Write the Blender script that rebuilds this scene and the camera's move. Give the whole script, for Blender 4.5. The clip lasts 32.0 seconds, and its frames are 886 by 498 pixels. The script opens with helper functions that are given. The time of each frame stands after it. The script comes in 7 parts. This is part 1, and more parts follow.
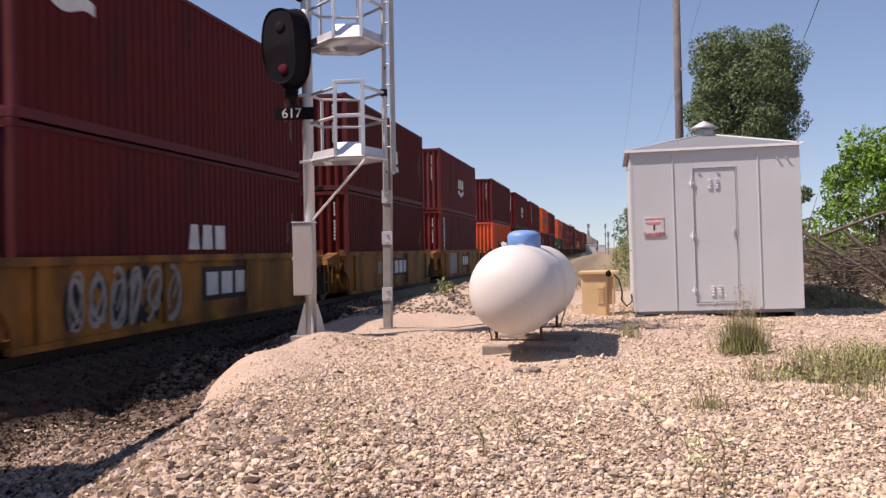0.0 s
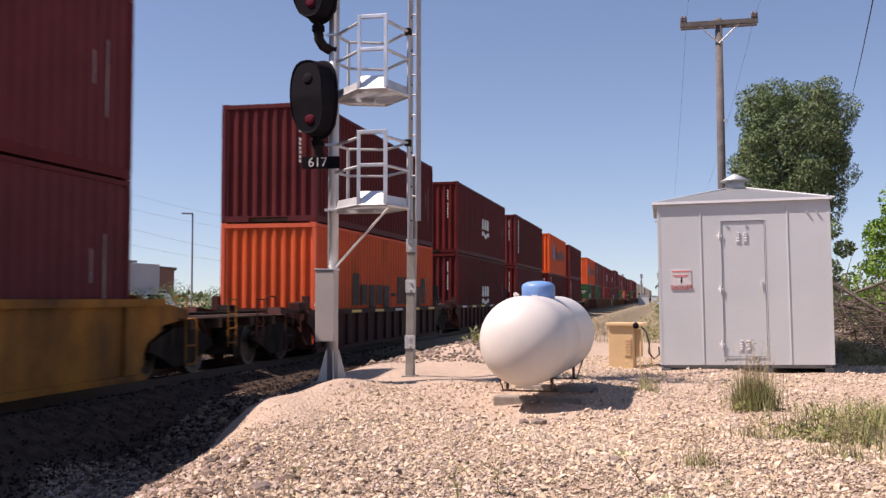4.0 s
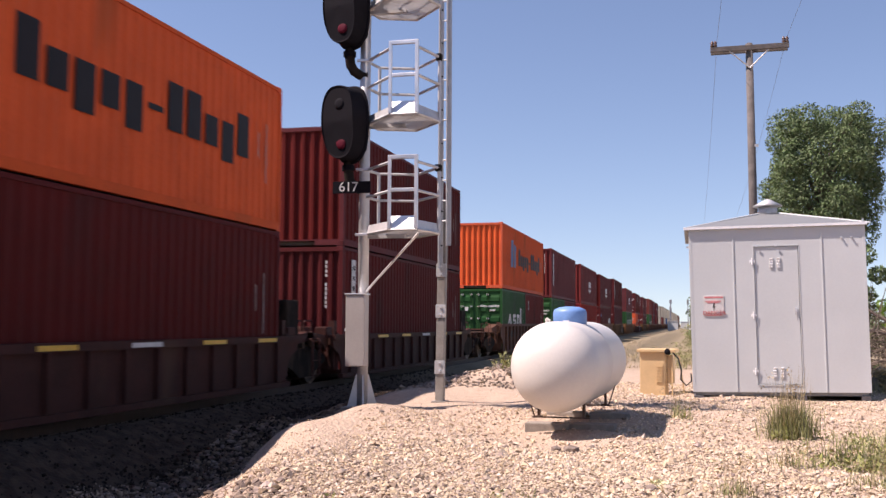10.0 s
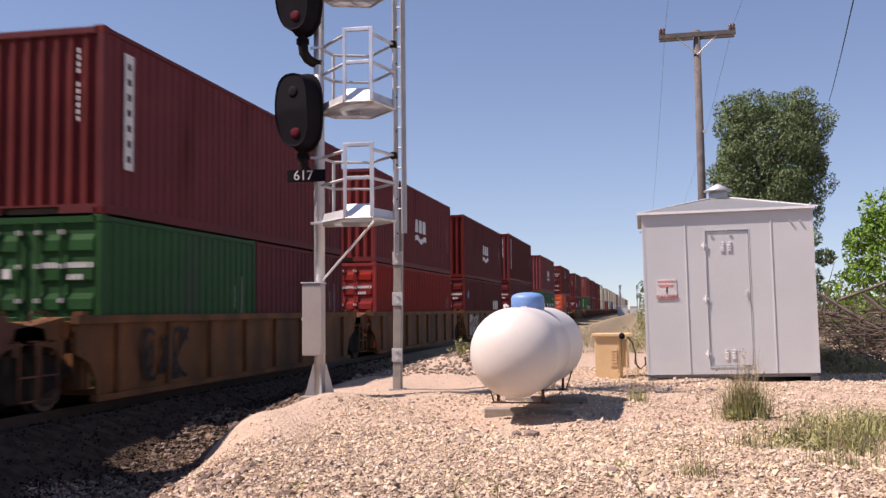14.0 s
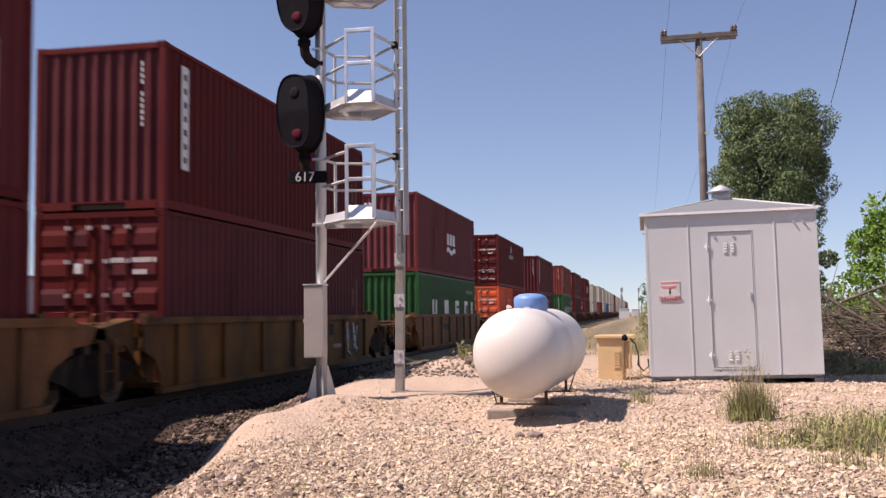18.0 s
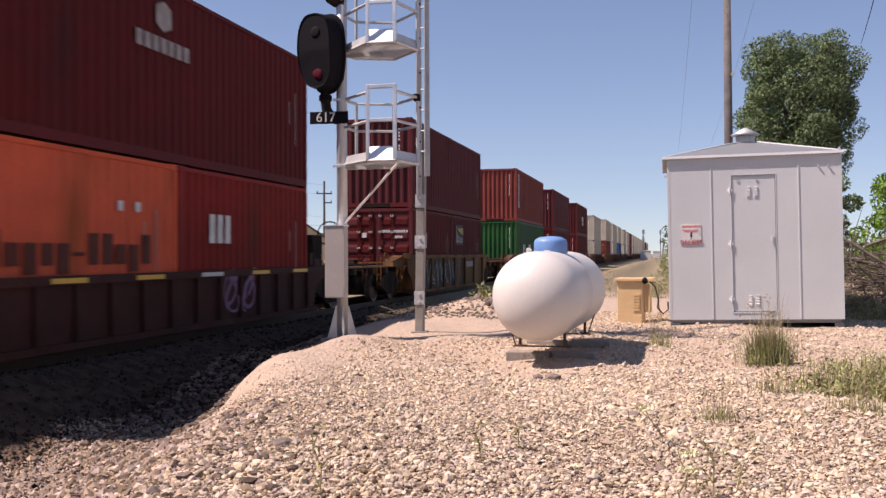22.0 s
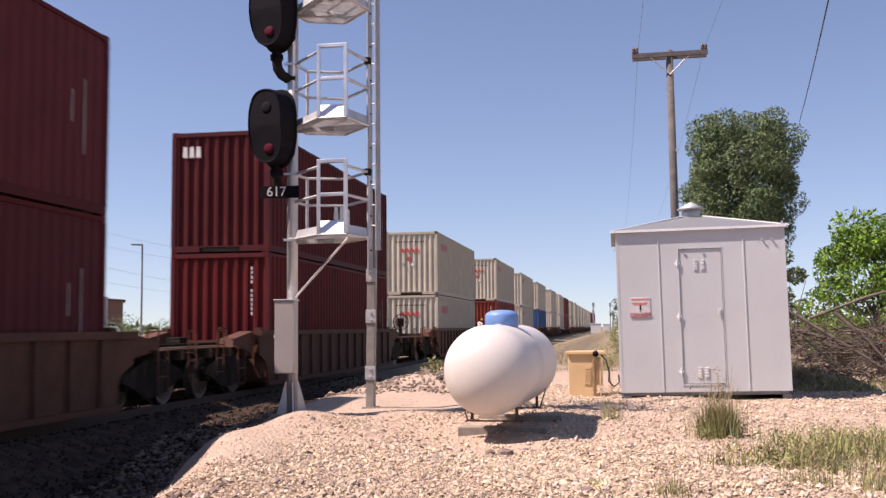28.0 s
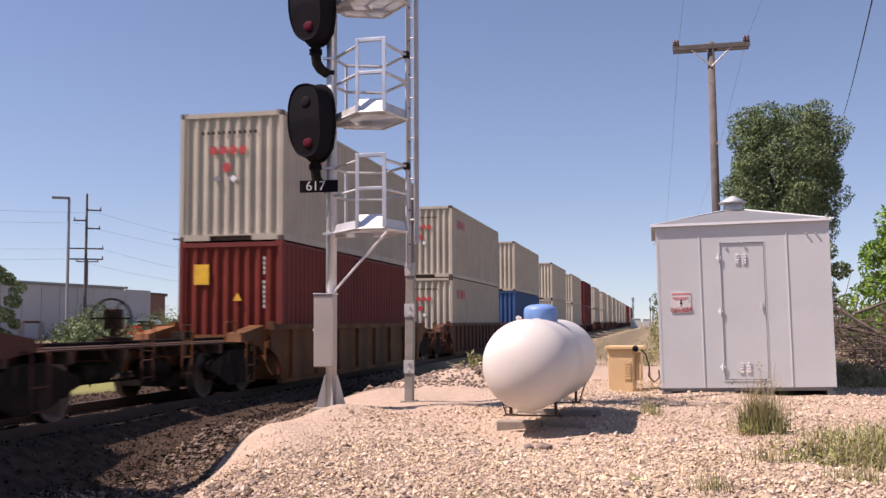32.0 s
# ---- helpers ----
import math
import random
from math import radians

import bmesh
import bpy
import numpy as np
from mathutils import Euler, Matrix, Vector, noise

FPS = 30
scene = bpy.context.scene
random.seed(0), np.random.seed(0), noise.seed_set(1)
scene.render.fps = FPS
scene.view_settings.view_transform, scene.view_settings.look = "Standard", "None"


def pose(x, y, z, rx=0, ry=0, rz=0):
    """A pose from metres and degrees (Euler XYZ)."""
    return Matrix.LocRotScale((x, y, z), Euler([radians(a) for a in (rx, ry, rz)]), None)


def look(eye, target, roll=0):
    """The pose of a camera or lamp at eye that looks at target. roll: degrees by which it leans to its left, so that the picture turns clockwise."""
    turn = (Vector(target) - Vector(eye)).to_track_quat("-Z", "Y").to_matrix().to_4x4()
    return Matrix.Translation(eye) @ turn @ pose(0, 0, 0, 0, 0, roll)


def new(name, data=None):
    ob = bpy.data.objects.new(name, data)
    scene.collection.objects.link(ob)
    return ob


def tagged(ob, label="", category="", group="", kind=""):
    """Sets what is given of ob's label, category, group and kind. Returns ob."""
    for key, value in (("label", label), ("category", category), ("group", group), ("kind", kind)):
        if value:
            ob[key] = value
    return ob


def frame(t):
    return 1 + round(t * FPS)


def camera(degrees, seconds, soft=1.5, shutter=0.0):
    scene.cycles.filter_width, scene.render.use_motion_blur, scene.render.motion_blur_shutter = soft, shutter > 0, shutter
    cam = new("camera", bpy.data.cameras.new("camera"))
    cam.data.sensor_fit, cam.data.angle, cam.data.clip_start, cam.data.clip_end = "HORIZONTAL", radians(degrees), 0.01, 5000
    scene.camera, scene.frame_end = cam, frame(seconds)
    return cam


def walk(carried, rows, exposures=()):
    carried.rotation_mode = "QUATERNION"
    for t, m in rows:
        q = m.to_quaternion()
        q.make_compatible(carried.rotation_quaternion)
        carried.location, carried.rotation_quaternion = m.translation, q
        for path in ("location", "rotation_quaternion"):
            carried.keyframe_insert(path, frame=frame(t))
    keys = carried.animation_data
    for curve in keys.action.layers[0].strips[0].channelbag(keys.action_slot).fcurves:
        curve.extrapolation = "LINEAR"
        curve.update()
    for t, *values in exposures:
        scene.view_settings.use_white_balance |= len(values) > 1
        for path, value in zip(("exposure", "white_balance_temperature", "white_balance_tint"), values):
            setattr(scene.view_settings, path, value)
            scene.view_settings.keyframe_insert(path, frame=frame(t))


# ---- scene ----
# World: x across the tracks (train on the negative side), y along the tracks away from the camera, z up from the gravel pad.
cam = camera(48.0, 32.0, soft=1.45, shutter=0.35)


def held(x, y, z, yaw, pitch, roll):
    return pose(x, y, z, 0, 0, yaw) @ pose(0, 0, 0, 90 + pitch) @ pose(0, 0, 0, 0, 0, roll)


PATH = (
    (0, -0.343, -0.029, 0.939, 9.48, 0.07, -0.99),
    (0.5, -0.318, -0.032, 0.941, 9.45, 0.37, -0.59),
    (1, -0.327, -0.026, 0.938, 9.50, 1.13, -0.28),
    (1.5, -0.317, -0.004, 0.947, 9.36, 1.82, -0.16),
    (2, -0.078, -0.043, 0.938, 9.28, 3.33, -1.04),
    (2.5, -0.012, -0.012, 0.969, 13.28, 2.42, -0.36),
    (3, -0.009, -0.017, 0.957, 11.87, 2.45, 0.06),
    (3.5, 0.103, -0.027, 0.956, 12.35, 2.87, 0.19),
    (5.5, 0.073, -0.037, 0.960, 12.85, 2.57, -0.79),
    (6, 0.084, -0.037, 0.966, 13.23, 3.00, -1.38),
    (6.5, 0.083, -0.036, 0.957, 13.83, 3.32, -1.27),
    (7, 0.081, -0.031, 0.956, 14.01, 2.60, -1.17),
    (7.5, 0.074, -0.020, 0.960, 14.20, 2.58, -1.41),
    (8, 0.060, -0.022, 0.954, 14.17, 3.21, -1.45),
    (8.5, 0.075, -0.025, 0.960, 13.81, 3.25, -1.35),
    (9, 0.079, -0.039, 0.963, 13.46, 3.46, -1.07),
    (9.5, 0.062, -0.028, 0.966, 13.46, 4.48, -0.53),
    (10, 0.055, -0.013, 0.958, 14.11, 4.25, 0.27),
    (10.5, -0.021, -0.021, 0.947, 12.98, 3.39, -0.58),
    (11, -0.017, -0.031, 0.966, 10.66, 2.70, -0.98),
    (11.5, -0.007, -0.022, 0.955, 10.15, 3.27, -0.96),
    (12, 0.005, -0.028, 0.954, 10.43, 3.52, -0.78),
    (12.5, 0.013, -0.035, 0.953, 10.73, 3.29, -0.74),
    (13, -0.009, -0.005, 0.959, 10.98, 3.67, -0.69),
    (13.5, -0.002, -0.017, 0.950, 11.22, 3.99, -0.67),
    (14, -0.020, -0.033, 0.952, 11.27, 3.55, -0.60),
    (14.5, -0.011, -0.012, 0.955, 11.37, 4.01, -0.67),
    (16.5, -0.031, 0.011, 0.926, 11.40, 4.68, -0.63),
    (17, -0.028, 0.023, 0.930, 11.54, 4.02, -0.71),
    (17.5, -0.030, 0.017, 0.942, 11.65, 4.18, -0.81),
    (18, -0.041, 0.017, 0.929, 11.35, 3.74, -0.70),
    (18.5, -0.059, 0.018, 0.944, 11.49, 2.00, -0.38),
    (19, -0.020, 0.004, 0.946, 12.08, 1.48, -0.30),
    (19.5, -0.029, 0.000, 0.948, 12.04, 0.97, -0.28),
    (20, -0.015, 0.012, 0.945, 12.17, 0.58, -0.28),
    (20.5, -0.014, 0.009, 0.942, 12.37, 0.45, -0.30),
    (21, -0.006, -0.016, 0.941, 12.59, 0.47, -0.34),
    (21.5, -0.001, -0.005, 0.959, 12.67, 0.39, -0.33),
    (22, -0.028, 0.007, 0.950, 12.60, 0.31, -0.20),
    (22.5, -0.019, 0.004, 0.947, 12.49, 0.23, -0.22),
    (23, -0.021, 0.022, 0.946, 12.34, 0.20, -0.29),
    (23.5, -0.001, 0.017, 0.949, 12.79, 0.12, -0.32),
    (24, -0.050, 0.037, 0.946, 12.95, 0.16, -0.42),
    (24.5, -0.020, 0.037, 0.943, 13.05, 0.93, -0.49),
    (25, -0.038, 0.029, 0.942, 13.05, 1.99, -0.45),
    (25.5, 0.008, -0.002, 0.923, 12.92, 3.00, -0.18),
    (27.5, -0.019, 0.012, 0.953, 9.41, 3.04, -0.86),
    (28, -0.029, 0.017, 0.954, 9.76, 4.53, -0.51),
    (28.5, -0.013, 0.025, 0.945, 10.32, 4.10, -0.36),
    (29, -0.009, 0.031, 0.958, 10.48, 3.39, -0.35),
    (29.5, -0.026, 0.015, 0.951, 10.99, 3.89, -0.39),
    (30, -0.006, 0.040, 0.948, 10.93, 3.77, -0.16),
    (30.5, -0.034, 0.019, 0.958, 11.12, 3.65, 0.21),
    (31, -0.014, 0.025, 0.955, 12.14, 4.56, 0.21),
    (31.5, -0.032, 0.026, 0.943, 11.99, 4.53, 0.39),
    (32, -0.033, 0.040, 0.947, 11.99, 4.24, -0.34),
)
walk(cam, [(t, held(*r)) for t, *r in PATH], exposures=((0, 0.45, 6980, 26), (3, 0.53, 6980, 26), (6, 0.58, 6980, 26), (8, 0.74, 6980, 26), (10.5, 0.74, 6980, 26), (12, 0.55, 7060, 27), (17, 0.57, 7060, 27), (20, 0.5, 7060, 27), (26, 0.52, 7060, 27), (28, 0.64, 7080, 29), (29.5, 0.57, 7080, 29), (32, 0.54, 7080, 29)))

# ---- light ----
SUN = Vector((-0.66, -0.26, 1.0)).normalized()
world = bpy.data.worlds.new("world")
scene.world = world
world.use_nodes = True
wn = world.node_tree.nodes
sky = wn.new("ShaderNodeTexSky")
sky.sky_type, sky.sun_disc = "NISHITA", False
sky.sun_elevation, sky.sun_rotation = math.asin(SUN.z), math.atan2(SUN.x, SUN.y) % (2 * math.pi)
sky.air_density, sky.dust_density, sky.ozone_density = 1.0, 0.1, 3.0
wn["Background"].inputs["Strength"].default_value = 0.092
# the haze on the horizon is blue-grey, as the sky is a little higher up
aim, lift = wn.new("ShaderNodeTexCoord"), wn.new("ShaderNodeMapping")
lift.inputs["Location"].default_value = (0, 0, 0.055)
world.node_tree.links.new(aim.outputs["Generated"], lift.inputs["Vector"])
world.node_tree.links.new(lift.outputs["Vector"], sky.inputs["Vector"])
world.node_tree.links.new(sky.outputs["Color"], wn["Background"].inputs["Color"])
sun = new("sun", bpy.data.lights.new("sun", "SUN"))
sun.data.energy, sun.data.angle, sun.data.color = 5.0, radians(0.53), (1.0, 0.95, 0.88)
sun.matrix_world = look((0, 0, 40), Vector((0, 0, 40)) - SUN)

# ---- materials ----
def material(name, color, rough=0.6, metal=0.0, vary=0.25, scale=6.0, fine=60.0, bump=0.15, dirt=None, dirt_amount=0.0, per=None, hue=0.0, emit=0.0, spec=0.5):
    """A painted, mineral or plant surface: base colour broken at two scales, dirt patches, fine relief."""
    m = bpy.data.materials.new(name)
    m.use_nodes = True
    nt = m.node_tree
    b = nt.nodes["Principled BSDF"]
    N, L = nt.nodes.new, nt.links.new
    co = N("ShaderNodeTexCoord")
    n1, n2 = N("ShaderNodeTexNoise"), N("ShaderNodeTexNoise")
    n1.inputs["Scale"].default_value, n2.inputs["Scale"].default_value = scale, fine
    n1.inputs["Detail"].default_value, n2.inputs["Detail"].default_value = 5, 3
    for n in (n1, n2):
        L(co.outputs["Object"], n.inputs["Vector"])
    mul = N("ShaderNodeMath")
    mul.operation = "MULTIPLY_ADD"
    L(n2.outputs["Fac"], mul.inputs[0])
    mul.inputs[1].default_value = 0.5
    L(n1.outputs["Fac"], mul.inputs[2])
    rng = N("ShaderNodeMapRange")
    rng.inputs["From Min"].default_value, rng.inputs["From Max"].default_value = 0.5, 1.0
    rng.inputs["To Min"].default_value, rng.inputs["To Max"].default_value = 1 - vary, 1 + vary
    L(mul.outputs[0], rng.inputs["Value"])
    hsv = N("ShaderNodeHueSaturation")
    hsv.inputs["Color"].default_value = (*color, 1)
    L(rng.outputs[0], hsv.inputs["Value"])
    if per:
        src = N("ShaderNodeObjectInfo").outputs["Random"] if per == "object" else N("ShaderNodeNewGeometry").outputs["Random Per Island"]
        pr = N("ShaderNodeMapRange")
        pr.inputs["To Min"].default_value, pr.inputs["To Max"].default_value = 1 - hue * 4, 1 + hue * 4
        L(src, pr.inputs["Value"])
        m2 = N("ShaderNodeMath")
        m2.operation = "MULTIPLY"
        L(rng.outputs[0], m2.inputs[0])
        L(pr.outputs[0], m2.inputs[1])
        L(m2.outputs[0], hsv.inputs["Value"])
        wn_ = N("ShaderNodeTexWhiteNoise")
        wn_.noise_dimensions = "1D"
        L(src, wn_.inputs["W"])
        hr = N("ShaderNodeMapRange")
        hr.inputs["To Min"].default_value, hr.inputs["To Max"].default_value = 0.5 - hue * 0.12, 0.5 + hue * 0.12
        L(wn_.outputs["Value"], hr.inputs["Value"])
        L(hr.outputs[0], hsv.inputs["Hue"])
        sr = N("ShaderNodeMapRange")
        sr.inputs["To Min"].default_value, sr.inputs["To Max"].default_value = 1 - hue * 2.5, 1 + hue * 1.5
        L(wn_.outputs["Value"], sr.inputs["Value"])
        L(sr.outputs[0], hsv.inputs["Saturation"])
    out = hsv.outputs["Color"]
    if dirt:
        n3 = N("ShaderNodeTexNoise")
        n3.inputs["Scale"].default_value, n3.inputs["Detail"].default_value = scale * 0.45, 7
        mp = N("ShaderNodeMapping")
        mp.inputs["Scale"].default_value = (1, 1, 0.35)
        L(co.outputs["Object"], mp.inputs["Vector"])
        L(mp.outputs["Vector"], n3.inputs["Vector"])
        cr = N("ShaderNodeMapRange")
        cr.inputs["From Min"].default_value, cr.inputs["From Max"].default_value = 0.62 - dirt_amount * 0.3, 0.8 - dirt_amount * 0.2
        L(n3.outputs["Fac"], cr.inputs["Value"])
        mx = N("ShaderNodeMix")
        mx.data_type = "RGBA"
        L(cr.outputs[0], mx.inputs["Factor"])
        L(out, mx.inputs[6])
        mx.inputs[7].default_value = (*dirt, 1)
        out = mx.outputs[2]
    L(out, b.inputs["Base Color"])
    rr = N("ShaderNodeMapRange")
    rr.inputs["To Min"].default_value, rr.inputs["To Max"].default_value = max(0.05, rough - 0.12), min(1, rough + 0.12)
    L(n1.outputs["Fac"], rr.inputs["Value"])
    L(rr.outputs[0], b.inputs["Roughness"])
    b.inputs["Metallic"].default_value = metal
    b.inputs["Specular IOR Level"].default_value = spec
    if bump:
        bp = N("ShaderNodeBump")
        bp.inputs["Strength"].default_value, bp.inputs["Distance"].default_value = bump, 0.02
        L(mul.outputs[0], bp.inputs["Height"])
        L(bp.outputs["Normal"], b.inputs["Normal"])
    if emit:
        b.inputs["Emission Color"].default_value = (*color, 1)
        b.inputs["Emission Strength"].default_value = emit
    return m


PAINT = {
    # first entry: the maroon again, darkened to hold deep shade on the sides
    "shaded_maroon": material("shaded_maroon_paint", (0.098, 0.015, 0.016), 0.62, vary=0.16, scale=1.3, fine=25, dirt=(0.062, 0.015, 0.014), dirt_amount=0.15, per="object", hue=0.05, spec=0.08),
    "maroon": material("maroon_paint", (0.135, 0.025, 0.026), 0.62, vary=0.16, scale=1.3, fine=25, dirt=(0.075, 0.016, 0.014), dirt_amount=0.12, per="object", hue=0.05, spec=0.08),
    "orange": material("orange_paint", (0.62, 0.102, 0.036), 0.65, vary=0.14, scale=1.2, fine=25, dirt=(0.3, 0.08, 0.03), dirt_amount=0.08, per="object", hue=0.02, spec=0.08),
    "green": material("green_paint", (0.021, 0.075, 0.025), 0.5, vary=0.2, scale=1.2, fine=25, dirt=(0.04, 0.06, 0.04), dirt_amount=0.15, per="object", hue=0.03, spec=0.08),
    "white": material("off_white_paint", (0.45, 0.402, 0.325), 0.55, vary=0.12, scale=1.2, fine=25, dirt=(0.43, 0.36, 0.27), dirt_amount=0.06, per="object", hue=0.02, spec=0.08),
    "red": material("red_paint", (0.25, 0.025, 0.02), 0.65, vary=0.18, scale=1.2, fine=25, dirt=(0.12, 0.03, 0.02), dirt_amount=0.12, per="object", hue=0.03, spec=0.08),
    "brick": material("brown_red_paint", (0.19, 0.04, 0.032), 0.6, vary=0.16, scale=1.3, fine=25, dirt=(0.09, 0.022, 0.016), dirt_amount=0.12, per="object", hue=0.03, spec=0.08),
    "blue": material("blue_paint", (0.045, 0.1, 0.22), 0.65, vary=0.16, scale=1.2, fine=25, dirt=(0.06, 0.08, 0.13), dirt_amount=0.12, per="object", hue=0.03, spec=0.08),
}
CAR = {
    "yellow": material("yellow_car_paint", (0.36, 0.15, 0.028), 0.65, vary=0.3, scale=1.6, fine=22, dirt=(0.07, 0.04, 0.025), dirt_amount=0.7, spec=0.1),
    "ochre": material("grimy_ochre_car_paint", (0.2, 0.085, 0.022), 0.65, vary=0.3, scale=1.6, fine=22, dirt=(0.05, 0.03, 0.02), dirt_amount=0.75, spec=0.1),
    "dark": material("dark_brown_car_paint", (0.06, 0.023, 0.019), 0.65, vary=0.3, scale=1.6, fine=22, dirt=(0.1, 0.055, 0.038), dirt_amount=0.25, spec=0.1),
    "tan": material("faded_tan_car_paint", (0.21, 0.088, 0.036), 0.65, vary=0.3, scale=1.6, fine=22, dirt=(0.075, 0.042, 0.026), dirt_amount=0.6, spec=0.1),
    "brown": material("rust_brown_car_paint", (0.115, 0.053, 0.037), 0.68, vary=0.3, scale=1.6, fine=22, dirt=(0.09, 0.05, 0.035), dirt_amount=0.4, spec=0.1),
}
M_WHITE = material("white_marking", (0.62, 0.6, 0.58), 0.5, vary=0.2, scale=4, fine=40, bump=0.02)
M_BLACK = material("black_marking", (0.015, 0.012, 0.013), 0.6, vary=0.2, scale=4, fine=40, bump=0.02, spec=0.2)
M_DECK = material("oily_car_deck", (0.055, 0.034, 0.026), 0.8, vary=0.35, scale=3, fine=30, dirt=(0.1, 0.065, 0.045), dirt_amount=0.3, spec=0.1)
M_NAVY = material("navy_marking", (0.02, 0.03, 0.16), 0.5, vary=0.2, scale=4, fine=40, bump=0.02)
M_REDMARK = material("red_marking", (0.45, 0.05, 0.05), 0.5, vary=0.2, scale=4, fine=40, bump=0.02)
M_YELLOWMARK = material("yellow_reflective_tape", (0.75, 0.42, 0.03), 0.4, vary=0.2, scale=4, fine=40, bump=0.02)
M_GREENMARK = material("yellow_green_spray", (0.26, 0.33, 0.09), 0.5, vary=0.2, scale=4, fine=40, bump=0.02)
M_CASTING = material("worn_casting_steel", (0.09, 0.06, 0.05), 0.6, 0.3, vary=0.3, scale=9)
M_TRUCK = material("greasy_truck_steel", (0.02, 0.016, 0.014), 0.9, 0.0, vary=0.4, scale=8, spec=0.08, dirt=(0.06, 0.042, 0.03), dirt_amount=0.3)
M_WHEEL = material("rolled_wheel_steel", (0.13, 0.1, 0.08), 0.5, 0.6, vary=0.3, scale=8)
M_BAR = material("galvanised_lock_bar", (0.5, 0.47, 0.45), 0.5, 0.2, vary=0.2, scale=12)
M_GALV = material("galvanised_steel", (0.52, 0.52, 0.52), 0.5, 0.45, vary=0.14, scale=5, fine=70)
M_ALU = material("bright_aluminium", (0.72, 0.72, 0.72), 0.38, 0.75, vary=0.08, scale=5, fine=90, bump=0.05)
M_CASE = material("grey_case_enamel", (0.4, 0.36, 0.33), 0.45, 0.1, vary=0.08, scale=3, fine=60, bump=0.04)
M_SHED = material("shed_grey_enamel", (0.53, 0.553, 0.555), 0.45, 0.0, vary=0.05, scale=1.4, fine=35, bump=0.03, dirt=(0.53, 0.515, 0.5), dirt_amount=0.12)
M_SHEDTRIM = material("shed_edge_trim", (0.83, 0.83, 0.83), 0.4, 0.1, vary=0.07, scale=3, fine=50, bump=0.03)
M_ROOFGREY = material("grey_roof_sheet", (0.18, 0.187, 0.187), 0.5, 0.0, vary=0.06, scale=1.4, fine=35, bump=0.03)
M_DARKGAP = material("dark_joint", (0.09, 0.085, 0.09), 0.7, vary=0.2, scale=10)
M_TANK = material("tank_white_enamel", (0.63, 0.595, 0.55), 0.42, 0.0, vary=0.05, scale=2.2, fine=45, bump=0.015, dirt=(0.62, 0.55, 0.48), dirt_amount=0.1)
M_DOME = material("faded_blue_dome_paint", (0.13, 0.26, 0.52), 0.5, vary=0.12, scale=7)
M_CONC = material("concrete_block", (0.27, 0.235, 0.2), 0.9, vary=0.22, scale=14, fine=140, bump=0.5)
M_POST = material("weathered_galvanised_post", (0.27, 0.25, 0.225), 0.6, 0.25, vary=0.25, scale=6, fine=60, dirt=(0.17, 0.145, 0.12), dirt_amount=0.3)
M_TANBOX = material("tan_cabinet_paint", (0.58, 0.4, 0.21), 0.6, vary=0.1, scale=4, bump=0.05)
M_BLACKMETAL = material("matt_black_paint", (0.008, 0.007, 0.01), 0.85, vary=0.25, scale=8, bump=0.05, spec=0.12)
M_REDLENS = material("lit_red_lens", (0.085, 0.008, 0.018), 0.6, vary=0.0, bump=0, emit=0.05, spec=0.1)
M_POLE = material("weathered_pole_wood", (0.115, 0.1, 0.093), 0.9, vary=0.3, scale=5, fine=55, bump=0.6)
M_INSUL = material("brown_porcelain", (0.12, 0.07, 0.05), 0.25, vary=0.1, scale=12, bump=0)
M_BARK = material("tree_bark", (0.11, 0.085, 0.065), 0.95, vary=0.35, scale=7, fine=45, bump=0.8)
M_DEAD = material("grey_dead_wood", (0.14, 0.108, 0.088), 0.95, vary=0.3, scale=6, fine=50, bump=0.6)
M_LEAF = material("dull_green_leaves", (0.135, 0.185, 0.085), 0.7, vary=0.3, scale=2, per="island", hue=0.09, bump=0, spec=0.12)
M_LEAFB = material("fresh_green_leaves", (0.13, 0.235, 0.03), 0.6, vary=0.25, scale=2, per="island", hue=0.08, bump=0, spec=0.2)
M_SIGNRED = material("sun_faded_red_print", (0.62, 0.2, 0.2), 0.5, vary=0.2, scale=4, fine=40, bump=0.02)
M_GRASS = material("dry_green_grass", (0.25, 0.25, 0.088), 0.75, vary=0.35, scale=3, per="island", hue=0.12, bump=0)
M_STRAW = material("straw_stems", (0.33, 0.255, 0.14), 0.8, vary=0.35, scale=3, per="island", hue=0.08, bump=0)
M_STONE = material("pink_limestone_gravel", (0.522, 0.402, 0.288), 0.92, vary=0.3, scale=14, fine=140, per="island", hue=0.09, bump=0.35)
M_STONEB = material("brown_gravel_stone", (0.345, 0.247, 0.182), 0.94, vary=0.32, scale=14, fine=140, per="island", hue=0.12, bump=0.35)
M_ROCK = material("grey_brown_rock", (0.2, 0.155, 0.13), 0.95, vary=0.35, scale=14, fine=120, bump=0.6)
M_RUBBLE = material("pale_dirt_rubble", (0.22, 0.165, 0.125), 0.95, vary=0.35, scale=12, fine=100, per="island", hue=0.1, bump=0.5)
# ballast brown lowered below its sunlit tone, for the train's shade
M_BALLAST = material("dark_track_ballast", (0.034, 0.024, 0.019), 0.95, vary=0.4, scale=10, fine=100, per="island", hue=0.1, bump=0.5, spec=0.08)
M_SOILROCK = material("brown_broken_stone", (0.165, 0.118, 0.088), 0.95, vary=0.35, scale=12, fine=100, per="island", hue=0.11, bump=0.5, spec=0.1)
M_TIE = material("creosoted_tie_wood", (0.075, 0.06, 0.05), 0.9, vary=0.35, scale=6, fine=60, bump=0.5)
M_RAIL = material("rusty_rail_steel", (0.075, 0.045, 0.034), 0.6, 0.2, vary=0.3, scale=8)
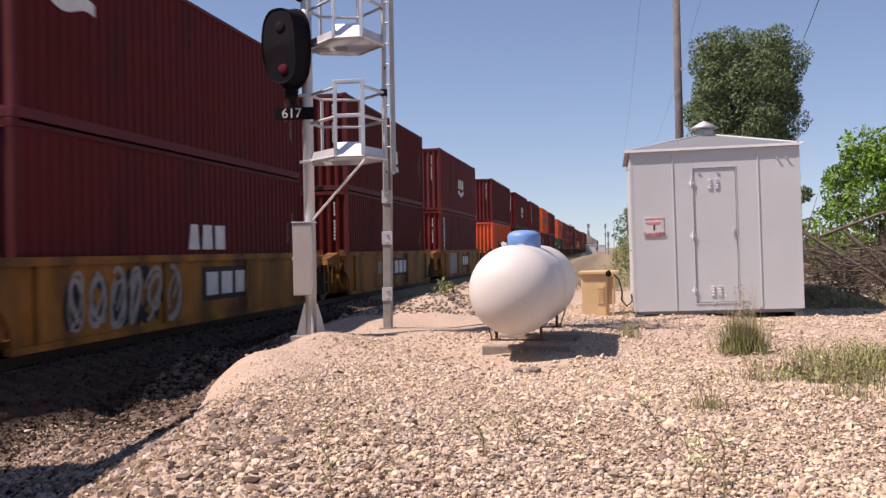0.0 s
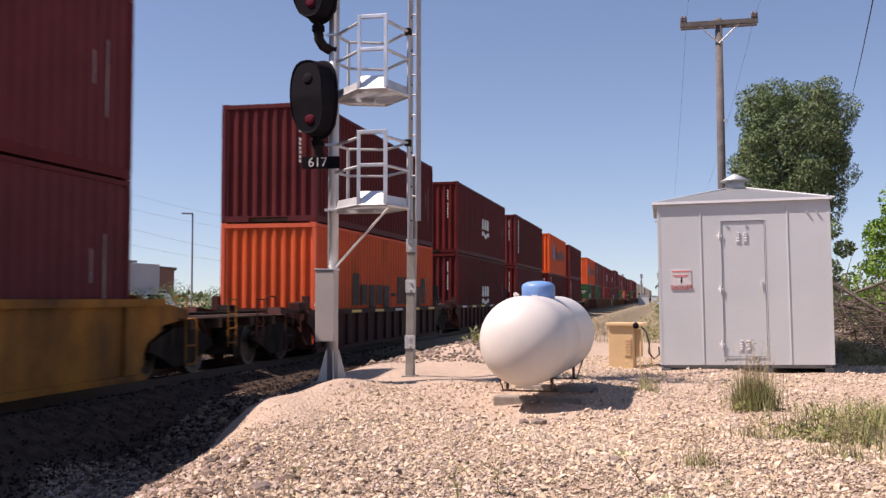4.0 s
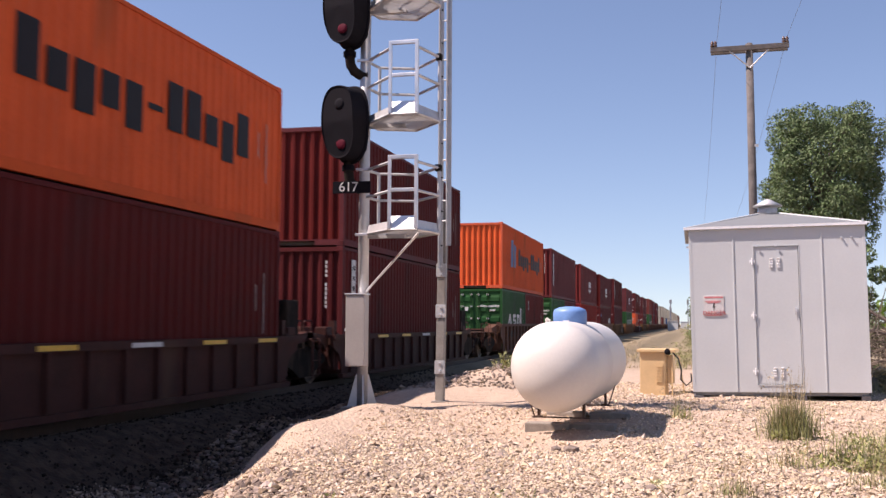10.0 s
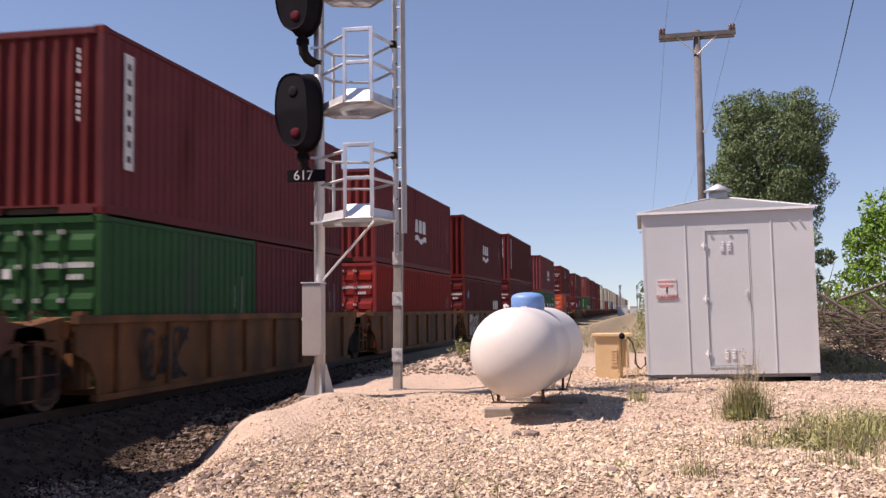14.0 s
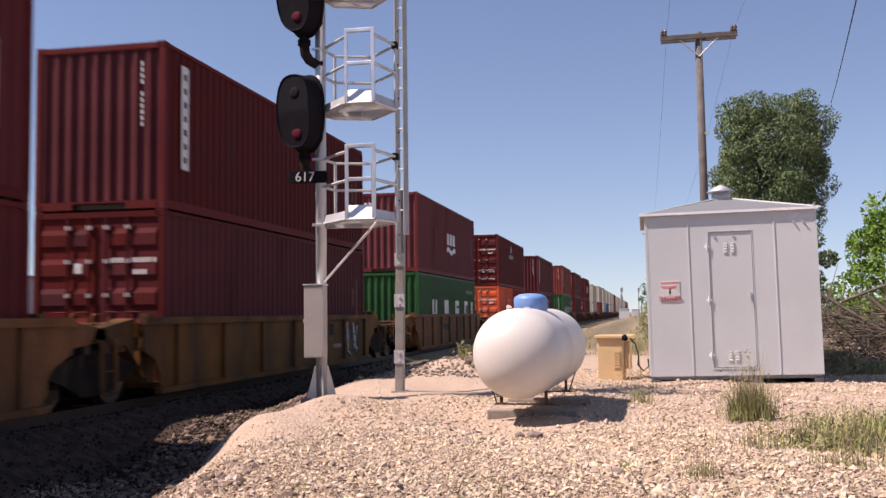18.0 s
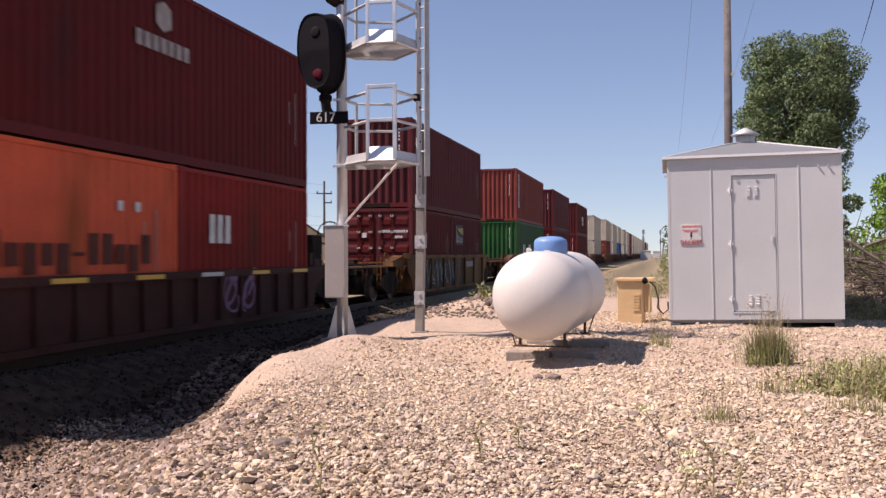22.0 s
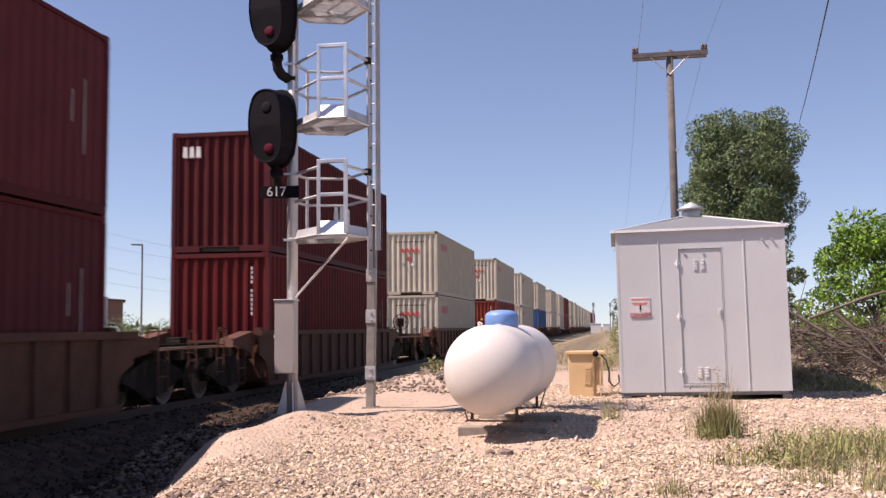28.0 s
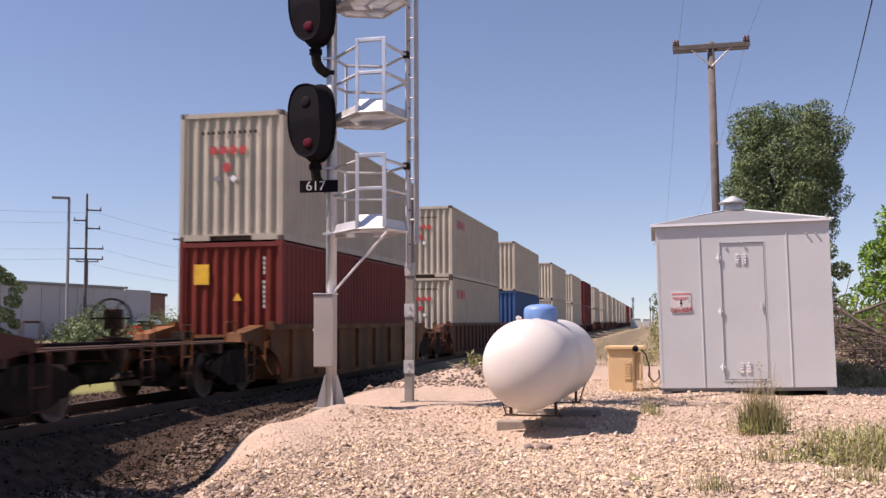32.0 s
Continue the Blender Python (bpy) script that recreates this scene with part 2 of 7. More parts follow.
M_FARWALL = material("warehouse_metal_wall", (0.4, 0.4, 0.42), 0.6, vary=0.08, scale=0.3, fine=4)
M_BEIGE = material("beige_stucco", (0.62, 0.5, 0.34), 0.8, vary=0.08, scale=0.5, fine=6)
M_BRICK = material("brown_brick_wall", (0.2, 0.11, 0.085), 0.85, vary=0.15, scale=0.8, fine=8)
M_ROOF = material("dark_roofing", (0.11, 0.09, 0.09), 0.85, vary=0.15, scale=0.8, fine=8)
M_GLASSDARK = material("dark_window_glass", (0.02, 0.022, 0.026), 0.1, vary=0.05, scale=1, bump=0)
M_CARWHITE = material("white_car_paint", (0.75, 0.75, 0.74), 0.3, vary=0.04, bump=0)
M_TYRE = material("black_rubber", (0.02, 0.02, 0.02), 0.85, vary=0.2, scale=12)
M_FARGREY = material("far_grey_steel", (0.24, 0.25, 0.27), 0.6, 0.2, vary=0.1, scale=1)


def ground_material():
    """Pale gravel dust on the pad, soil by the rails darkened for the train's shade, dry grass beyond."""
    m = bpy.data.materials.new("gravel_ground")
    m.use_nodes = True
    nt = m.node_tree
    N, L = nt.nodes.new, nt.links.new
    b = nt.nodes["Principled BSDF"]
    co = N("ShaderNodeTexCoord")
    geo = N("ShaderNodeNewGeometry")
    sep = N("ShaderNodeSeparateXYZ")
    L(geo.outputs["Position"], sep.inputs[0])

    def noise_(scale, detail=6):
        n = N("ShaderNodeTexNoise")
        n.inputs["Scale"].default_value, n.inputs["Detail"].default_value = scale, detail
        L(co.outputs["Object"], n.inputs["Vector"])
        return n.outputs["Fac"]

    def ramp(src, lo, hi):
        r = N("ShaderNodeMapRange")
        r.interpolation_type = "SMOOTHSTEP"
        r.inputs["From Min"].default_value, r.inputs["From Max"].default_value = lo, hi
        L(src, r.inputs["Value"])
        return r.outputs[0]

    def mix(f, a, c):
        x = N("ShaderNodeMix")
        x.data_type = "RGBA"
        L(f, x.inputs["Factor"])
        for k, v in ((6, a), (7, c)):
            if isinstance(v, tuple):
                x.inputs[k].default_value = (*v, 1)
            else:
                L(v, x.inputs[k])
        return x.outputs[2]

    def math_(op, a, c):
        x = N("ShaderNodeMath")
        x.operation = op
        for k, v in ((0, a), (1, c)):
            if isinstance(v, (int, float)):
                x.inputs[k].default_value = v
            else:
                L(v, x.inputs[k])
        return x.outputs[0]

    big, mid, small = noise_(0.5), noise_(6), noise_(70, 3)
    vor = N("ShaderNodeTexVoronoi")
    vor.inputs["Scale"].default_value = 26
    L(co.outputs["Object"], vor.inputs["Vector"])
    pale = mix(ramp(mid, 0.35, 0.65), (0.46, 0.355, 0.275), (0.55, 0.43, 0.335))
    pale = mix(ramp(small, 0.35, 0.7), pale, (0.39, 0.29, 0.22))
    # near pad: soil between the stones, with the gaps' shade in its colour
    under = mix(ramp(small, 0.35, 0.7), (0.31, 0.23, 0.172), (0.2, 0.148, 0.11))
    pale = mix(ramp(math_("ADD", sep.outputs["Y"], math_("MULTIPLY", mid, 1.5)), 7.4, 9.0), under, pale)
    # dark brown soil, part of the train's shade put into its colour
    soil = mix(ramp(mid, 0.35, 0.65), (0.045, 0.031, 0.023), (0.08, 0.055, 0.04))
    dry = mix(ramp(mid, 0.35, 0.65), (0.31, 0.24, 0.17), (0.23, 0.195, 0.115))
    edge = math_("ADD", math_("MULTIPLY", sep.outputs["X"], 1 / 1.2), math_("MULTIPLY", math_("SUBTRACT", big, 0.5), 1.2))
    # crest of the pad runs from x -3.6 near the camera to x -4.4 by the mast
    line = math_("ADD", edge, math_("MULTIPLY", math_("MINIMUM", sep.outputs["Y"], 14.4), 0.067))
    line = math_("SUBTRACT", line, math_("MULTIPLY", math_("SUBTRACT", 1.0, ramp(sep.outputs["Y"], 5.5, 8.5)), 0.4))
    slope = mix(ramp(small, 0.35, 0.7), (0.2, 0.145, 0.105), (0.13, 0.09, 0.066))
    bank = math_("MULTIPLY", ramp(math_("ADD", sep.outputs["X"], big), -6.6, -5.6), math_("SUBTRACT", 1.0, ramp(math_("ADD", sep.outputs["Y"], mid), 9.8, 12.4)))
    soil = mix(bank, soil, slope)
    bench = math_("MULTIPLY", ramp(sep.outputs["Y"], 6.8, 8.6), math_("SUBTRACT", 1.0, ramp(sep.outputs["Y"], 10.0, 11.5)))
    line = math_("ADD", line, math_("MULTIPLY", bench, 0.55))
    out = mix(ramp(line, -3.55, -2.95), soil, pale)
    verge = mix(ramp(mid, 0.35, 0.65), (0.19, 0.22, 0.06), (0.24, 0.22, 0.1))
    out = mix(ramp(math_("SUBTRACT", math_("MULTIPLY", big, 2.0), sep.outputs["X"]), 13.6, 15.0), out, verge)
    far = ramp(math_("ADD", sep.outputs["Y"], math_("MULTIPLY", big, 9.0)), 27.0, 42.0)
    out = mix(far, out, dry)
    L(out, b.inputs["Base Color"])
    b.inputs["Roughness"].default_value = 0.95
    b.inputs["Specular IOR Level"].default_value = 0.1
    bp = N("ShaderNodeBump")
    bp.inputs["Strength"].default_value, bp.inputs["Distance"].default_value = 0.7, 0.03
    L(math_("ADD", math_("MULTIPLY", vor.outputs["Distance"], 1.2), math_("MULTIPLY", small, 0.5)), bp.inputs["Height"])
    L(bp.outputs["Normal"], b.inputs["Normal"])
    return m


M_GROUND = ground_material()


# ---- building helpers ----
def part(name, bm, mat, parent=None, label="", smooth=False):
    """Link a bmesh as one mesh object under a thing or a part."""
    me = bpy.data.meshes.new(name)
    bm.normal_update()
    bm.to_mesh(me)
    bm.free()
    return put(name, me, mat, parent, label, smooth)


def put(name, me, mat, parent=None, label="", smooth=False):
    if mat and not me.materials:
        me.materials.append(mat)
    if smooth:
        me.polygons.foreach_set("use_smooth", [True] * len(me.polygons))
    ob = new(name, me)
    if parent:
        ob.parent = parent
    if label:
        ob["label"] = label
    return ob


def thing(name, label, category, group="", kind="", at=None):
    ob = new(name)
    ob.empty_display_size = 0.2
    if at is not None:
        ob.matrix_world = at
    return tagged(ob, label, category, group, kind)


def box(bm, x0, x1, y0, y1, z0, z1, bevel=0.0):
    v = [bm.verts.new((x, y, z)) for x in (x0, x1) for y in (y0, y1) for z in (z0, z1)]
    f = [bm.faces.new([v[i] for i in q]) for q in ((0, 1, 3, 2), (4, 6, 7, 5), (0, 4, 5, 1), (2, 3, 7, 6), (0, 2, 6, 4), (1, 5, 7, 3))]
    if bevel:
        es = list({e for q in f for e in q.edges})
        bmesh.ops.bevel(bm, geom=es, offset=bevel, segments=2, affect="EDGES", profile=0.6)
    return v


def boxes(*dims, bevel=0.0):
    bm = bmesh.new()
    for d in dims:
        box(bm, *d, bevel=bevel)
    return bm


def rod(bm, p0, p1, r0, r1=None, n=8, caps=True):
    p0, p1 = Vector(p0), Vector(p1)
    r1 = r0 if r1 is None else r1
    d = (p1 - p0).normalized()
    a = d.cross(Vector((0, 0, 1)) if abs(d.z) < 0.95 else Vector((1, 0, 0))).normalized()
    b = d.cross(a)
    rings = []
    for p, r in ((p0, r0), (p1, r1)):
        rings.append([bm.verts.new(p + (a * math.cos(2 * math.pi * k / n) + b * math.sin(2 * math.pi * k / n)) * r) for k in range(n)])
    for k in range(n):
        bm.faces.new((rings[0][k], rings[1][k], rings[1][(k + 1) % n], rings[0][(k + 1) % n]))
    if caps:
        bm.faces.new(rings[0])
        bm.faces.new(rings[1][::-1])


def rods(*segs, n=8):
    bm = bmesh.new()
    for s in segs:
        rod(bm, *s, n=n)
    return bm


def tube(pts, r, n=5):
    """One unbroken round cable through the points."""
    bm = bmesh.new()
    rings = []
    for k, p in enumerate(pts):
        d = (pts[min(k + 1, len(pts) - 1)] - pts[max(k - 1, 0)]).normalized()
        a = d.cross(Vector((0, 0, 1)) if abs(d.z) < 0.9 else Vector((1, 0, 0))).normalized()
        b = d.cross(a)
        rings.append([bm.verts.new(p + (a * math.cos(2 * math.pi * j / n) + b * math.sin(2 * math.pi * j / n)) * r) for j in range(n)])
    for a, b in zip(rings, rings[1:]):
        for j in range(n):
            bm.faces.new((a[j], a[(j + 1) % n], b[(j + 1) % n], b[j]))
    return bm


def lathe(profile, n=32, axis="z", at=(0, 0, 0)):
    """Turn (radius, height) pairs round an axis."""
    bm = bmesh.new()
    rings = []
    for r, h in profile:
        ring = []
        for k in range(n):
            c, s = r * math.cos(2 * math.pi * k / n), r * math.sin(2 * math.pi * k / n)
            p = (c, s, h) if axis == "z" else ((s, h, c) if axis == "y" else (h, c, s))
            ring.append(bm.verts.new(Vector(p) + Vector(at)))
        rings.append(ring)
    for a, b in zip(rings, rings[1:]):
        for k in range(n):
            bm.faces.new((a[k], a[(k + 1) % n], b[(k + 1) % n], b[k]))
    for ring in (rings[0], rings[-1]):
        bm.faces.new(ring)
    bmesh.ops.recalc_face_normals(bm, faces=bm.faces)
    return bm


def lettering(text, size, mat, parent, place, name="lettering"):
    cu = bpy.data.curves.new(name, "FONT")
    cu.body, cu.size, cu.align_x, cu.align_y, cu.extrude = text, size, "CENTER", "CENTER", 0.002
    ob = bpy.data.objects.new(name, cu)
    scene.collection.objects.link(ob)
    me = bpy.data.meshes.new_from_object(ob.evaluated_get(bpy.context.evaluated_depsgraph_get()))
    bpy.data.objects.remove(ob)
    me.materials.clear()
    t = put(name, me, mat, parent)
    t.matrix_local = place
    return t


def sheet_mesh(name, verts, faces, mat, smooth=False):
    me = bpy.data.meshes.new(name)
    me.from_pydata(verts, [], faces)
    me.materials.append(mat)
    if smooth:
        me.polygons.foreach_set("use_smooth", [True] * len(me.polygons))
    me.update()
    return me


# ---- lie of the land ----
def smooth01(u):
    u = np.clip(u, 0.0, 1.0)
    return u * u * (3 - 2 * u)


PAD = 1.2  # the pad and all that stands on it are laid out in units of 1.2 m, from under the eye
EYE = 0.95
NEAR = Matrix.Translation((0, 0, EYE)) @ Matrix.Scale(PAD, 4) @ Matrix.Translation((0, 0, -EYE))


XT_ = -9.17  # centre line of the track


def crest_line(v):
    """Edge of the gravel pad, in pad units."""
    return -2.55 - 0.19 * np.clip(v - 5.0, -3, 7) - 0.26 * np.exp(-((v - 9.2) / 1.6) ** 2)


def land(x, y):
    """Height of the ground: gravel pad, its bank down to the track bed, a fall towards the camera."""
    x, y = np.asarray(x, float), np.asarray(y, float)
    u, v = x / PAD, y / PAD
    near = smooth01((9.3 - v) / 1.7)
    bank = smooth01((crest_line(v) + 0.27 * near - u) / (1.45 - 0.35 * near))
    z = -0.19 - 0.47 * bank
    z = z - 0.36 * smooth01((6.5 - v) / 5.0) * (1 - bank)
    hump = 0.042 * np.sin(u * 1.7 + 0.6) * np.sin(v * 0.9 + 1.0) + 0.025 * np.sin(u * 4.1 + v * 2.7)
    z = z + PAD * hump * np.clip(1 - np.abs(v - 8) / 14, 0, 1) * (1 - 0.7 * bank)
    rim = np.exp(-((u + 2.6) / 1.0) ** 2) * smooth01((v - 20) / 9.0)
    z = z - 0.51 * smooth01((v - 18) / 25.0) * (1 - bank) * (1 - 0.9 * rim)
    z = z + 0.24 * rim * smooth01((150 - v) / 60.0)
    ridge = np.exp(-((u + 3.0 + 0.03 * (v - 17)) / 0.75) ** 2) * smooth01((v - 13.5) / 2.5) * smooth01((27 - v) / 6.0)
    z = z + 0.2 * ridge * (1 + 0.3 * np.sin(v * 2.1) + 0.2 * np.sin(u * 5 + v * 4.3))
    # deep ditch between the pad and the track bed
    z = z - 0.45 * np.exp(-((x + 5.75) / 1.3) ** 4) * smooth01((13.0 - v) / 3.5)
    z = z + 0.13 * np.exp(-((u + 3.4) / 0.48) ** 2 - ((v - 10.0) / 1.35) ** 2)
    z = z + 0.14 * np.exp(-((u + 3.9) / 0.4) ** 2 - ((v - 7.8) / 1.2) ** 2)
    bed = smooth01((2.6 - np.abs(x - XT_)) / 1.0)
    shoulder = np.exp(-((x - XT_ - 1.42) / 0.34) ** 2) + 0.6 * np.exp(-((x - XT_) / 0.3) ** 2)
    return z + 0.06 * bed + 0.13 * shoulder


def lie(u, v):
    """Ground height in pad units."""
    return (land(np.asarray(u) * PAD, np.asarray(v) * PAD) - EYE) / PAD + EYE

# ---- ground ----
def spread(lo, hi, step, reach):
    inner = list(np.arange(lo, hi, step))
    out, s = [], step
    a, b = lo, inner[-1]
    left, right = [], []
    while a > -reach or b < reach:
        s *= 1.32
        a, b = a - s, b + s
        left.append(a)
        right.append(b)
    return np.array(left[::-1] + inner + right)


def build_ground():
    xs, ys = spread(-12, 10, 0.15, 3600), spread(-1, 28, 0.15, 3600)
    X, Y = np.meshgrid(xs, ys, indexing="ij")
    Z = land(X, Y)
    v = np.stack([X.ravel(), Y.ravel(), Z.ravel()], 1)
    n, m = len(xs), len(ys)
    i = (np.arange(n - 1)[:, None] * m + np.arange(m - 1)[None]).ravel()
    f = np.stack([i, i + m, i + m + 1, i + 1], 1)
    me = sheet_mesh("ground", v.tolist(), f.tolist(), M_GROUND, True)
    tagged(new("ground", me), "pale pinkish gravel pad and bare soil beside the tracks", "ground", kind="structure")


build_ground()

XT, RAIL = XT_, -0.42  # centre line and rail top of the track


def build_track():
    bm = bmesh.new()
    for s in (-1, 1):
        x = XT + s * 0.755
        for x0, x1, z0, z1 in ((-0.037, 0.037, -0.045, 0), (-0.009, 0.009, -0.15, -0.045), (-0.07, 0.07, -0.178, -0.15)):
            box(bm, x + x0, x + x1, -120, 700, RAIL + z0, RAIL + z1)
    tagged(part("rails", bm, M_RAIL), "pair of rusty steel rails on wooden ties", "railway track", kind="structure")
    ties = new("ties")
    tagged(ties, "dark creosoted wooden ties bedded in ballast", "railway ties", kind="structure")
    me = None
    for k in range(170):
        y = -8 + k * 0.5
        if me is None:
            t = part("tie", boxes((-1.3, 1.3, -0.11, 0.11, -0.16, 0.0), bevel=0.012), M_TIE, ties)
            me = t.data
        else:
            t = put("tie", me, None, ties)
        t.location = (XT + random.uniform(-0.04, 0.04), y, RAIL - 0.178)
        t.rotation_euler.z = random.uniform(-0.015, 0.015)


build_track()


# ---- equipment shed ----
def build_shed():
    s = thing("equipment_shed", "light grey sheet-metal equipment shed with closed door on skids", "shed", at=NEAR @ pose(1.12, 13.5, 0.0, 0, -0.9, 0))
    w, d, z0, z1 = 1.085, 2.2, 0.09, 2.19
    part("front_wall", boxes((-w, -0.277, 0, 0.05, z0, z1 + 0.02), (0.277, w, 0, 0.05, z0, z1 + 0.02), (-0.277, 0.277, 0, 0.05, z0, 0.19), (-0.277, 0.277, 0, 0.05, 1.97, z1 + 0.02)), M_SHED, s)
    for n, x0, x1 in (("side_wall", -w, -w + 0.05), ("side_wall", w - 0.05, w)):
        part(n, boxes((x0, x1, 0.052, d, z0, z1)), M_SHED, s)
    part("rear_wall", boxes((-w + 0.052, w - 0.052, d - 0.05, d, z0, z1)), M_SHED, s)
    part("floor_frame", boxes((-w + 0.03, w - 0.03, 0.03, d, 0.045, 0.088)), M_ROOFGREY, s)
    for x0, x1 in ((-1.08, -0.95), (-0.3, -0.18), (0.2, 0.32), (0.97, 1.08)):
        part("skid", boxes((x0, x1, 0.0, d, -0.03, 0.043), bevel=0.006), M_DARKGAP, s)
    for x in (-0.53, 0.56):
        part("wall_seam", boxes((x - 0.007, x + 0.007, -0.009, 0.0, z0 + 0.01, z1 - 0.05), bevel=0.002), M_SHED, s, "raised standing seam")
    for x in (-w - 0.004, w - 0.03):
        part("corner_trim", boxes((x, x + 0.034, -0.003, 0.03, z0, z1), bevel=0.0015), M_SHED, s)
    # hipped roof with a thin bright eaves trim
    bm = bmesh.new()
    e = [bm.verts.new(p) for p in ((-w - 0.06, -0.035, z1 + 0.02), (w + 0.02, -0.035, z1 + 0.02), (w + 0.02, d + 0.07, z1 + 0.02), (-w - 0.06, d + 0.07, z1 + 0.02))]
    u = [bm.verts.new((v.co.x, v.co.y, z1 + 0.052)) for v in e]
    t = [bm.verts.new(p) for p in ((-0.13, d / 2 - 0.13, z1 + 0.3), (0.13, d / 2 - 0.13, z1 + 0.3), (0.13, d / 2 + 0.13, z1 + 0.3), (-0.13, d / 2 + 0.13, z1 + 0.3))]
    bm.faces.new(e[::-1])
    bm.faces.new(t)
    for k in range(4):
        q = (k + 1) % 4
        bm.faces.new((e[k], e[q], u[q], u[k]))
        bm.faces.new((u[k], u[q], t[q], t[k]))
    roof = part("roof", bm, M_ROOFGREY, s)
    part("eaves_trim", boxes((-w - 0.065, w + 0.025, -0.043, -0.037, z1 + 0.022, z1 + 0.055)), M_SHEDTRIM, roof, "thin pale eaves trim")
    for a, b in (((-w - 0.06, -0.035), (-0.13, d / 2 - 0.13)), ((w + 0.06, -0.035), (0.13, d / 2 - 0.13))):
        part("hip_seam", rods(((a[0], a[1], z1 + 0.045), (b[0], b[1], z1 + 0.31), 0.012)), M_SHED, roof)
    v = part("roof_vent", lathe([(0.13, z1 + 0.26), (0.13, z1 + 0.4), (0.115, z1 + 0.41)], 20, at=(0, d / 2, 0)), M_GALV, s, "galvanised roof ventilator", True)
    part("vent_cap", lathe([(0.19, z1 + 0.415), (0.2, z1 + 0.43), (0.03, z1 + 0.52), (0.004, z1 + 0.53)], 20, at=(0, d / 2, 0)), M_GALV, v, "conical cap", True)
    dr = part("door", boxes((-0.27, 0.27, 0.008, 0.045, 0.197, 1.963), bevel=0.004), M_SHED, s, "closed flush metal door")
    part("door_frame", boxes((-0.285, -0.274, -0.005, 0.0, 0.18, 1.985), (0.274, 0.285, -0.005, 0.0, 0.18, 1.985), (-0.285, 0.285, -0.006, 0.0, 1.969, 1.98), (-0.285, 0.285, -0.008, 0.0, 0.175, 0.188)), M_SHED, s)
    for z in (0.36, 1.08, 1.78):
        h = part("hinge", rods(((-0.297, -0.014, z - 0.045), (-0.297, -0.014, z + 0.045), 0.009)), M_SHEDTRIM, dr, "white-painted hinge")
        part("hinge_strap", boxes((-0.33, -0.262, -0.012, -0.007, z - 0.016, z + 0.016)), M_SHEDTRIM, h)
    for x in (-0.24, 0.0):
        part("hook", boxes((x - 0.014, x + 0.014, -0.024, -0.013, 1.965, 1.985)), M_ALU, s)
    for zc in (1.75, 0.34):
        for x in (-0.06, 0.03):
            lv = part("vent_louvre", boxes((x - 0.024, x + 0.024, -0.002, 0.006, zc - 0.07, zc + 0.07)), M_SHED, dr)
            for k in range(4):
                z = zc - 0.052 + k * 0.035
                bm = bmesh.new()
                q = [bm.verts.new(p) for p in ((x - 0.02, -0.004, z - 0.008), (x + 0.02, -0.004, z - 0.008), (x + 0.02, -0.009, z + 0.01), (x - 0.02, -0.009, z + 0.01), (x + 0.02, -0.003, z + 0.014), (x - 0.02, -0.003, z + 0.014))]
                bm.faces.new(q[:4])
                bm.faces.new((q[3], q[2], q[4], q[5]))
                part("slat", bm, M_SHEDTRIM, lv)
    hd = part("door_handle", boxes((0.21, 0.24, -0.016, 0.008, 1.1, 1.17), bevel=0.005), M_ALU, dr, "padlocked steel handle")
    part("handle_bar", rods(((0.225, -0.018, 1.13), (0.237, -0.016, 1.0), 0.007)), M_GALV, hd)
    sg = part("warning_sign", boxes((-0.92, -0.665, -0.008, 0.0, 1.07, 1.345), bevel=0.002), M_WHITE, s, "white enamel warning sign with red lettering")
    lettering("DANGER", 0.072, M_REDMARK, sg, pose(-0.79, -0.0125, 1.115, 90, 0, 0))
    part("sign_band", boxes((-0.91, -0.675, -0.0105, -0.0082, 1.31, 1.33)), M_SIGNRED, sg, "red band of small unreadable print")
    for z, x0, x1 in ((1.27, -0.9, -0.7), (1.25, -0.88, -0.72), (1.085, -0.9, -0.7)):
        part("print_bar", boxes((x0, x1, -0.0105, -0.0082, z - 0.006, z + 0.006)), M_SIGNRED, sg)
    bm = bmesh.new()
    q = [bm.verts.new((-0.795 + x, -0.0108, 1.19 + z)) for x, z in ((0.0, 0.055), (0.018, 0.055), (0.006, 0.01), (0.02, 0.01), (-0.008, -0.05), (0.0, -0.004), (-0.014, -0.004))]
    bm.faces.new(q)
    part("bolt_symbol", bm, M_BLACK, sg)
    for x in (0.8, 0.92):
        part("eye_bolt", rods(((x, -0.03, 2.06), (x, 0.0, 2.06), 0.012)), M_ALU, s)
    for z in (1.98, 0.9):
        part("side_bracket", boxes((-w - 0.035, -w - 0.005, 0.02, 0.1, z, z + 0.02)), M_ALU, s)
    part("roof_spike", rods(((w - 0.02, 0.0, z1 + 0.03), (w - 0.02, 0.0, z1 + 0.1), 0.012)), M_ALU, roof)


build_shed()


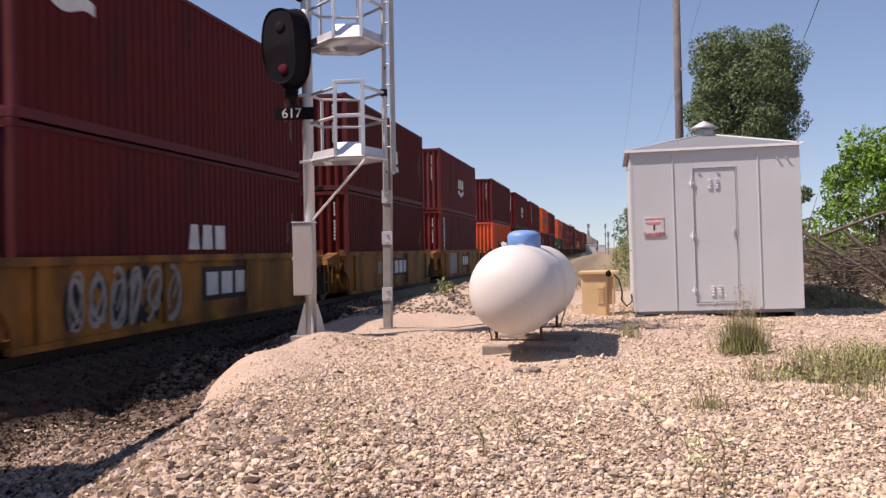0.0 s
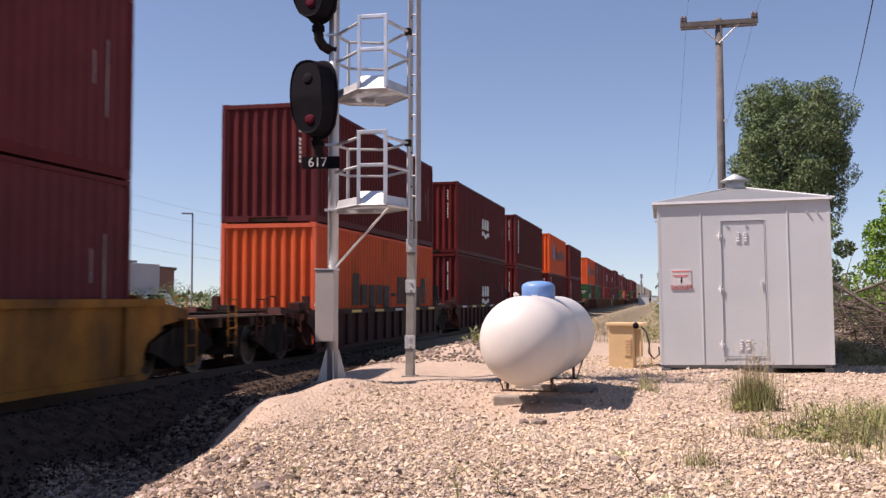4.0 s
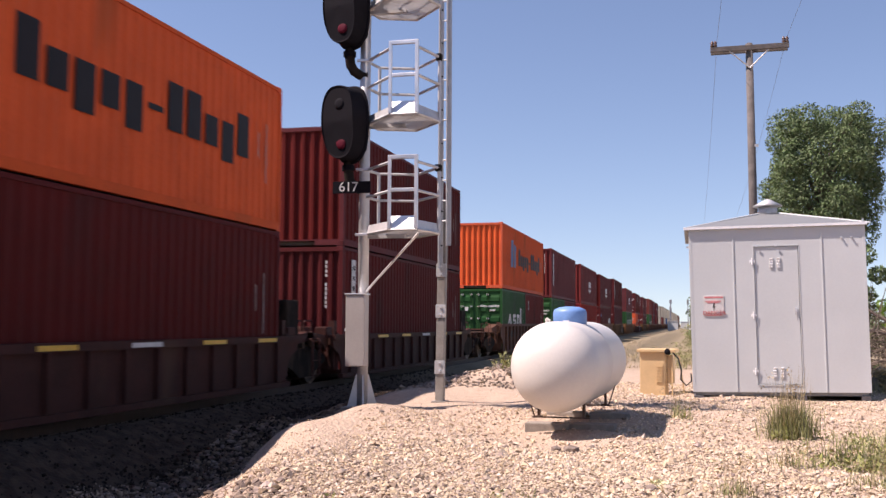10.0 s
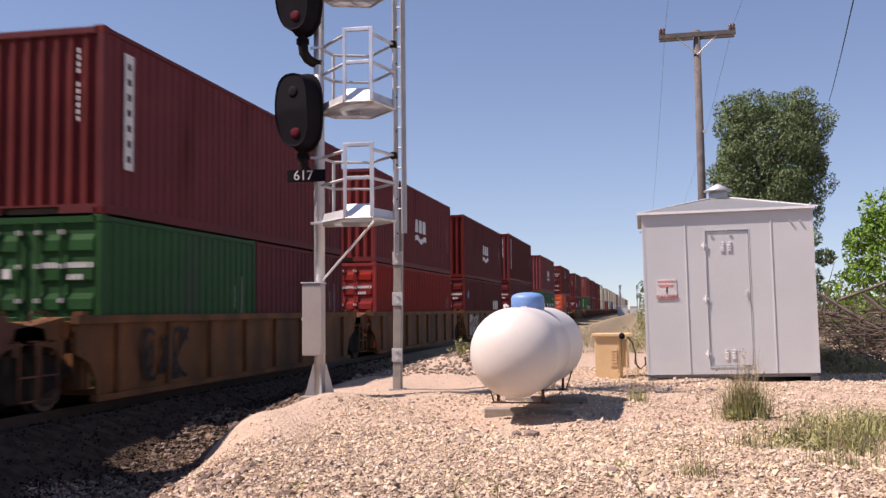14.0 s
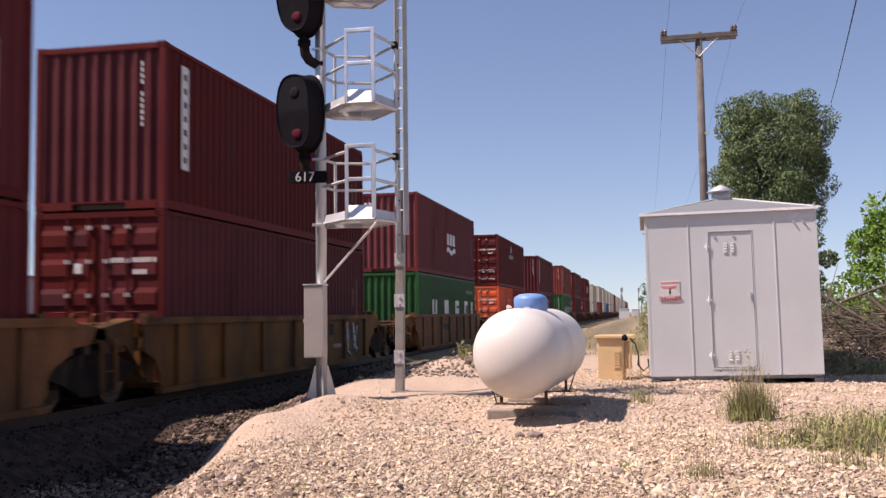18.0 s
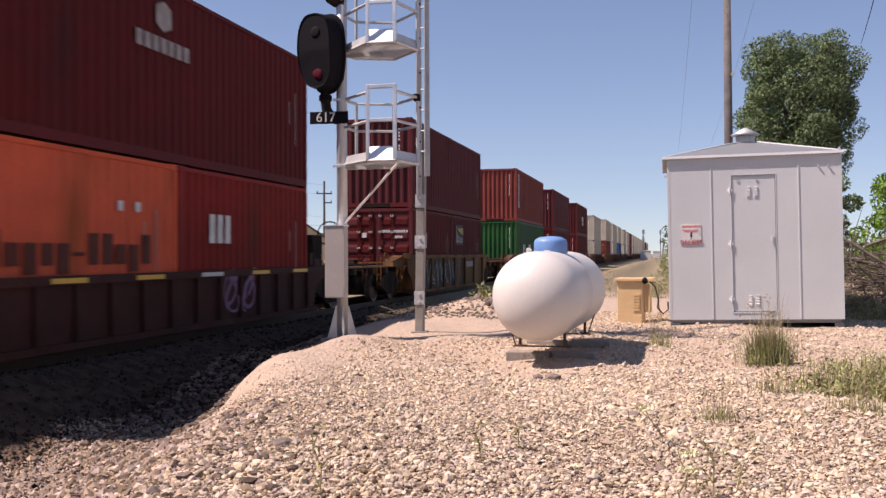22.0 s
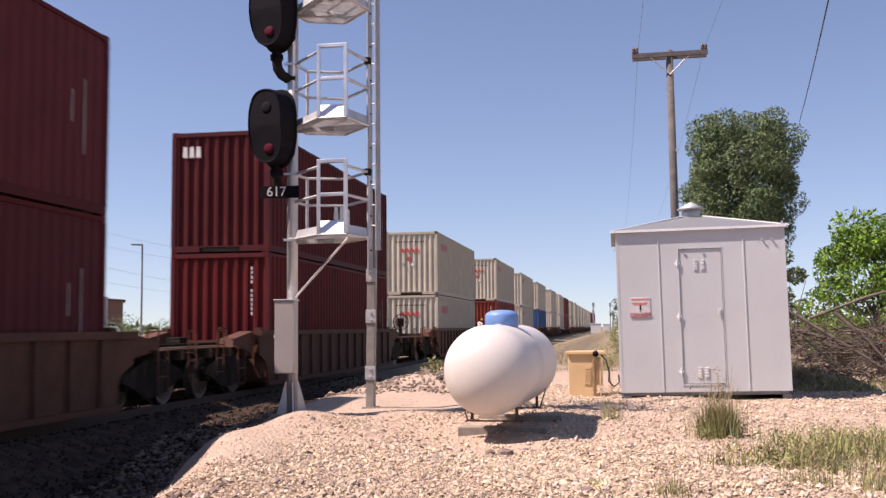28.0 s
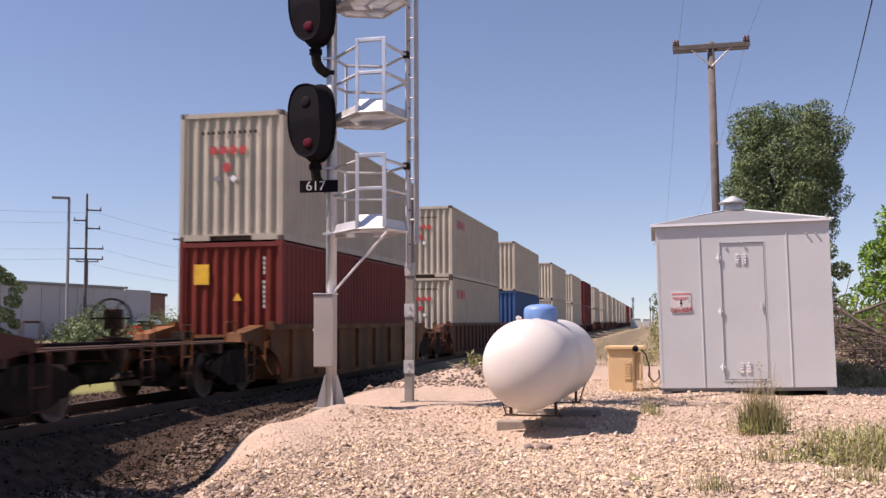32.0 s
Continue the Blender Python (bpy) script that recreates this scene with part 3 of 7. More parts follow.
# ---- propane tank ----
def build_tank():
    r, ln = 0.39, 2.2
    t = thing("propane_tank", "white horizontal propane tank with a blue dome, on concrete blocks", "gas tank", at=NEAR @ pose(-1.12, 8.27, 0.0, 0, 0, -2.6))
    prof = []
    for k in range(11):
        a = math.pi / 2 * k / 10
        prof.append((max(0.002, r * math.sin(a)), 0.30 * (1 - math.cos(a))))
    prof += [(r, 0.3 + ln * 0.34), (r + 0.003, 0.3 + ln * 0.34 + 0.01), (r + 0.003, 0.3 + ln * 0.36), (r, 0.3 + ln * 0.36 + 0.01)]
    prof += [(max(0.002, r * math.cos(math.pi / 2 * k / 10)), ln + 0.3 * math.sin(math.pi / 2 * k / 10)) for k in range(11)]
    part("shell", lathe(prof, 64, "y", (0, 0, 0.585)), M_TANK, t, smooth=True)
    dm = part("dome", lathe([(0.15, 0.93), (0.156, 0.935), (0.156, 1.06), (0.145, 1.085), (0.1, 1.108), (0.04, 1.115), (0.003, 1.116)], 32, at=(0, 1.05, 0)), M_DOME, t, "faded blue domed valve cover", True)
    part("dome_base", lathe([(0.165, 0.91), (0.165, 0.945), (0.152, 0.955)], 32, at=(0, 1.05, 0)), M_TANK, t, smooth=True)
    part("dome_latch", boxes((-0.035, 0.02, 0.875, 0.9, 0.95, 0.985), bevel=0.004), M_ALU, dm)
    for x, y in ((-0.12, 0.55), (-0.12, 1.6)):
        part("lifting_lug", rods(((x, y, 0.94), (x - 0.01, y, 1.0), 0.012), ((x - 0.01, y, 1.0), (x + 0.025, y, 0.98), 0.012)), M_TANK, t)
    for y in (0.57, 2.0):
        for x in (-0.2, 0.2):
            part("leg", boxes((x - 0.012, x + 0.012, y - 0.02, y + 0.02, 0.13, 0.3), bevel=0.004), M_RAIL, t)
        part("leg_pad", boxes((-0.26, 0.26, y - 0.03, y + 0.03, 0.125, 0.135), bevel=0.003), M_RAIL, t)
    for x, y in ((-0.31, 0.52), (0.31, 2.0)):
        part("strap_rod", rods(((x, y, 0.38), (x * 0.75, y, 0.14), 0.007), ((x * 0.75, y, 0.14), (x * 0.5, y, 0.14), 0.007)), M_RAIL, t)
    me = None
    for x, y, rz in ((-0.13, 0.8, 3), (0.28, 0.83, -4), (-0.1, 2.0, -2), (0.33, 2.0, 5)):
        b = thing("concrete_block", "weathered grey concrete block half sunk under the tank", "concrete block", "blocks under the propane tank", at=NEAR @ pose(-1.12 + x, 8.27 + y, -0.06, 0, 0, rz))
        if me is None:
            me = part("block", boxes((-0.2, 0.2, -0.09, 0.09, -0.1, 0.122), bevel=0.012), M_CONC, b).data
        else:
            put("block", me, None, b)


build_tank()


# ---- tan utility pedestal ----
def build_pedestal():
    p = thing("utility_pedestal", "tan metal utility cabinet with a meter and a louvred side", "utility cabinet", at=NEAR @ pose(-0.44, 14.1, 0.03, 0, 0, -6))
    part("body", boxes((-0.22, 0.12, -0.16, 0.2, -0.06, 0.54), bevel=0.01), M_TANBOX, p)
    part("lid", boxes((-0.255, 0.265, -0.2, 0.24, 0.54, 0.585), bevel=0.01), M_TANBOX, p, "overhanging flat lid")
    lo = part("louvre_plate", boxes((0.0, 0.09, -0.168, -0.162, 0.12, 0.38)), M_TANBOX, p)
    for k in range(6):
        part("slat", boxes((0.005, 0.085, -0.176, -0.169, 0.14 + k * 0.04, 0.16 + k * 0.04)), M_TANBOX, lo)
    part("meter", lathe([(0.04, -0.02), (0.045, 0.02), (0.03, 0.04)], 18, "y", (0.16, -0.19, 0.55)), M_BLACKMETAL, p, "round dark meter", True)
    part("side_panel", boxes((0.14, 0.22, -0.1, 0.1, 0.12, 0.5), bevel=0.008), M_TANBOX, p)
    part("conduit", rods(((0.12, -0.12, -0.03), (0.12, -0.12, 0.5), 0.018), ((0.3, -0.1, 0.5), (0.36, -0.05, 0.0), 0.01)), M_TANBOX, p)
    part("cable", tube([Vector(q) for q in ((0.22, -0.16, 0.55), (0.3, -0.17, 0.46), (0.34, -0.17, 0.3), (0.33, -0.17, 0.18), (0.4, -0.16, 0.1), (0.47, -0.14, 0.16), (0.46, -0.12, 0.26))], 0.012, 6), M_TYRE, p, "looped dark cable", True)
    part("open_frame", boxes((0.14, 0.16, -0.13, -0.105, -0.06, 0.12), (0.2, 0.22, -0.13, -0.105, -0.06, 0.5)), M_TANBOX, p)


build_pedestal()


# ---- railway signal ----
def signal_head(s, x, y, z):
    """Oval two-lamp signal head: backing plate, one deep oval shroud round both lenses, lamp case behind; centre of the plate at x, y, z."""
    n = 44

    def outline(k, f=1.0):
        a = 2 * math.pi * k / n
        c, sn = math.cos(a), math.sin(a)
        rr = (abs(c) ** 2.7 + abs(sn) ** 2.7) ** (-1 / 2.7)
        taper = 1.0 - 0.1 * max(0.0, -sn * rr) ** 3
        return 0.25 * f * c * rr * taper, 0.46 * f * sn * rr

    def rings_to_mesh(spec, close):
        bm = bmesh.new()
        rings = [[bm.verts.new((outline(k, f)[0], d(outline(k, f)[1]), outline(k, f)[1])) for k in range(n)] for d, f in spec]
        for a, b in zip(rings, rings[1:]):
            for k in range(n):
                bm.faces.new((a[k], b[k], b[(k + 1) % n], a[(k + 1) % n]))
        if close:
            bm.faces.new(rings[0])
            bm.faces.new(rings[-1][::-1])
        return bm

    flat = lambda d: (lambda zz: d)
    plate = part("backing_plate", rings_to_mesh([(flat(0.0), 0.96), (flat(0.012), 1.0), (flat(0.03), 1.0), (flat(0.042), 0.96)], True), M_BLACKMETAL, s, "matt black oval signal backing", False)
    plate.matrix_local = pose(x, y, z, 0, 0, -18)
    reach = lambda zz: -0.2 - 0.06 * float(smooth01((zz + 0.44) / 0.5))
    hood = part("hood", rings_to_mesh([(flat(-0.001), 0.93), (lambda zz: reach(zz) * 0.5, 0.92), (reach, 0.9), (lambda zz: reach(zz) + 0.004, 0.865), (lambda zz: reach(zz) * 0.96, 0.86), (lambda zz: reach(zz) * 0.96, 0.02)], False), M_BLACKMETAL, plate, "deep black oval hood", False)
    for zz, lit in ((0.2, False), (-0.25, True)):
        part("lens", lathe([(0.068, 0.012), (0.066, 0.0), (0.035, -0.006), (0.004, -0.008)], 24, "y", (0.03, reach(zz) * 0.96 - 0.004, zz)), M_REDLENS if lit else M_BLACKMETAL, plate, "dimly glowing red lens" if lit else "dark unlit lens", True)
    part("lamp_case", boxes((-0.15, 0.15, 0.045, 0.2, -0.33, 0.36), bevel=0.05), M_BLACKMETAL, plate)
    return plate


def build_signal():
    s = thing("railway_signal", "galvanised railway signal mast with black heads showing red", "railway signal", at=NEAR @ pose(-3.66, 10.95, 0.0, 0, 0, 0))
    top = 5.7
    part("mast", rods(((0, 0, 0.0), (0, 0, top), 0.062), n=20), M_GALV, s, smooth=True)
    bm = bmesh.new()
    for rz in range(4):
        m = Matrix.Rotation(rz * math.pi / 2 + 0.4, 3, "Z")
        q = [m @ Vector(p) for p in ((0.06, -0.008, 0.0), (0.17, -0.008, 0.0), (0.075, -0.008, 0.36), (0.06, -0.008, 0.36), (0.06, 0.008, 0.0), (0.17, 0.008, 0.0), (0.075, 0.008, 0.36), (0.06, 0.008, 0.36))]
        v = [bm.verts.new(p) for p in q]
        for f in ((0, 1, 2, 3), (7, 6, 5, 4), (1, 5, 6, 2), (3, 2, 6, 7), (0, 4, 5, 1)):
            bm.faces.new([v[i] for i in f])
    base = part("mast_base", bm, M_GALV, s, "flared cast base with gussets")
    part("base_plate", boxes((-0.19, 0.19, -0.19, 0.19, -0.06, 0.0), bevel=0.01), M_CONC, base)
    cs = part("junction_box", boxes((-0.13, 0.095, -0.24, -0.068, 0.46, 1.27), bevel=0.012), M_CASE, s, "grey enamelled junction box with closed cover")
    part("box_lid", boxes((-0.14, 0.105, -0.25, -0.06, 1.272, 1.288), bevel=0.004), M_ALU, cs)
    part("box_latch", boxes((-0.145, -0.13, -0.22, -0.19, 0.86, 0.89)), M_ALU, cs)
    part("box_hinge", rods(((0.098, -0.235, 0.55), (0.098, -0.235, 1.18), 0.008)), M_CASE, cs)
    # ladder post, a slender lattice mast behind
    lx, ly = 0.70, 0.88
    bm = boxes((lx - 0.052, lx + 0.052, ly - 0.05, ly + 0.05, 0.0, 2.45), bevel=0.01)
    for v in bm.verts:
        v.co.x += 0.035 * v.co.z / 2.45
    lp = part("ladder_post", bm, M_POST, s, "weathered galvanised square ladder post with bolts")
    part("foot_plate", boxes((lx - 0.09, lx + 0.09, ly - 0.09, ly + 0.09, -0.03, 0.012), bevel=0.004), M_POST, lp)
    for z in (0.34, 1.02, 1.52):
        sp = part("splice_plate", boxes((lx - 0.06 + 0.014 * z, lx + 0.066 + 0.014 * z, ly - 0.062, ly - 0.051, z, z + 0.16), bevel=0.003), M_GALV, lp)
        for dz in (0.035, 0.125):
            part("bolt", lathe([(0.016, 0.0), (0.016, -0.014), (0.004, -0.016)], 8, "y", (lx + 0.003 + 0.014 * z, ly - 0.0625, z + dz)), M_ALU, sp)
    rails = []
    for x0, x1, z0 in ((-0.008, 0.048, 1.62), (0.09, 0.148, 1.9)):
        rails.append(part("ladder_rail", boxes((lx + x0, lx + x0 + 0.012, ly - 0.115, ly - 0.055, z0, 5.6), (lx + x0 + 0.0125, lx + x1, ly - 0.075, ly - 0.063, z0, 5.6)), M_GALV, s))
    for k in range(14):
        z = 2.2 + k * 0.25
        part("rung", rods(((lx + 0.04, ly - 0.09, z), (lx + 0.1, ly - 0.09, z), 0.012)), M_GALV, rails[0])
    for k in range(9):
        z = 1.9 + k * 0.42
        part("rail_bolt", lathe([(0.011, 0.0), (0.011, -0.01), (0.003, -0.012)], 8, "y", (lx + 0.032, ly - 0.076, z)), M_BLACKMETAL, rails[0])
    # railed hexagonal platforms
    hexa = ((0.03, -0.02), (0.46, -0.5), (0.78, -0.5), (0.9, 0.0), (0.5, 0.45), (0.08, 0.3))
    ring = list(zip(hexa, hexa[1:] + hexa[:1]))

    def span(y):
        """Where the platform's outline is cut at depth y."""
        xs = [a[0] + (b[0] - a[0]) * (y - a[1]) / (b[1] - a[1]) for a, b in ring if min(a[1], b[1]) < y <= max(a[1], b[1])]
        return min(xs), max(xs)

    def bar(a, b, z, r=0.017):
        return rods(((a[0], a[1], z), (b[0], b[1], z), r), n=6)

    for zp in (1.99, 3.28, 4.64):
        pl = part("work_platform", boxes((0.0, 0.5, -0.025, 0.025, zp - 0.06, zp - 0.022)), M_GALV, s, "galvanised bar-grating work platform")
        for a, b in ring:
            part("platform_rim", bar(a, b, zp - 0.01, 0.02), M_GALV, pl)
        for k in range(20):
            y = -0.47 + k * 0.0465
            x0, x1 = span(y)
            part("grating_bar", boxes((x0, x1, y - 0.01, y + 0.01, zp - 0.016, zp - 0.006)), M_GALV, pl)
        for (a, b), lean, hgt in ((ring[0], 0.02, 0.09), (ring[1], 0.07, 0.15), (ring[2], 0.02, 0.1)):
            bm = bmesh.new()
            i = Vector((0.45, 0.0, 0)) - (Vector((*a, 0)) + Vector((*b, 0))) / 2
            i = i.normalized() * lean
            lo = [(a[0], a[1], zp + 0.004), (b[0], b[1], zp + 0.004)]
            hi = [(p[0] + i.x, p[1] + i.y, zp + hgt) for p in lo]
            t = i.normalized() * 0.008
            q = [bm.verts.new(p) for p in lo + hi[::-1]] + [bm.verts.new((p[0] + t.x, p[1] + t.y, p[2])) for p in lo + hi[::-1]]
            bm.faces.new(q[:4])
            bm.faces.new(q[7:3:-1])
            for k in range(4):
                bm.faces.new((q[k], q[4 + k], q[4 + (k + 1) % 4], q[(k + 1) % 4]))
            part("toe_plate", bm, M_ALU if lean > 0.05 else M_GALV, pl, "bright tilted kick plate" if lean > 0.05 else "")
        for k, (a, b) in enumerate(ring):
            if k != 1:
                part("guard_rail", bar(a, b, zp + 0.42), M_GALV, pl)
                part("guard_rail", bar(a, b, zp + 0.74), M_GALV, pl)
        for a in (hexa[0], hexa[3], hexa[4], hexa[5]):
            part("guard_post", rods(((a[0], a[1], zp - 0.02), (a[0], a[1], zp + 0.745), 0.02), n=8), M_GALV, pl)
        gate = part("gate", boxes((0.445, 0.48, -0.52, -0.485, zp, zp + 0.82), (0.75, 0.79, -0.52, -0.485, zp, zp + 0.82), bevel=0.004), M_ALU, pl, "bright aluminium access gate")
        part("gate_bar", boxes((0.481, 0.749, -0.52, -0.485, zp + 0.775, zp + 0.82), bevel=0.006), M_ALU, gate)
        part("gate_bar", boxes((0.481, 0.749, -0.52, -0.485, zp + 0.41, zp + 0.45), bevel=0.006), M_ALU, gate)
        part("rail_bracket", boxes((0.86, 0.93, -0.04, 0.04, zp + 0.7, zp + 0.78), bevel=0.01), M_TRUCK, pl)
        for dz in (-0.02, 0.74):
            part("mast_clamp", boxes((-0.08, 0.12, -0.085, -0.06, zp + dz - 0.015, zp + dz + 0.015), bevel=0.004), M_ALU, pl)
    part("knee_brace", rods(((0.04, -0.03, 1.31), (0.7, -0.15, 1.97), 0.015)), M_ALU, s)
    for z in (3.25, 4.6):
        signal_head(s, -0.14, -0.12, z)
    for z in (2.72, 4.07):
        bm = tube([Vector(p) for p in ((0.03, 0, z - 0.22), (-0.06, -0.03, z - 0.21), (-0.12, -0.05, z - 0.17), (-0.16, -0.07, z - 0.1), (-0.17, -0.08, z), (-0.17, -0.08, z + 0.12))], 0.058, 14)
        hb = part("head_bracket", bm, M_TRUCK, s, "dark cast elbow bracket", True)
        part("bracket_collar", rods(((-0.17, -0.08, z + 0.0), (-0.17, -0.08, z + 0.06), 0.075), n=16), M_BLACKMETAL, hb)
    pl = part("number_plate", boxes((-0.35, 0.1, -0.11, -0.095, 2.45, 2.59), bevel=0.004), M_BLACKMETAL, s, "black number plate with white digits")
    pl.matrix_local = pose(0, 0, 0, 0, 0, 4)
    lettering("617", 0.155, M_WHITE, pl, pose(-0.16, -0.114, 2.52, 90, 0, 0), "digits")


build_signal()


# ---- utility pole and wires ----
def build_pole():
    px, py = 1.95, 32.3
    p = thing("utility_pole", "weathered wooden utility pole with a braced double crossarm", "utility pole", at=pose(px, py, -0.5, 0, -0.4, 0))
    part("pole", rods(((0, 0, -0.6), (0, 0, 10.3), 0.15, 0.11), n=16), M_POLE, p, smooth=True)
    arm = part("crossarm", boxes((-1.19, 1.19, -0.17, -0.09, 10.07, 10.23), bevel=0.01), M_POLE, p)
    part("crossarm", boxes((-1.17, 1.17, 0.09, 0.17, 10.05, 10.21), bevel=0.01), M_POLE, p)
    for x in (-1.13, -1.03, 1.03, 1.13):
        ins = part("insulator", lathe([(0.03, 10.23), (0.065, 10.27), (0.04, 10.32), (0.06, 10.36), (0.02, 10.43)], 12, at=(x, -0.13, 0)), M_INSUL, arm, smooth=True)
    for sx in (-1, 1):
        part("brace", rods(((sx * 0.6, -0.12, 10.08), (0, -0.13, 9.5), 0.024)), M_GALV, p)
    part("pole_cap", rods(((0, 0, 10.3), (0, 0, 10.33), 0.11, 0.06), n=12), M_POLE, p)
    part("bracket", boxes((0.08, 0.2, -0.1, -0.05, 7.0, 7.08)), M_GALV, p)
    w = thing("overhead_wires", "thin dark overhead wires sagging from the pole", "wires")
    for x in (-1.05, 1.05):
        for y1, z1 in ((-38.0, 9.6), (90.0, 8.6)):
            pts = [Vector((px + x, py + (y1 - py) * u, 9.9 + (z1 - 9.9) * u - 3.2 * u * (1 - u))) for u in np.linspace(0, 1, 14)]
            part("wire", tube(pts, 0.005, 4), M_FARGREY, w)
    a, b = Vector((8.0, 44.45, 9.71)), Vector((2.69, 11.88, 5.53))
    pts = [a.lerp(b, u) + Vector((0, 0, -0.5 * u * (1 - u))) for u in np.linspace(0, 1.5, 14)]
    part("service_cable", tube(pts, 0.012), M_BLACK, w, "thick dark service cable")


build_pole()

# ---- the train ----
M_DULLYELLOW = material("dull_yellow_marking", (0.33, 0.27, 0.05), 0.6, vary=0.2, scale=5, fine=40, bump=0.02)
M_FADED = material("faded_white_stencil", (0.3, 0.27, 0.25), 0.7, vary=0.3, scale=5, fine=40, bump=0.02)
M_DARKRED = material("dark_red_lettering", (0.1, 0.02, 0.012), 0.6, vary=0.3, scale=4, fine=40, bump=0.02, spec=0.2)
M_BLUEMARK = material("blue_placard", (0.06, 0.22, 0.5), 0.5, vary=0.15, scale=6, fine=40, bump=0.02)
ZB = -0.13  # floor of the wells
MESHES = {}


def corrugated(length, z0, z1, pitch, depth, flip=False):
    """A pressed wall sheet along local x with trapezoid ribs, facing -y."""
    n = max(1, round(length / pitch))
    p = length / n
    prof = []
    for k in range(n):
        prof += [(k * p, 0.0), (k * p + p * 0.28, 0.0), (k * p + p * 0.42, depth), (k * p + p * 0.86, depth)]
    prof.append((length, 0.0))
    bm = bmesh.new()
    lo = [bm.verts.new((x, d, z0)) for x, d in prof]
    hi = [bm.verts.new((x, d, z1)) for x, d in prof]
    for k in range(len(prof) - 1):
        bm.faces.new((lo[k], lo[k + 1], hi[k + 1], hi[k]))
    return bm


def cached(key, make, mat):
    """One mesh for all alike pieces."""
    k = (*key, mat.name)
    if k not in MESHES:
        me = bpy.data.meshes.new(key[0])
        bm = make()
        bm.normal_update()
        bm.to_mesh(me)
        bm.free()
        me.materials.append(mat)
        MESHES[k] = me
    return MESHES[k]


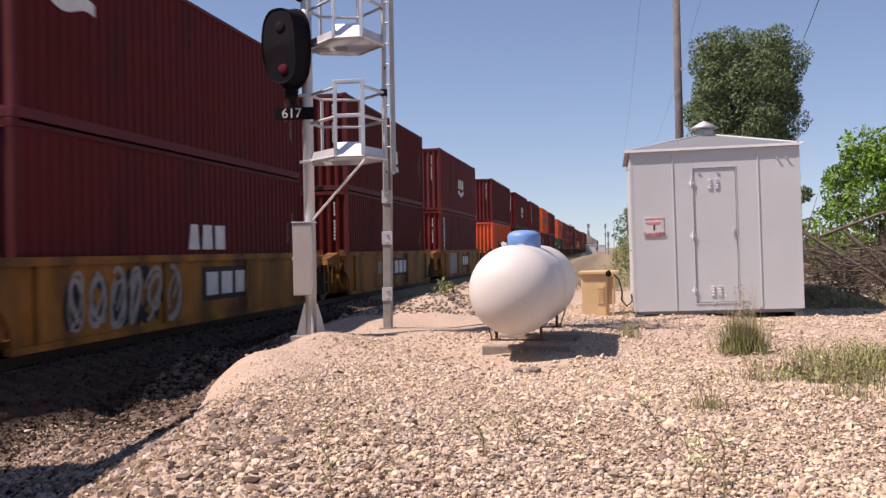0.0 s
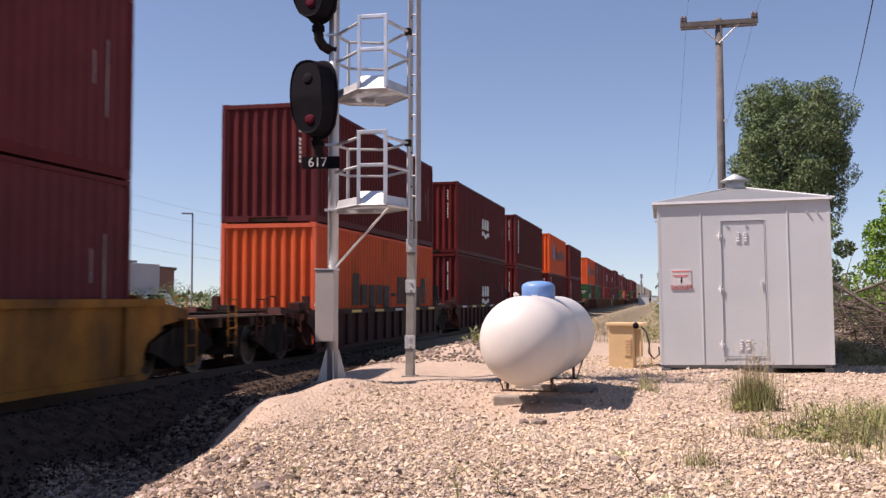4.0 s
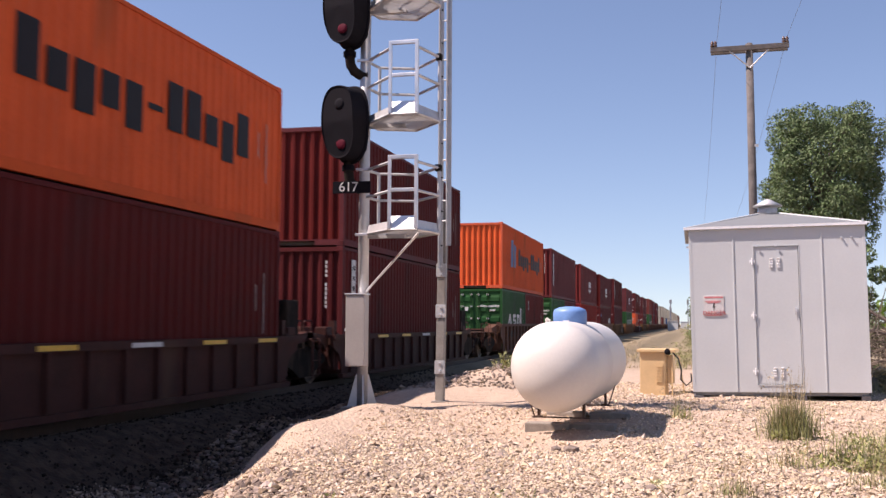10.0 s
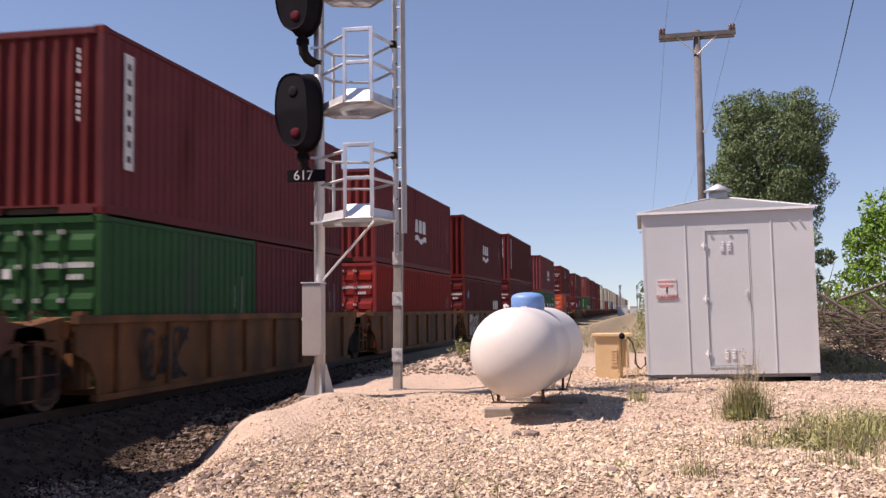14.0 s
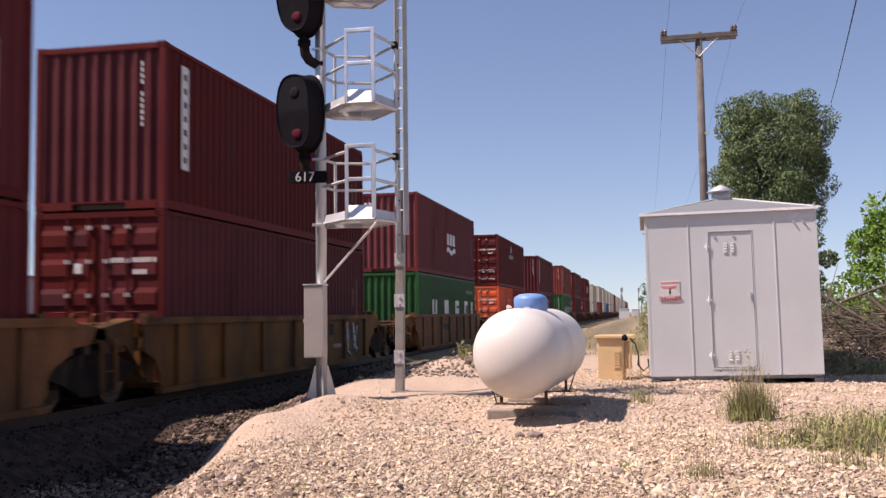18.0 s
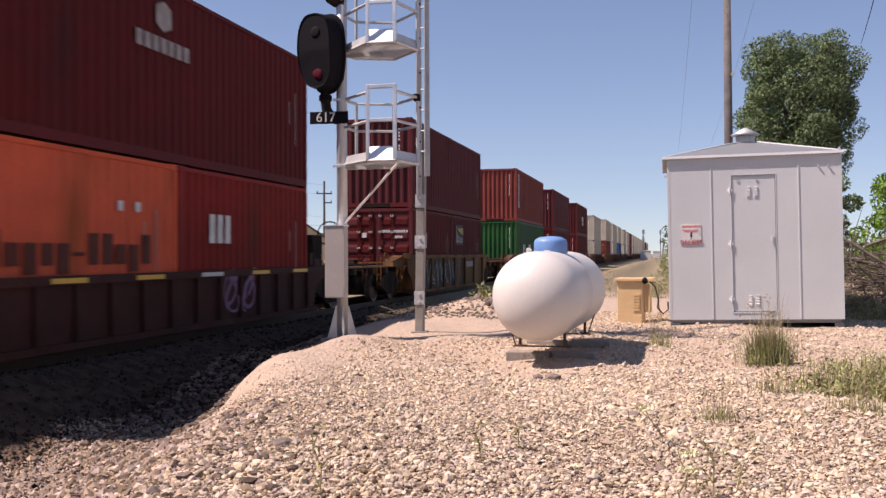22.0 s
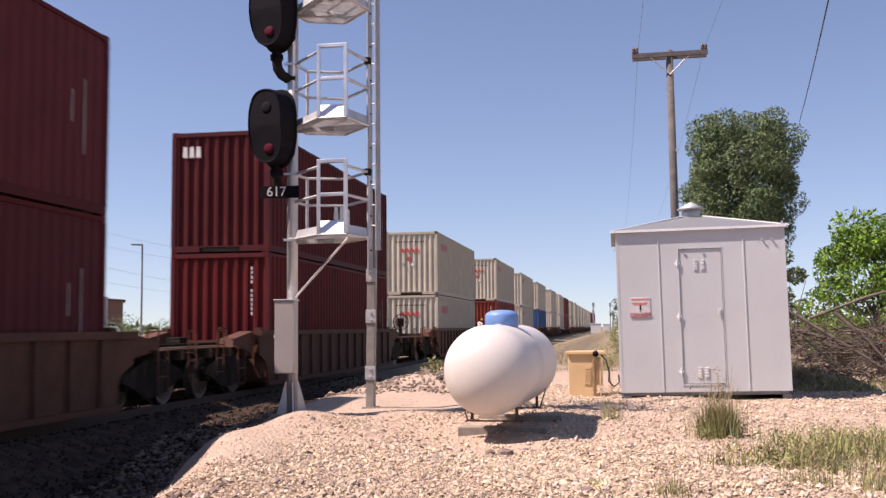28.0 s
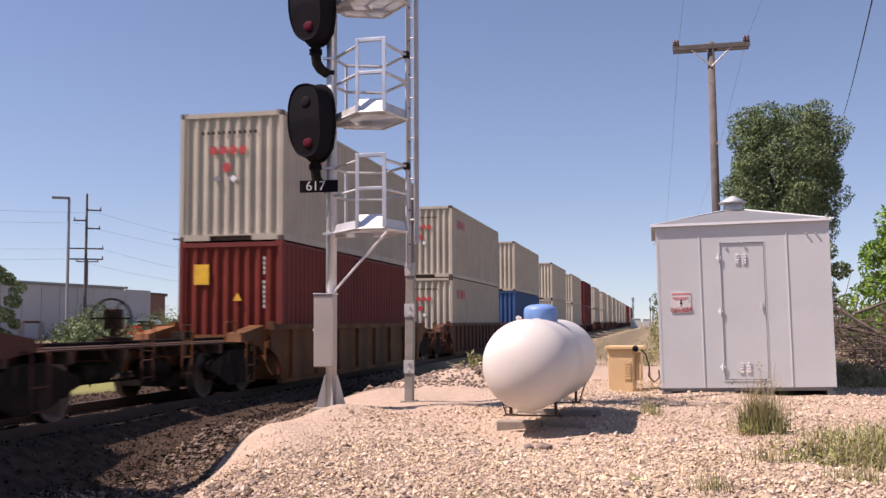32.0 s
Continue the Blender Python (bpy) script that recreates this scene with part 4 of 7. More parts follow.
def container(color, h, length, doors, label, near=True):
    """A shipping container, its near end at y 0, floor at z 0, centred on x."""
    c = thing("shipping_container", label, "container", "containers on the train")
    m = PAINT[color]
    w = 1.219

    def frame_():
        bm = bmesh.new()
        for x0, x1 in ((-w, -w + 0.1), (w - 0.1, w)):
            for y0, y1 in ((0.0, 0.1), (length - 0.1, length)):
                box(bm, x0, x1, y0, y1, 0.12, h - 0.12)
            box(bm, x0 + (0.02 if x0 > 0 else 0), x1 - (0.02 if x1 < 0 else 0), 0.1, length - 0.1, 0.02, 0.17)
            box(bm, x0 + (0.04 if x0 > 0 else 0), x1 - (0.04 if x1 < 0 else 0), 0.1, length - 0.1, h - 0.09, h - 0.02)
        for y0, y1 in ((0.0, 0.08), (length - 0.08, length)):
            for x0, x1 in ((-w + 0.1, -0.5), (0.5, w - 0.1)):
                box(bm, x0, x1, y0, y1, 0.02, 0.16)
            box(bm, -0.5, 0.5, y0, y1, 0.125, 0.16)
            box(bm, -w + 0.1, w - 0.1, y0, y1, h - 0.12, h - 0.02)
        return bm

    put("frame", cached(("frame", h, length), frame_, m), None, c)
    side = cached(("side_panel", h, length), lambda: corrugated(length - 0.2, 0.17, h - 0.09, 0.278, 0.024), m)
    for rz, x, y in ((90, w - 0.012, 0.1), (-90, -w + 0.012, length - 0.1)):
        o = put("side_panel", side, None, c)
        o.matrix_local = pose(x, y, 0, 0, 0, rz)
    end = cached(("end_panel", h), lambda: corrugated(2 * w - 0.2, 0.16, h - 0.12, 0.262, 0.046), m)
    o = put("end_panel", end, None, c)
    o.matrix_local = pose(w - 0.1, length - 0.02, 0, 0, 0, 180)
    if not doors:
        o = put("end_panel", end, None, c)
        o.matrix_local = pose(-w + 0.1, 0.02, 0, 0, 0, 0)
    else:
        for sx in (-1, 1):
            def pressing(n, x0, x1):
                st = (h - 0.36) / 5

                def ridge():
                    bm = bmesh.new()
                    z0, z1 = 0.22 + n * st, 0.22 + n * st + st * 0.66
                    prof = ((0.03, z0), (0.002, z0 + 0.05), (0.002, z1 - 0.09), (0.03, z1))
                    ends = [[bm.verts.new((x + (0.02 if x == x0 else -0.02) * (y < 0.01), y, z)) for y, z in prof] for x in (x0, x1)]
                    for i in range(3):
                        bm.faces.new((ends[0][i], ends[1][i], ends[1][i + 1], ends[0][i + 1]))
                    bm.faces.new(ends[0])
                    bm.faces.new(ends[1][::-1])
                    return bm
                return ridge
            d = put("door", cached(("door", h), lambda: boxes((0.0, w - 0.105, 0.03, 0.06, 0.16, h - 0.12)), m), None, c, "closed ribbed container door")
            for n in range(5):
                for x0, x1 in ((0.19, 0.53), (0.59, w - 0.13)):
                    put("pressed_panel", cached(("pressed_panel", h, n, x0), pressing(n, x0, x1), m), None, d)
            if near and sx > 0:
                for z, hh, spans in ((0.69, 0.085, ((0.23, 4), (0.62, 6), (1.03, 1))), (0.62, 0.085, ((0.66, 4),)), (0.3, 0.05, ((0.25, 3), (0.64, 5))), (0.265, 0.035, ((0.25, 4), (0.64, 6))), (0.13, 0.05, ((0.25, 4), (0.64, 6)))):
                    for x0, n in spans:
                        put("number_bar", cached(("door_bar", h, x0, z), lambda: boxes(*[(x0 + q * 0.066, x0 + q * 0.066 + 0.046, -0.004, 0.001, h * z, h * z + hh) for q in range(n)]), M_WHITE), None, d)
            if near and sx < 0 and (color, h) == ("maroon", STD):
                cd = put("placard", cached(("placard", h), lambda: boxes((0.66, 0.98, -0.005, 0.001, h * 0.6, h * 0.73)), M_WHITE), None, d, "pale printed placard")
                put("placard_field", cached(("placard_field", h, color), lambda: boxes((0.69, 0.95, -0.009, -0.0055, h * 0.62, h * 0.71)), M_NAVY), None, cd)
            if near and sx < 0:
                put("warning_mark", cached(("warning_mark", h), lambda: boxes((0.3, 0.44, -0.005, 0.001, h * 0.63, h * 0.69)), M_YELLOWMARK if color == "orange" else M_WHITE), None, d)
            d.matrix_local = Matrix.Diagonal((sx, 1, 1, 1)) if sx < 0 else Matrix.Identity(4)
            if near:
                for x in (0.16, 0.56):
                    b = put("lock_bar", cached(("lock_bar", h), lambda: rods(((0, 0, 0.1), (0, 0, h - 0.1), 0.019), ((0, -0.02, h * 0.4), (0.24, -0.035, h * 0.4), 0.014)), M_CASTING if color == "orange" else m), None, d)
                    b.location = (x, -0.022, 0)
                    for z in (0.16, 0.3, 0.5, 0.7, 0.9):
                        put("bar_keeper", cached(("bar_keeper", h, z), lambda: boxes((-0.045, 0.045, -0.012, 0.045, h * z - 0.035, h * z + 0.035)), M_BAR), None, b)
    put("roof", cached(("roof", length), lambda: corrugated(length - 0.16, -w + 0.08, w - 0.08, 0.4, 0.02), m), None, c).matrix_local = Matrix(((0, 0, 1, 0), (1, 0, 0, 0.08), (0, -1, 0, h - 0.02), (0, 0, 0, 1)))
    put("floor_pan", cached(("floor_pan", length), lambda: boxes((-w + 0.1, w - 0.1, 0.1, length - 0.1, 0.03, 0.12)), M_CASTING), None, c)
    if near:
        cast = cached(("corner_casting",), lambda: boxes((-0.081, 0.081, -0.089, 0.089, 0.0, 0.118), bevel=0.012), m if color != "white" else M_CASTING)
        for x in (-w + 0.083, w - 0.083):
            for y in (0.089, length - 0.089):
                for z in (0.0, h - 0.118):
                    put("corner_casting", cast, None, c).location = (x, y, z)
    return c


W2 = 1.219


def side_block(c, name, pts, mat, label=""):
    """A flat marking painted on the camera side: pts are (along, height)."""
    bm = bmesh.new()
    v = [bm.verts.new((W2 + 0.006, y, z)) for y, z in pts]
    bm.faces.new(v)
    return part(name, bm, mat, c, label)


def rect(y0, y1, z0, z1):
    return ((y0, z0), (y1, z0), (y1, z1), (y0, z1))


def wave_logo(c, y0, z0, w=1.95, hgt=0.85):
    """Three plain white blocks above a wave stripe, standing for a carrier's mark."""
    u = w / 3.1
    lo, hi = z0 + hgt * 0.45, z0 + hgt
    for k, lean in enumerate((0.2, 0.08, 0.0)):
        a = y0 + k * u
        side_block(c, "carrier_mark", ((a, lo), (a + u * 0.8, lo), (a + u * (0.8 - lean * 0.6), hi), (a + u * lean, hi)), M_WHITE, "faded white carrier mark")
    n = 10
    top = [(y0 + w * 0.95 * k / n, z0 + hgt * 0.27 + 0.07 * math.sin(k / n * 9.0)) for k in range(n + 1)]
    bot = [(y, z - hgt * 0.22) for y, z in top][::-1]
    side_block(c, "wave_mark", top + bot, M_WHITE, "white wave stripe")


def bar_word(c, y0, y1, z0, z1, heights, mat, label):
    """A carrier's name as plain blocks of its colour."""
    n = len(heights)
    st = (y1 - y0) / n
    for k, hh in enumerate(heights):
        lo, hi = hh
        a = y0 + k * st
        side_block(c, "name_block", rect(a + st * 0.12, a + st * 0.86, z0 + (z1 - z0) * lo, z0 + (z1 - z0) * hi), mat, label if k == 0 else "")


def white_label(c, h, y=0.62, z0=0.75, z1=2.4):
    p = side_block(c, "vertical_label", rect(y, y + 0.29, z0, z1), M_WHITE, "white vertical number panel")
    for k in range(7):
        z = z0 + 0.12 + (z1 - z0 - 0.25) * k / 6.5
        bm = bmesh.new()
        bm.faces.new([bm.verts.new((W2 + 0.009, a, b)) for a, b in rect(y + 0.09, y + 0.21, z, z + 0.11)])
        part("print_bar", bm, M_BLACK, p)


def end_bars(c, h, mat=M_WHITE):
    """Vertical column of small number bars on the near end, a logo block and a warning triangle."""
    for k in range(11):
        if k != 4:
            put("number_bar", cached(("number_bar", mat.name), lambda: boxes((0.785, 0.825, -0.006, -0.003, -0.07, 0.0)), mat), None, c).location.z = h - 0.35 - k * 0.105


def end_mark(c, h, mat=M_WHITE, x=-0.95, w=0.5, z=None):
    z = h - 0.62 if z is None else z
    for k in range(3):
        bm = bmesh.new()
        a = x + k * w / 3
        bm.faces.new([bm.verts.new(p) for p in ((a, -0.004, z), (a + w / 3 * 0.78, -0.004, z), (a + w / 3 * 0.7, -0.004, z + 0.26), (a + w / 3 * 0.12, -0.004, z + 0.26))])
        part("end_mark", bm, mat, c)


def end_disc(c, x, z, r, mat, n=10):
    """A small flat rounded mark on the near end."""
    bm = bmesh.new()
    bm.faces.new([bm.verts.new((x + r * math.sin(-q * 2 * math.pi / n), -0.004, z + r * math.cos(q * 2 * math.pi / n))) for q in range(n)])
    part("end_mark", bm, mat, c)


def tail_bars(c, h, length):
    """Thin pale bars near the far end of the side."""
    for y, z0, z1 in ((length - 1.1, h * 0.45, h * 0.62), (length - 0.75, h * 0.3, h * 0.7)):
        side_block(c, "stencil_bar", rect(y, y + 0.035, z0, z1), M_FADED)


CASES = ((0.0, 1.0), (0.0, 0.66), (-0.25, 0.66), (0.0, 0.66), (-0.25, 0.66), (0.28, 0.4), (0.0, 1.0), (0.0, 1.0), (0.0, 0.66), (-0.25, 0.66), (0.0, 1.0))


def dress(c, kind, h, length):
    if "wave" in kind:
        wave_logo(c, 0.3 if "early" in kind else 5.4, h - 1.2 if "early" in kind else h - 1.95 if "high" in kind else 0.78)
    if "late" in kind:
        wave_logo(c, 8.7, 0.75)
    if "word" in kind:
        bar_word(c, 4.0, 10.75, h * 0.42, h * 0.69, CASES, M_BLACK, "dark block lettering of a carrier")
        for pts in (((2.0, h * 0.36), (2.62, h * 0.36), (2.74, h * 0.56), (2.7, h * 0.8), (2.1, h * 0.78)), ((2.84, h * 0.38), (3.3, h * 0.36), (3.42, h * 0.5), (3.3, h * 0.6), (3.5, h * 0.7), (2.9, h * 0.74))):
            side_block(c, "emblem_block", pts, M_NAVY, "navy carrier emblem")
    if "lowtext" in kind:
        bar_word(c, 2.8, 11.1, 0.9, 1.75, CASES, M_BLACK, "dark block lettering of a carrier")
    if "four" in kind:
        for k, y in enumerate((2.4, 4.75, 7.1, 9.3)):
            p = side_block(c, "name_block", rect(y, y + 0.85, 0.9, 1.62), M_WHITE, "large white block letters of a carrier")
            bm = bmesh.new()
            a = (rect(y + 0.27, y + 0.58, 1.1, 1.64), rect(y + 0.3, y + 0.55, 0.88, 1.05), rect(y + 0.25, y + 0.87, 1.3, 1.42), rect(y + 0.3, y + 0.87, 1.08, 1.44))[k]
            bm.faces.new([bm.verts.new((W2 + 0.009, q, z)) for q, z in a])
            part("counter", bm, PAINT["green"], p)
        p = side_block(c, "data_panel", rect(length - 1.2, length - 0.7, 0.22, 1.6), M_WHITE, "white data panel with unreadable print")
        for q in range(6):
            bm = bmesh.new()
            bm.faces.new([bm.verts.new((W2 + 0.009, a, b)) for a, b in rect(length - 1.14, length - 0.78, 0.34 + q * 0.2, 0.4 + q * 0.2)])
            part("print_bar", bm, M_FADED, p)
        for q in range(9):
            side_block(c, "number_block", rect(length - 2.4 + q * 0.2, length - 2.28 + q * 0.2, 1.95, 2.1), M_FADED)
    if "label" in kind:
        white_label(c, h, z0=h * 0.26, z1=h * 0.9)
    if "redname" in kind:
        for k in range(4):
            a = 1.05 + k * 0.42
            side_block(c, "name_block", [(a + 0.18 + 0.18 * math.cos(q * math.pi / 5), h - 0.65 + 0.2 * math.sin(q * math.pi / 5)) for q in range(10)], M_REDMARK, "red rounded carrier blocks")
            end_disc(c, -0.42 + k * 0.23, h - 0.86, 0.1, M_REDMARK)
        put("number_row", cached(("number_row", h), lambda: boxes(*[(-0.7 + q * 0.125, -0.64 + q * 0.125, -0.004, -0.001, h - 0.5, h - 0.43) for q in range(11)]), M_BLACK), None, c)
        if h == HC:
            end_disc(c, -0.1, h - 1.25, 0.12, M_REDMARK, 5)
            for x, m in ((-0.33, M_FARGREY), (0.06, M_CARWHITE)):
                end_disc(c, x, h - 1.5, 0.09, m, 4)
    if "short" in kind:
        for k in range(3):
            a = length * 0.18 + k * 0.32
            side_block(c, "name_block", ((a, h * 0.5), (a + 0.24, h * 0.5), (a + 0.24, h * 0.7), (a + 0.03, h * 0.7)), M_WHITE, "white carrier letters as blocks")
    if "patch" in kind:
        p = side_block(c, "name_panel", rect(0.72, 2.1, h * 0.56, h * 0.86), M_BLACK, "black name panel with pale blocks and a dull yellow swoosh")
        marks = [(rect(0.76, 0.88, h * 0.59, h * 0.83), M_FADED), (((1.1, h * 0.78), (2.07, h * 0.71), (2.07, h * 0.82), (1.2, h * 0.81)), M_DULLYELLOW)]
        marks += [(((y, h * 0.59), (y + 0.1, h * 0.59), (y + 0.13, t), (y + 0.03, t)), M_FADED) for y, t in ((0.93, h * 0.74), (1.13, h * 0.7), (1.3, h * 0.68), (1.5, h * 0.68), (1.7, h * 0.68), (1.9, h * 0.67))]
        for pts, m in marks:
            bm = bmesh.new()
            bm.faces.new([bm.verts.new((W2 + 0.009, y, z)) for y, z in pts])
            part("panel_block", bm, m, p)
    if "asc" in kind:
        for pts in (((1.3, 0.95), (1.55, 0.95), (1.95, 1.5), (1.7, 1.5)), ((2.0, 0.95), (2.28, 0.95), (1.98, 1.5), (1.75, 1.5))):
            side_block(c, "name_block", pts, M_WHITE, "large white block lettering of a carrier")
        for y in (2.6, 3.6):
            p = side_block(c, "name_block", rect(y, y + 0.72, 0.95, 1.5), M_WHITE, "large white block lettering of a carrier")
            for a in (rect(y + 0.2, y + 0.73, 1.27, 1.36), rect(y - 0.01, y + 0.52, 1.09, 1.18)) if y < 3 else (rect(y + 0.2, y + 0.52, 0.94, 1.34),):
                bm = bmesh.new()
                bm.faces.new([bm.verts.new((W2 + 0.009, q, z)) for q, z in a])
                part("counter", bm, PAINT["green"], p)
        side_block(c, "stripe", rect(4.5, 4.72, 0.95, 1.8), M_WHITE)
        side_block(c, "stripe", rect(4.85, 4.98, 0.95, 1.8), M_FADED)
    if "tiny" in kind:
        p = side_block(c, "small_placard", rect(0.75, 1.05, 1.75, 2.2), M_FADED, "small pale placard with a dark band")
        bm = bmesh.new()
        bm.faces.new([bm.verts.new((W2 + 0.009, q, z)) for q, z in ((0.78, 1.85), (1.02, 1.95), (1.02, 2.1), (0.78, 2.0))])
        part("placard_band", bm, M_BLACK, p)
    if "dim" in kind:
        bar_word(c, 1.2, 5.2, 0.95, 1.4, CASES, M_DARKRED, "dark faded block lettering of a carrier")
        for q in range(2):
            side_block(c, "small_mark", rect(4.2 + q * 0.5, 4.35 + q * 0.5, 1.75, 1.9), M_WHITE)
    if "crest" in kind:
        side_block(c, "carrier_crest", ((5.35, 2.2), (5.6, 2.1), (5.85, 2.2), (5.85, 2.5), (5.6, 2.6), (5.35, 2.5)), M_FADED, "faded white crest of a carrier")
        bar_word(c, 4.7, 6.5, 1.75, 2.0, ((0, 1),) * 7, M_FADED, "faded white block lettering")
    if "diamond" in kind:
        side_block(c, "diamond_placard", ((0.93, 1.6), (1.15, 1.82), (0.93, 2.04), (0.71, 1.82)), M_BLUEMARK, "blue diamond placard")
    if "bars" in kind:
        end_bars(c, h)
    if "yellowcard" in kind:
        put("yellow_card", cached(("yellow_card", h), lambda: boxes((-0.85, -0.5, -0.006, -0.002, h - 0.95, h - 0.5)), M_YELLOWMARK), None, c, "yellow paper card")
        end_disc(c, 0.18, h - 1.25, 0.12, M_YELLOWMARK, 3)
    if "mark" in kind:
        end_mark(c, h)
    tail_bars(c, h, length)


HC, STD, L40, L20 = 2.896, 2.591, 12.192, 6.058
NAMES = {"maroon": "dark maroon", "shaded_maroon": "shade-darkened maroon", "orange": "bright orange", "green": "dark green", "white": "off-white", "brick": "brown-red", "red": "bright red", "blue": "mid blue"}

# near end of each stack along the train, then lower and upper containers: colour, height, length, doors to the front, markings
FLEET = (
    (-21.73, "yellow", (("shaded_maroon", HC, L40, 0, ""),), ("shaded_maroon", HC, L40, 0, "")),
    (-5.03, "yellow", (("shaded_maroon", HC, L40, 0, ""),), ("shaded_maroon", HC, L40, 0, "")),
    (11.79, "yellow", (("shaded_maroon", HC, L40, 0, "wave"),), ("shaded_maroon", HC, L40, 0, "wave high early")),
    (28.56, "yellow", (("shaded_maroon", HC, L40, 0, "bars mark"),), ("shaded_maroon", HC, L40, 0, "wave high bars mark")),
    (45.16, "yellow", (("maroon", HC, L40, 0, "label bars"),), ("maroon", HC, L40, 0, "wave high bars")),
    (65.76, "dark", (("orange", HC, L40, 0, "lowtext"),), ("shaded_maroon", HC, L40, 0, "bars")),
    (82.42, "dark", (("shaded_maroon", HC, L40, 0, "wave bars mark"),), ("shaded_maroon", HC, L40, 0, "wave high bars mark")),
    (98.67, "dark", (("shaded_maroon", HC, L40, 0, "wave bars mark"),), ("shaded_maroon", HC, L40, 0, "label bars")),
    (115.26, "dark", (("shaded_maroon", HC, L40, 0, "label bars"),), ("orange", HC, L40, 0, "word")),
    (131.17, "dark", (("shaded_maroon", HC, L40, 0, "label bars"),), ("shaded_maroon", HC, L40, 0, "mark")),
    (151.45, "brown", (("green", STD, L20, 1, "asc"), ("maroon", STD, L20, 0, "tiny")), ("orange", HC, L40, 0, "word")),
    (166.98, "tan", (("green", STD, L20, 1, ""), ("maroon", STD, L20, 0, "")), ("maroon", HC, L40, 0, "label bars")),
    (182.66, "tan", (("red", STD, L40, 1, ""),), ("maroon", HC, L40, 0, "wave high")),
    (198.13, "tan", (("shaded_maroon", STD, L40, 1, "late diamond"),), ("shaded_maroon", HC, L40, 0, "wave high mark")),
    (214.06, "ochre", (("shaded_maroon", HC, L40, 1, ""),), ("shaded_maroon", HC, L40, 0, "label bars")),
    (233.38, "tan", (("green", STD, L40, 0, "four"),), ("maroon", HC, L40, 0, "wave high mark")),
    (253.59, "dark", (("orange", STD, L20, 1, "dim"), ("red", STD, L20, 0, "short")), ("shaded_maroon", HC, L40, 1, "crest")),
    (275.33, "ochre", (("shaded_maroon", STD, L20, 1, "short"), ("shaded_maroon", STD, L20, 0, "patch")), ("shaded_maroon", HC, L40, 0, "label bars")),
    (298.46, "brown", (("green", HC, L40, 0, "four bars"),), ("brick", HC, L40, 0, "label bars")),
    (316.7, "brown", (("shaded_maroon", HC, L40, 0, "bars"),), ("shaded_maroon", HC, L40, 0, "bars")),
    (336.43, "brown", (("shaded_maroon", HC, L40, 0, "bars"),), ("shaded_maroon", HC, L40, 0, "wave high mark")),
    (358.84, "brown", (("white", STD, L40, 0, "redname"),), ("white", HC, L40, 0, "redname")),
    (381.72, "tan", (("brick", HC, L40, 0, "bars yellowcard"),), ("white", HC, L40, 0, "redname")),
    (400.33, "brown", (("white", HC, L40, 0, "redname"),), ("white", HC, L40, 0, "redname")),
    (418.67, "brown", (("blue", HC, L40, 0, ""),), ("white", HC, L40, 0, "")),
    (440.22, "brown", (("white", HC, L40, 0, "redname"),), ("white", HC, L40, 0, "")),
    (459.5, "dark", (("white", HC, L40, 0, ""),), ("white", HC, L40, 0, "")),
    (476.5, "dark", (("maroon", HC, L40, 0, ""),), ("maroon", HC, L40, 0, "")),
    (496, "brown", (("white", HC, L40, 0, ""),), ("white", HC, L40, 0, "")),
    # rows 517 to 631 are white to put the distance haze into the paint
    (517, "brown", (("white", HC, L40, 0, ""),), ("white", HC, L40, 0, "")),
    (536, "brown", (("white", HC, L40, 0, ""),), ("white", HC, L40, 0, "")),
    (555, "brown", (("white", HC, L40, 0, ""),), ("white", HC, L40, 0, "")),
    (574, "dark", (("white", HC, L40, 0, ""),), ("white", HC, L40, 0, "")),
    (593, "dark", (("white", HC, L40, 0, ""),), ("white", HC, L40, 0, "")),
    (612, "dark", (("white", HC, L40, 0, ""),), ("white", HC, L40, 0, "")),
    (631, "dark", (("white", HC, L40, 0, ""),), ("white", HC, L40, 0, "")),
    (650, "dark", (("maroon", HC, L40, 0, ""),), ("maroon", HC, L40, 0, "")),
    (669, "dark", (("maroon", HC, L40, 0, ""),), ("maroon", HC, L40, 0, "")),
    (688, "dark", (("white", HC, L40, 0, ""),), ("white", HC, L40, 0, "")),
    (707, "dark", (("maroon", HC, L40, 0, ""),), ("maroon", HC, L40, 0, "")),
)


WHEELS = []  # wheels of the cars that roll past


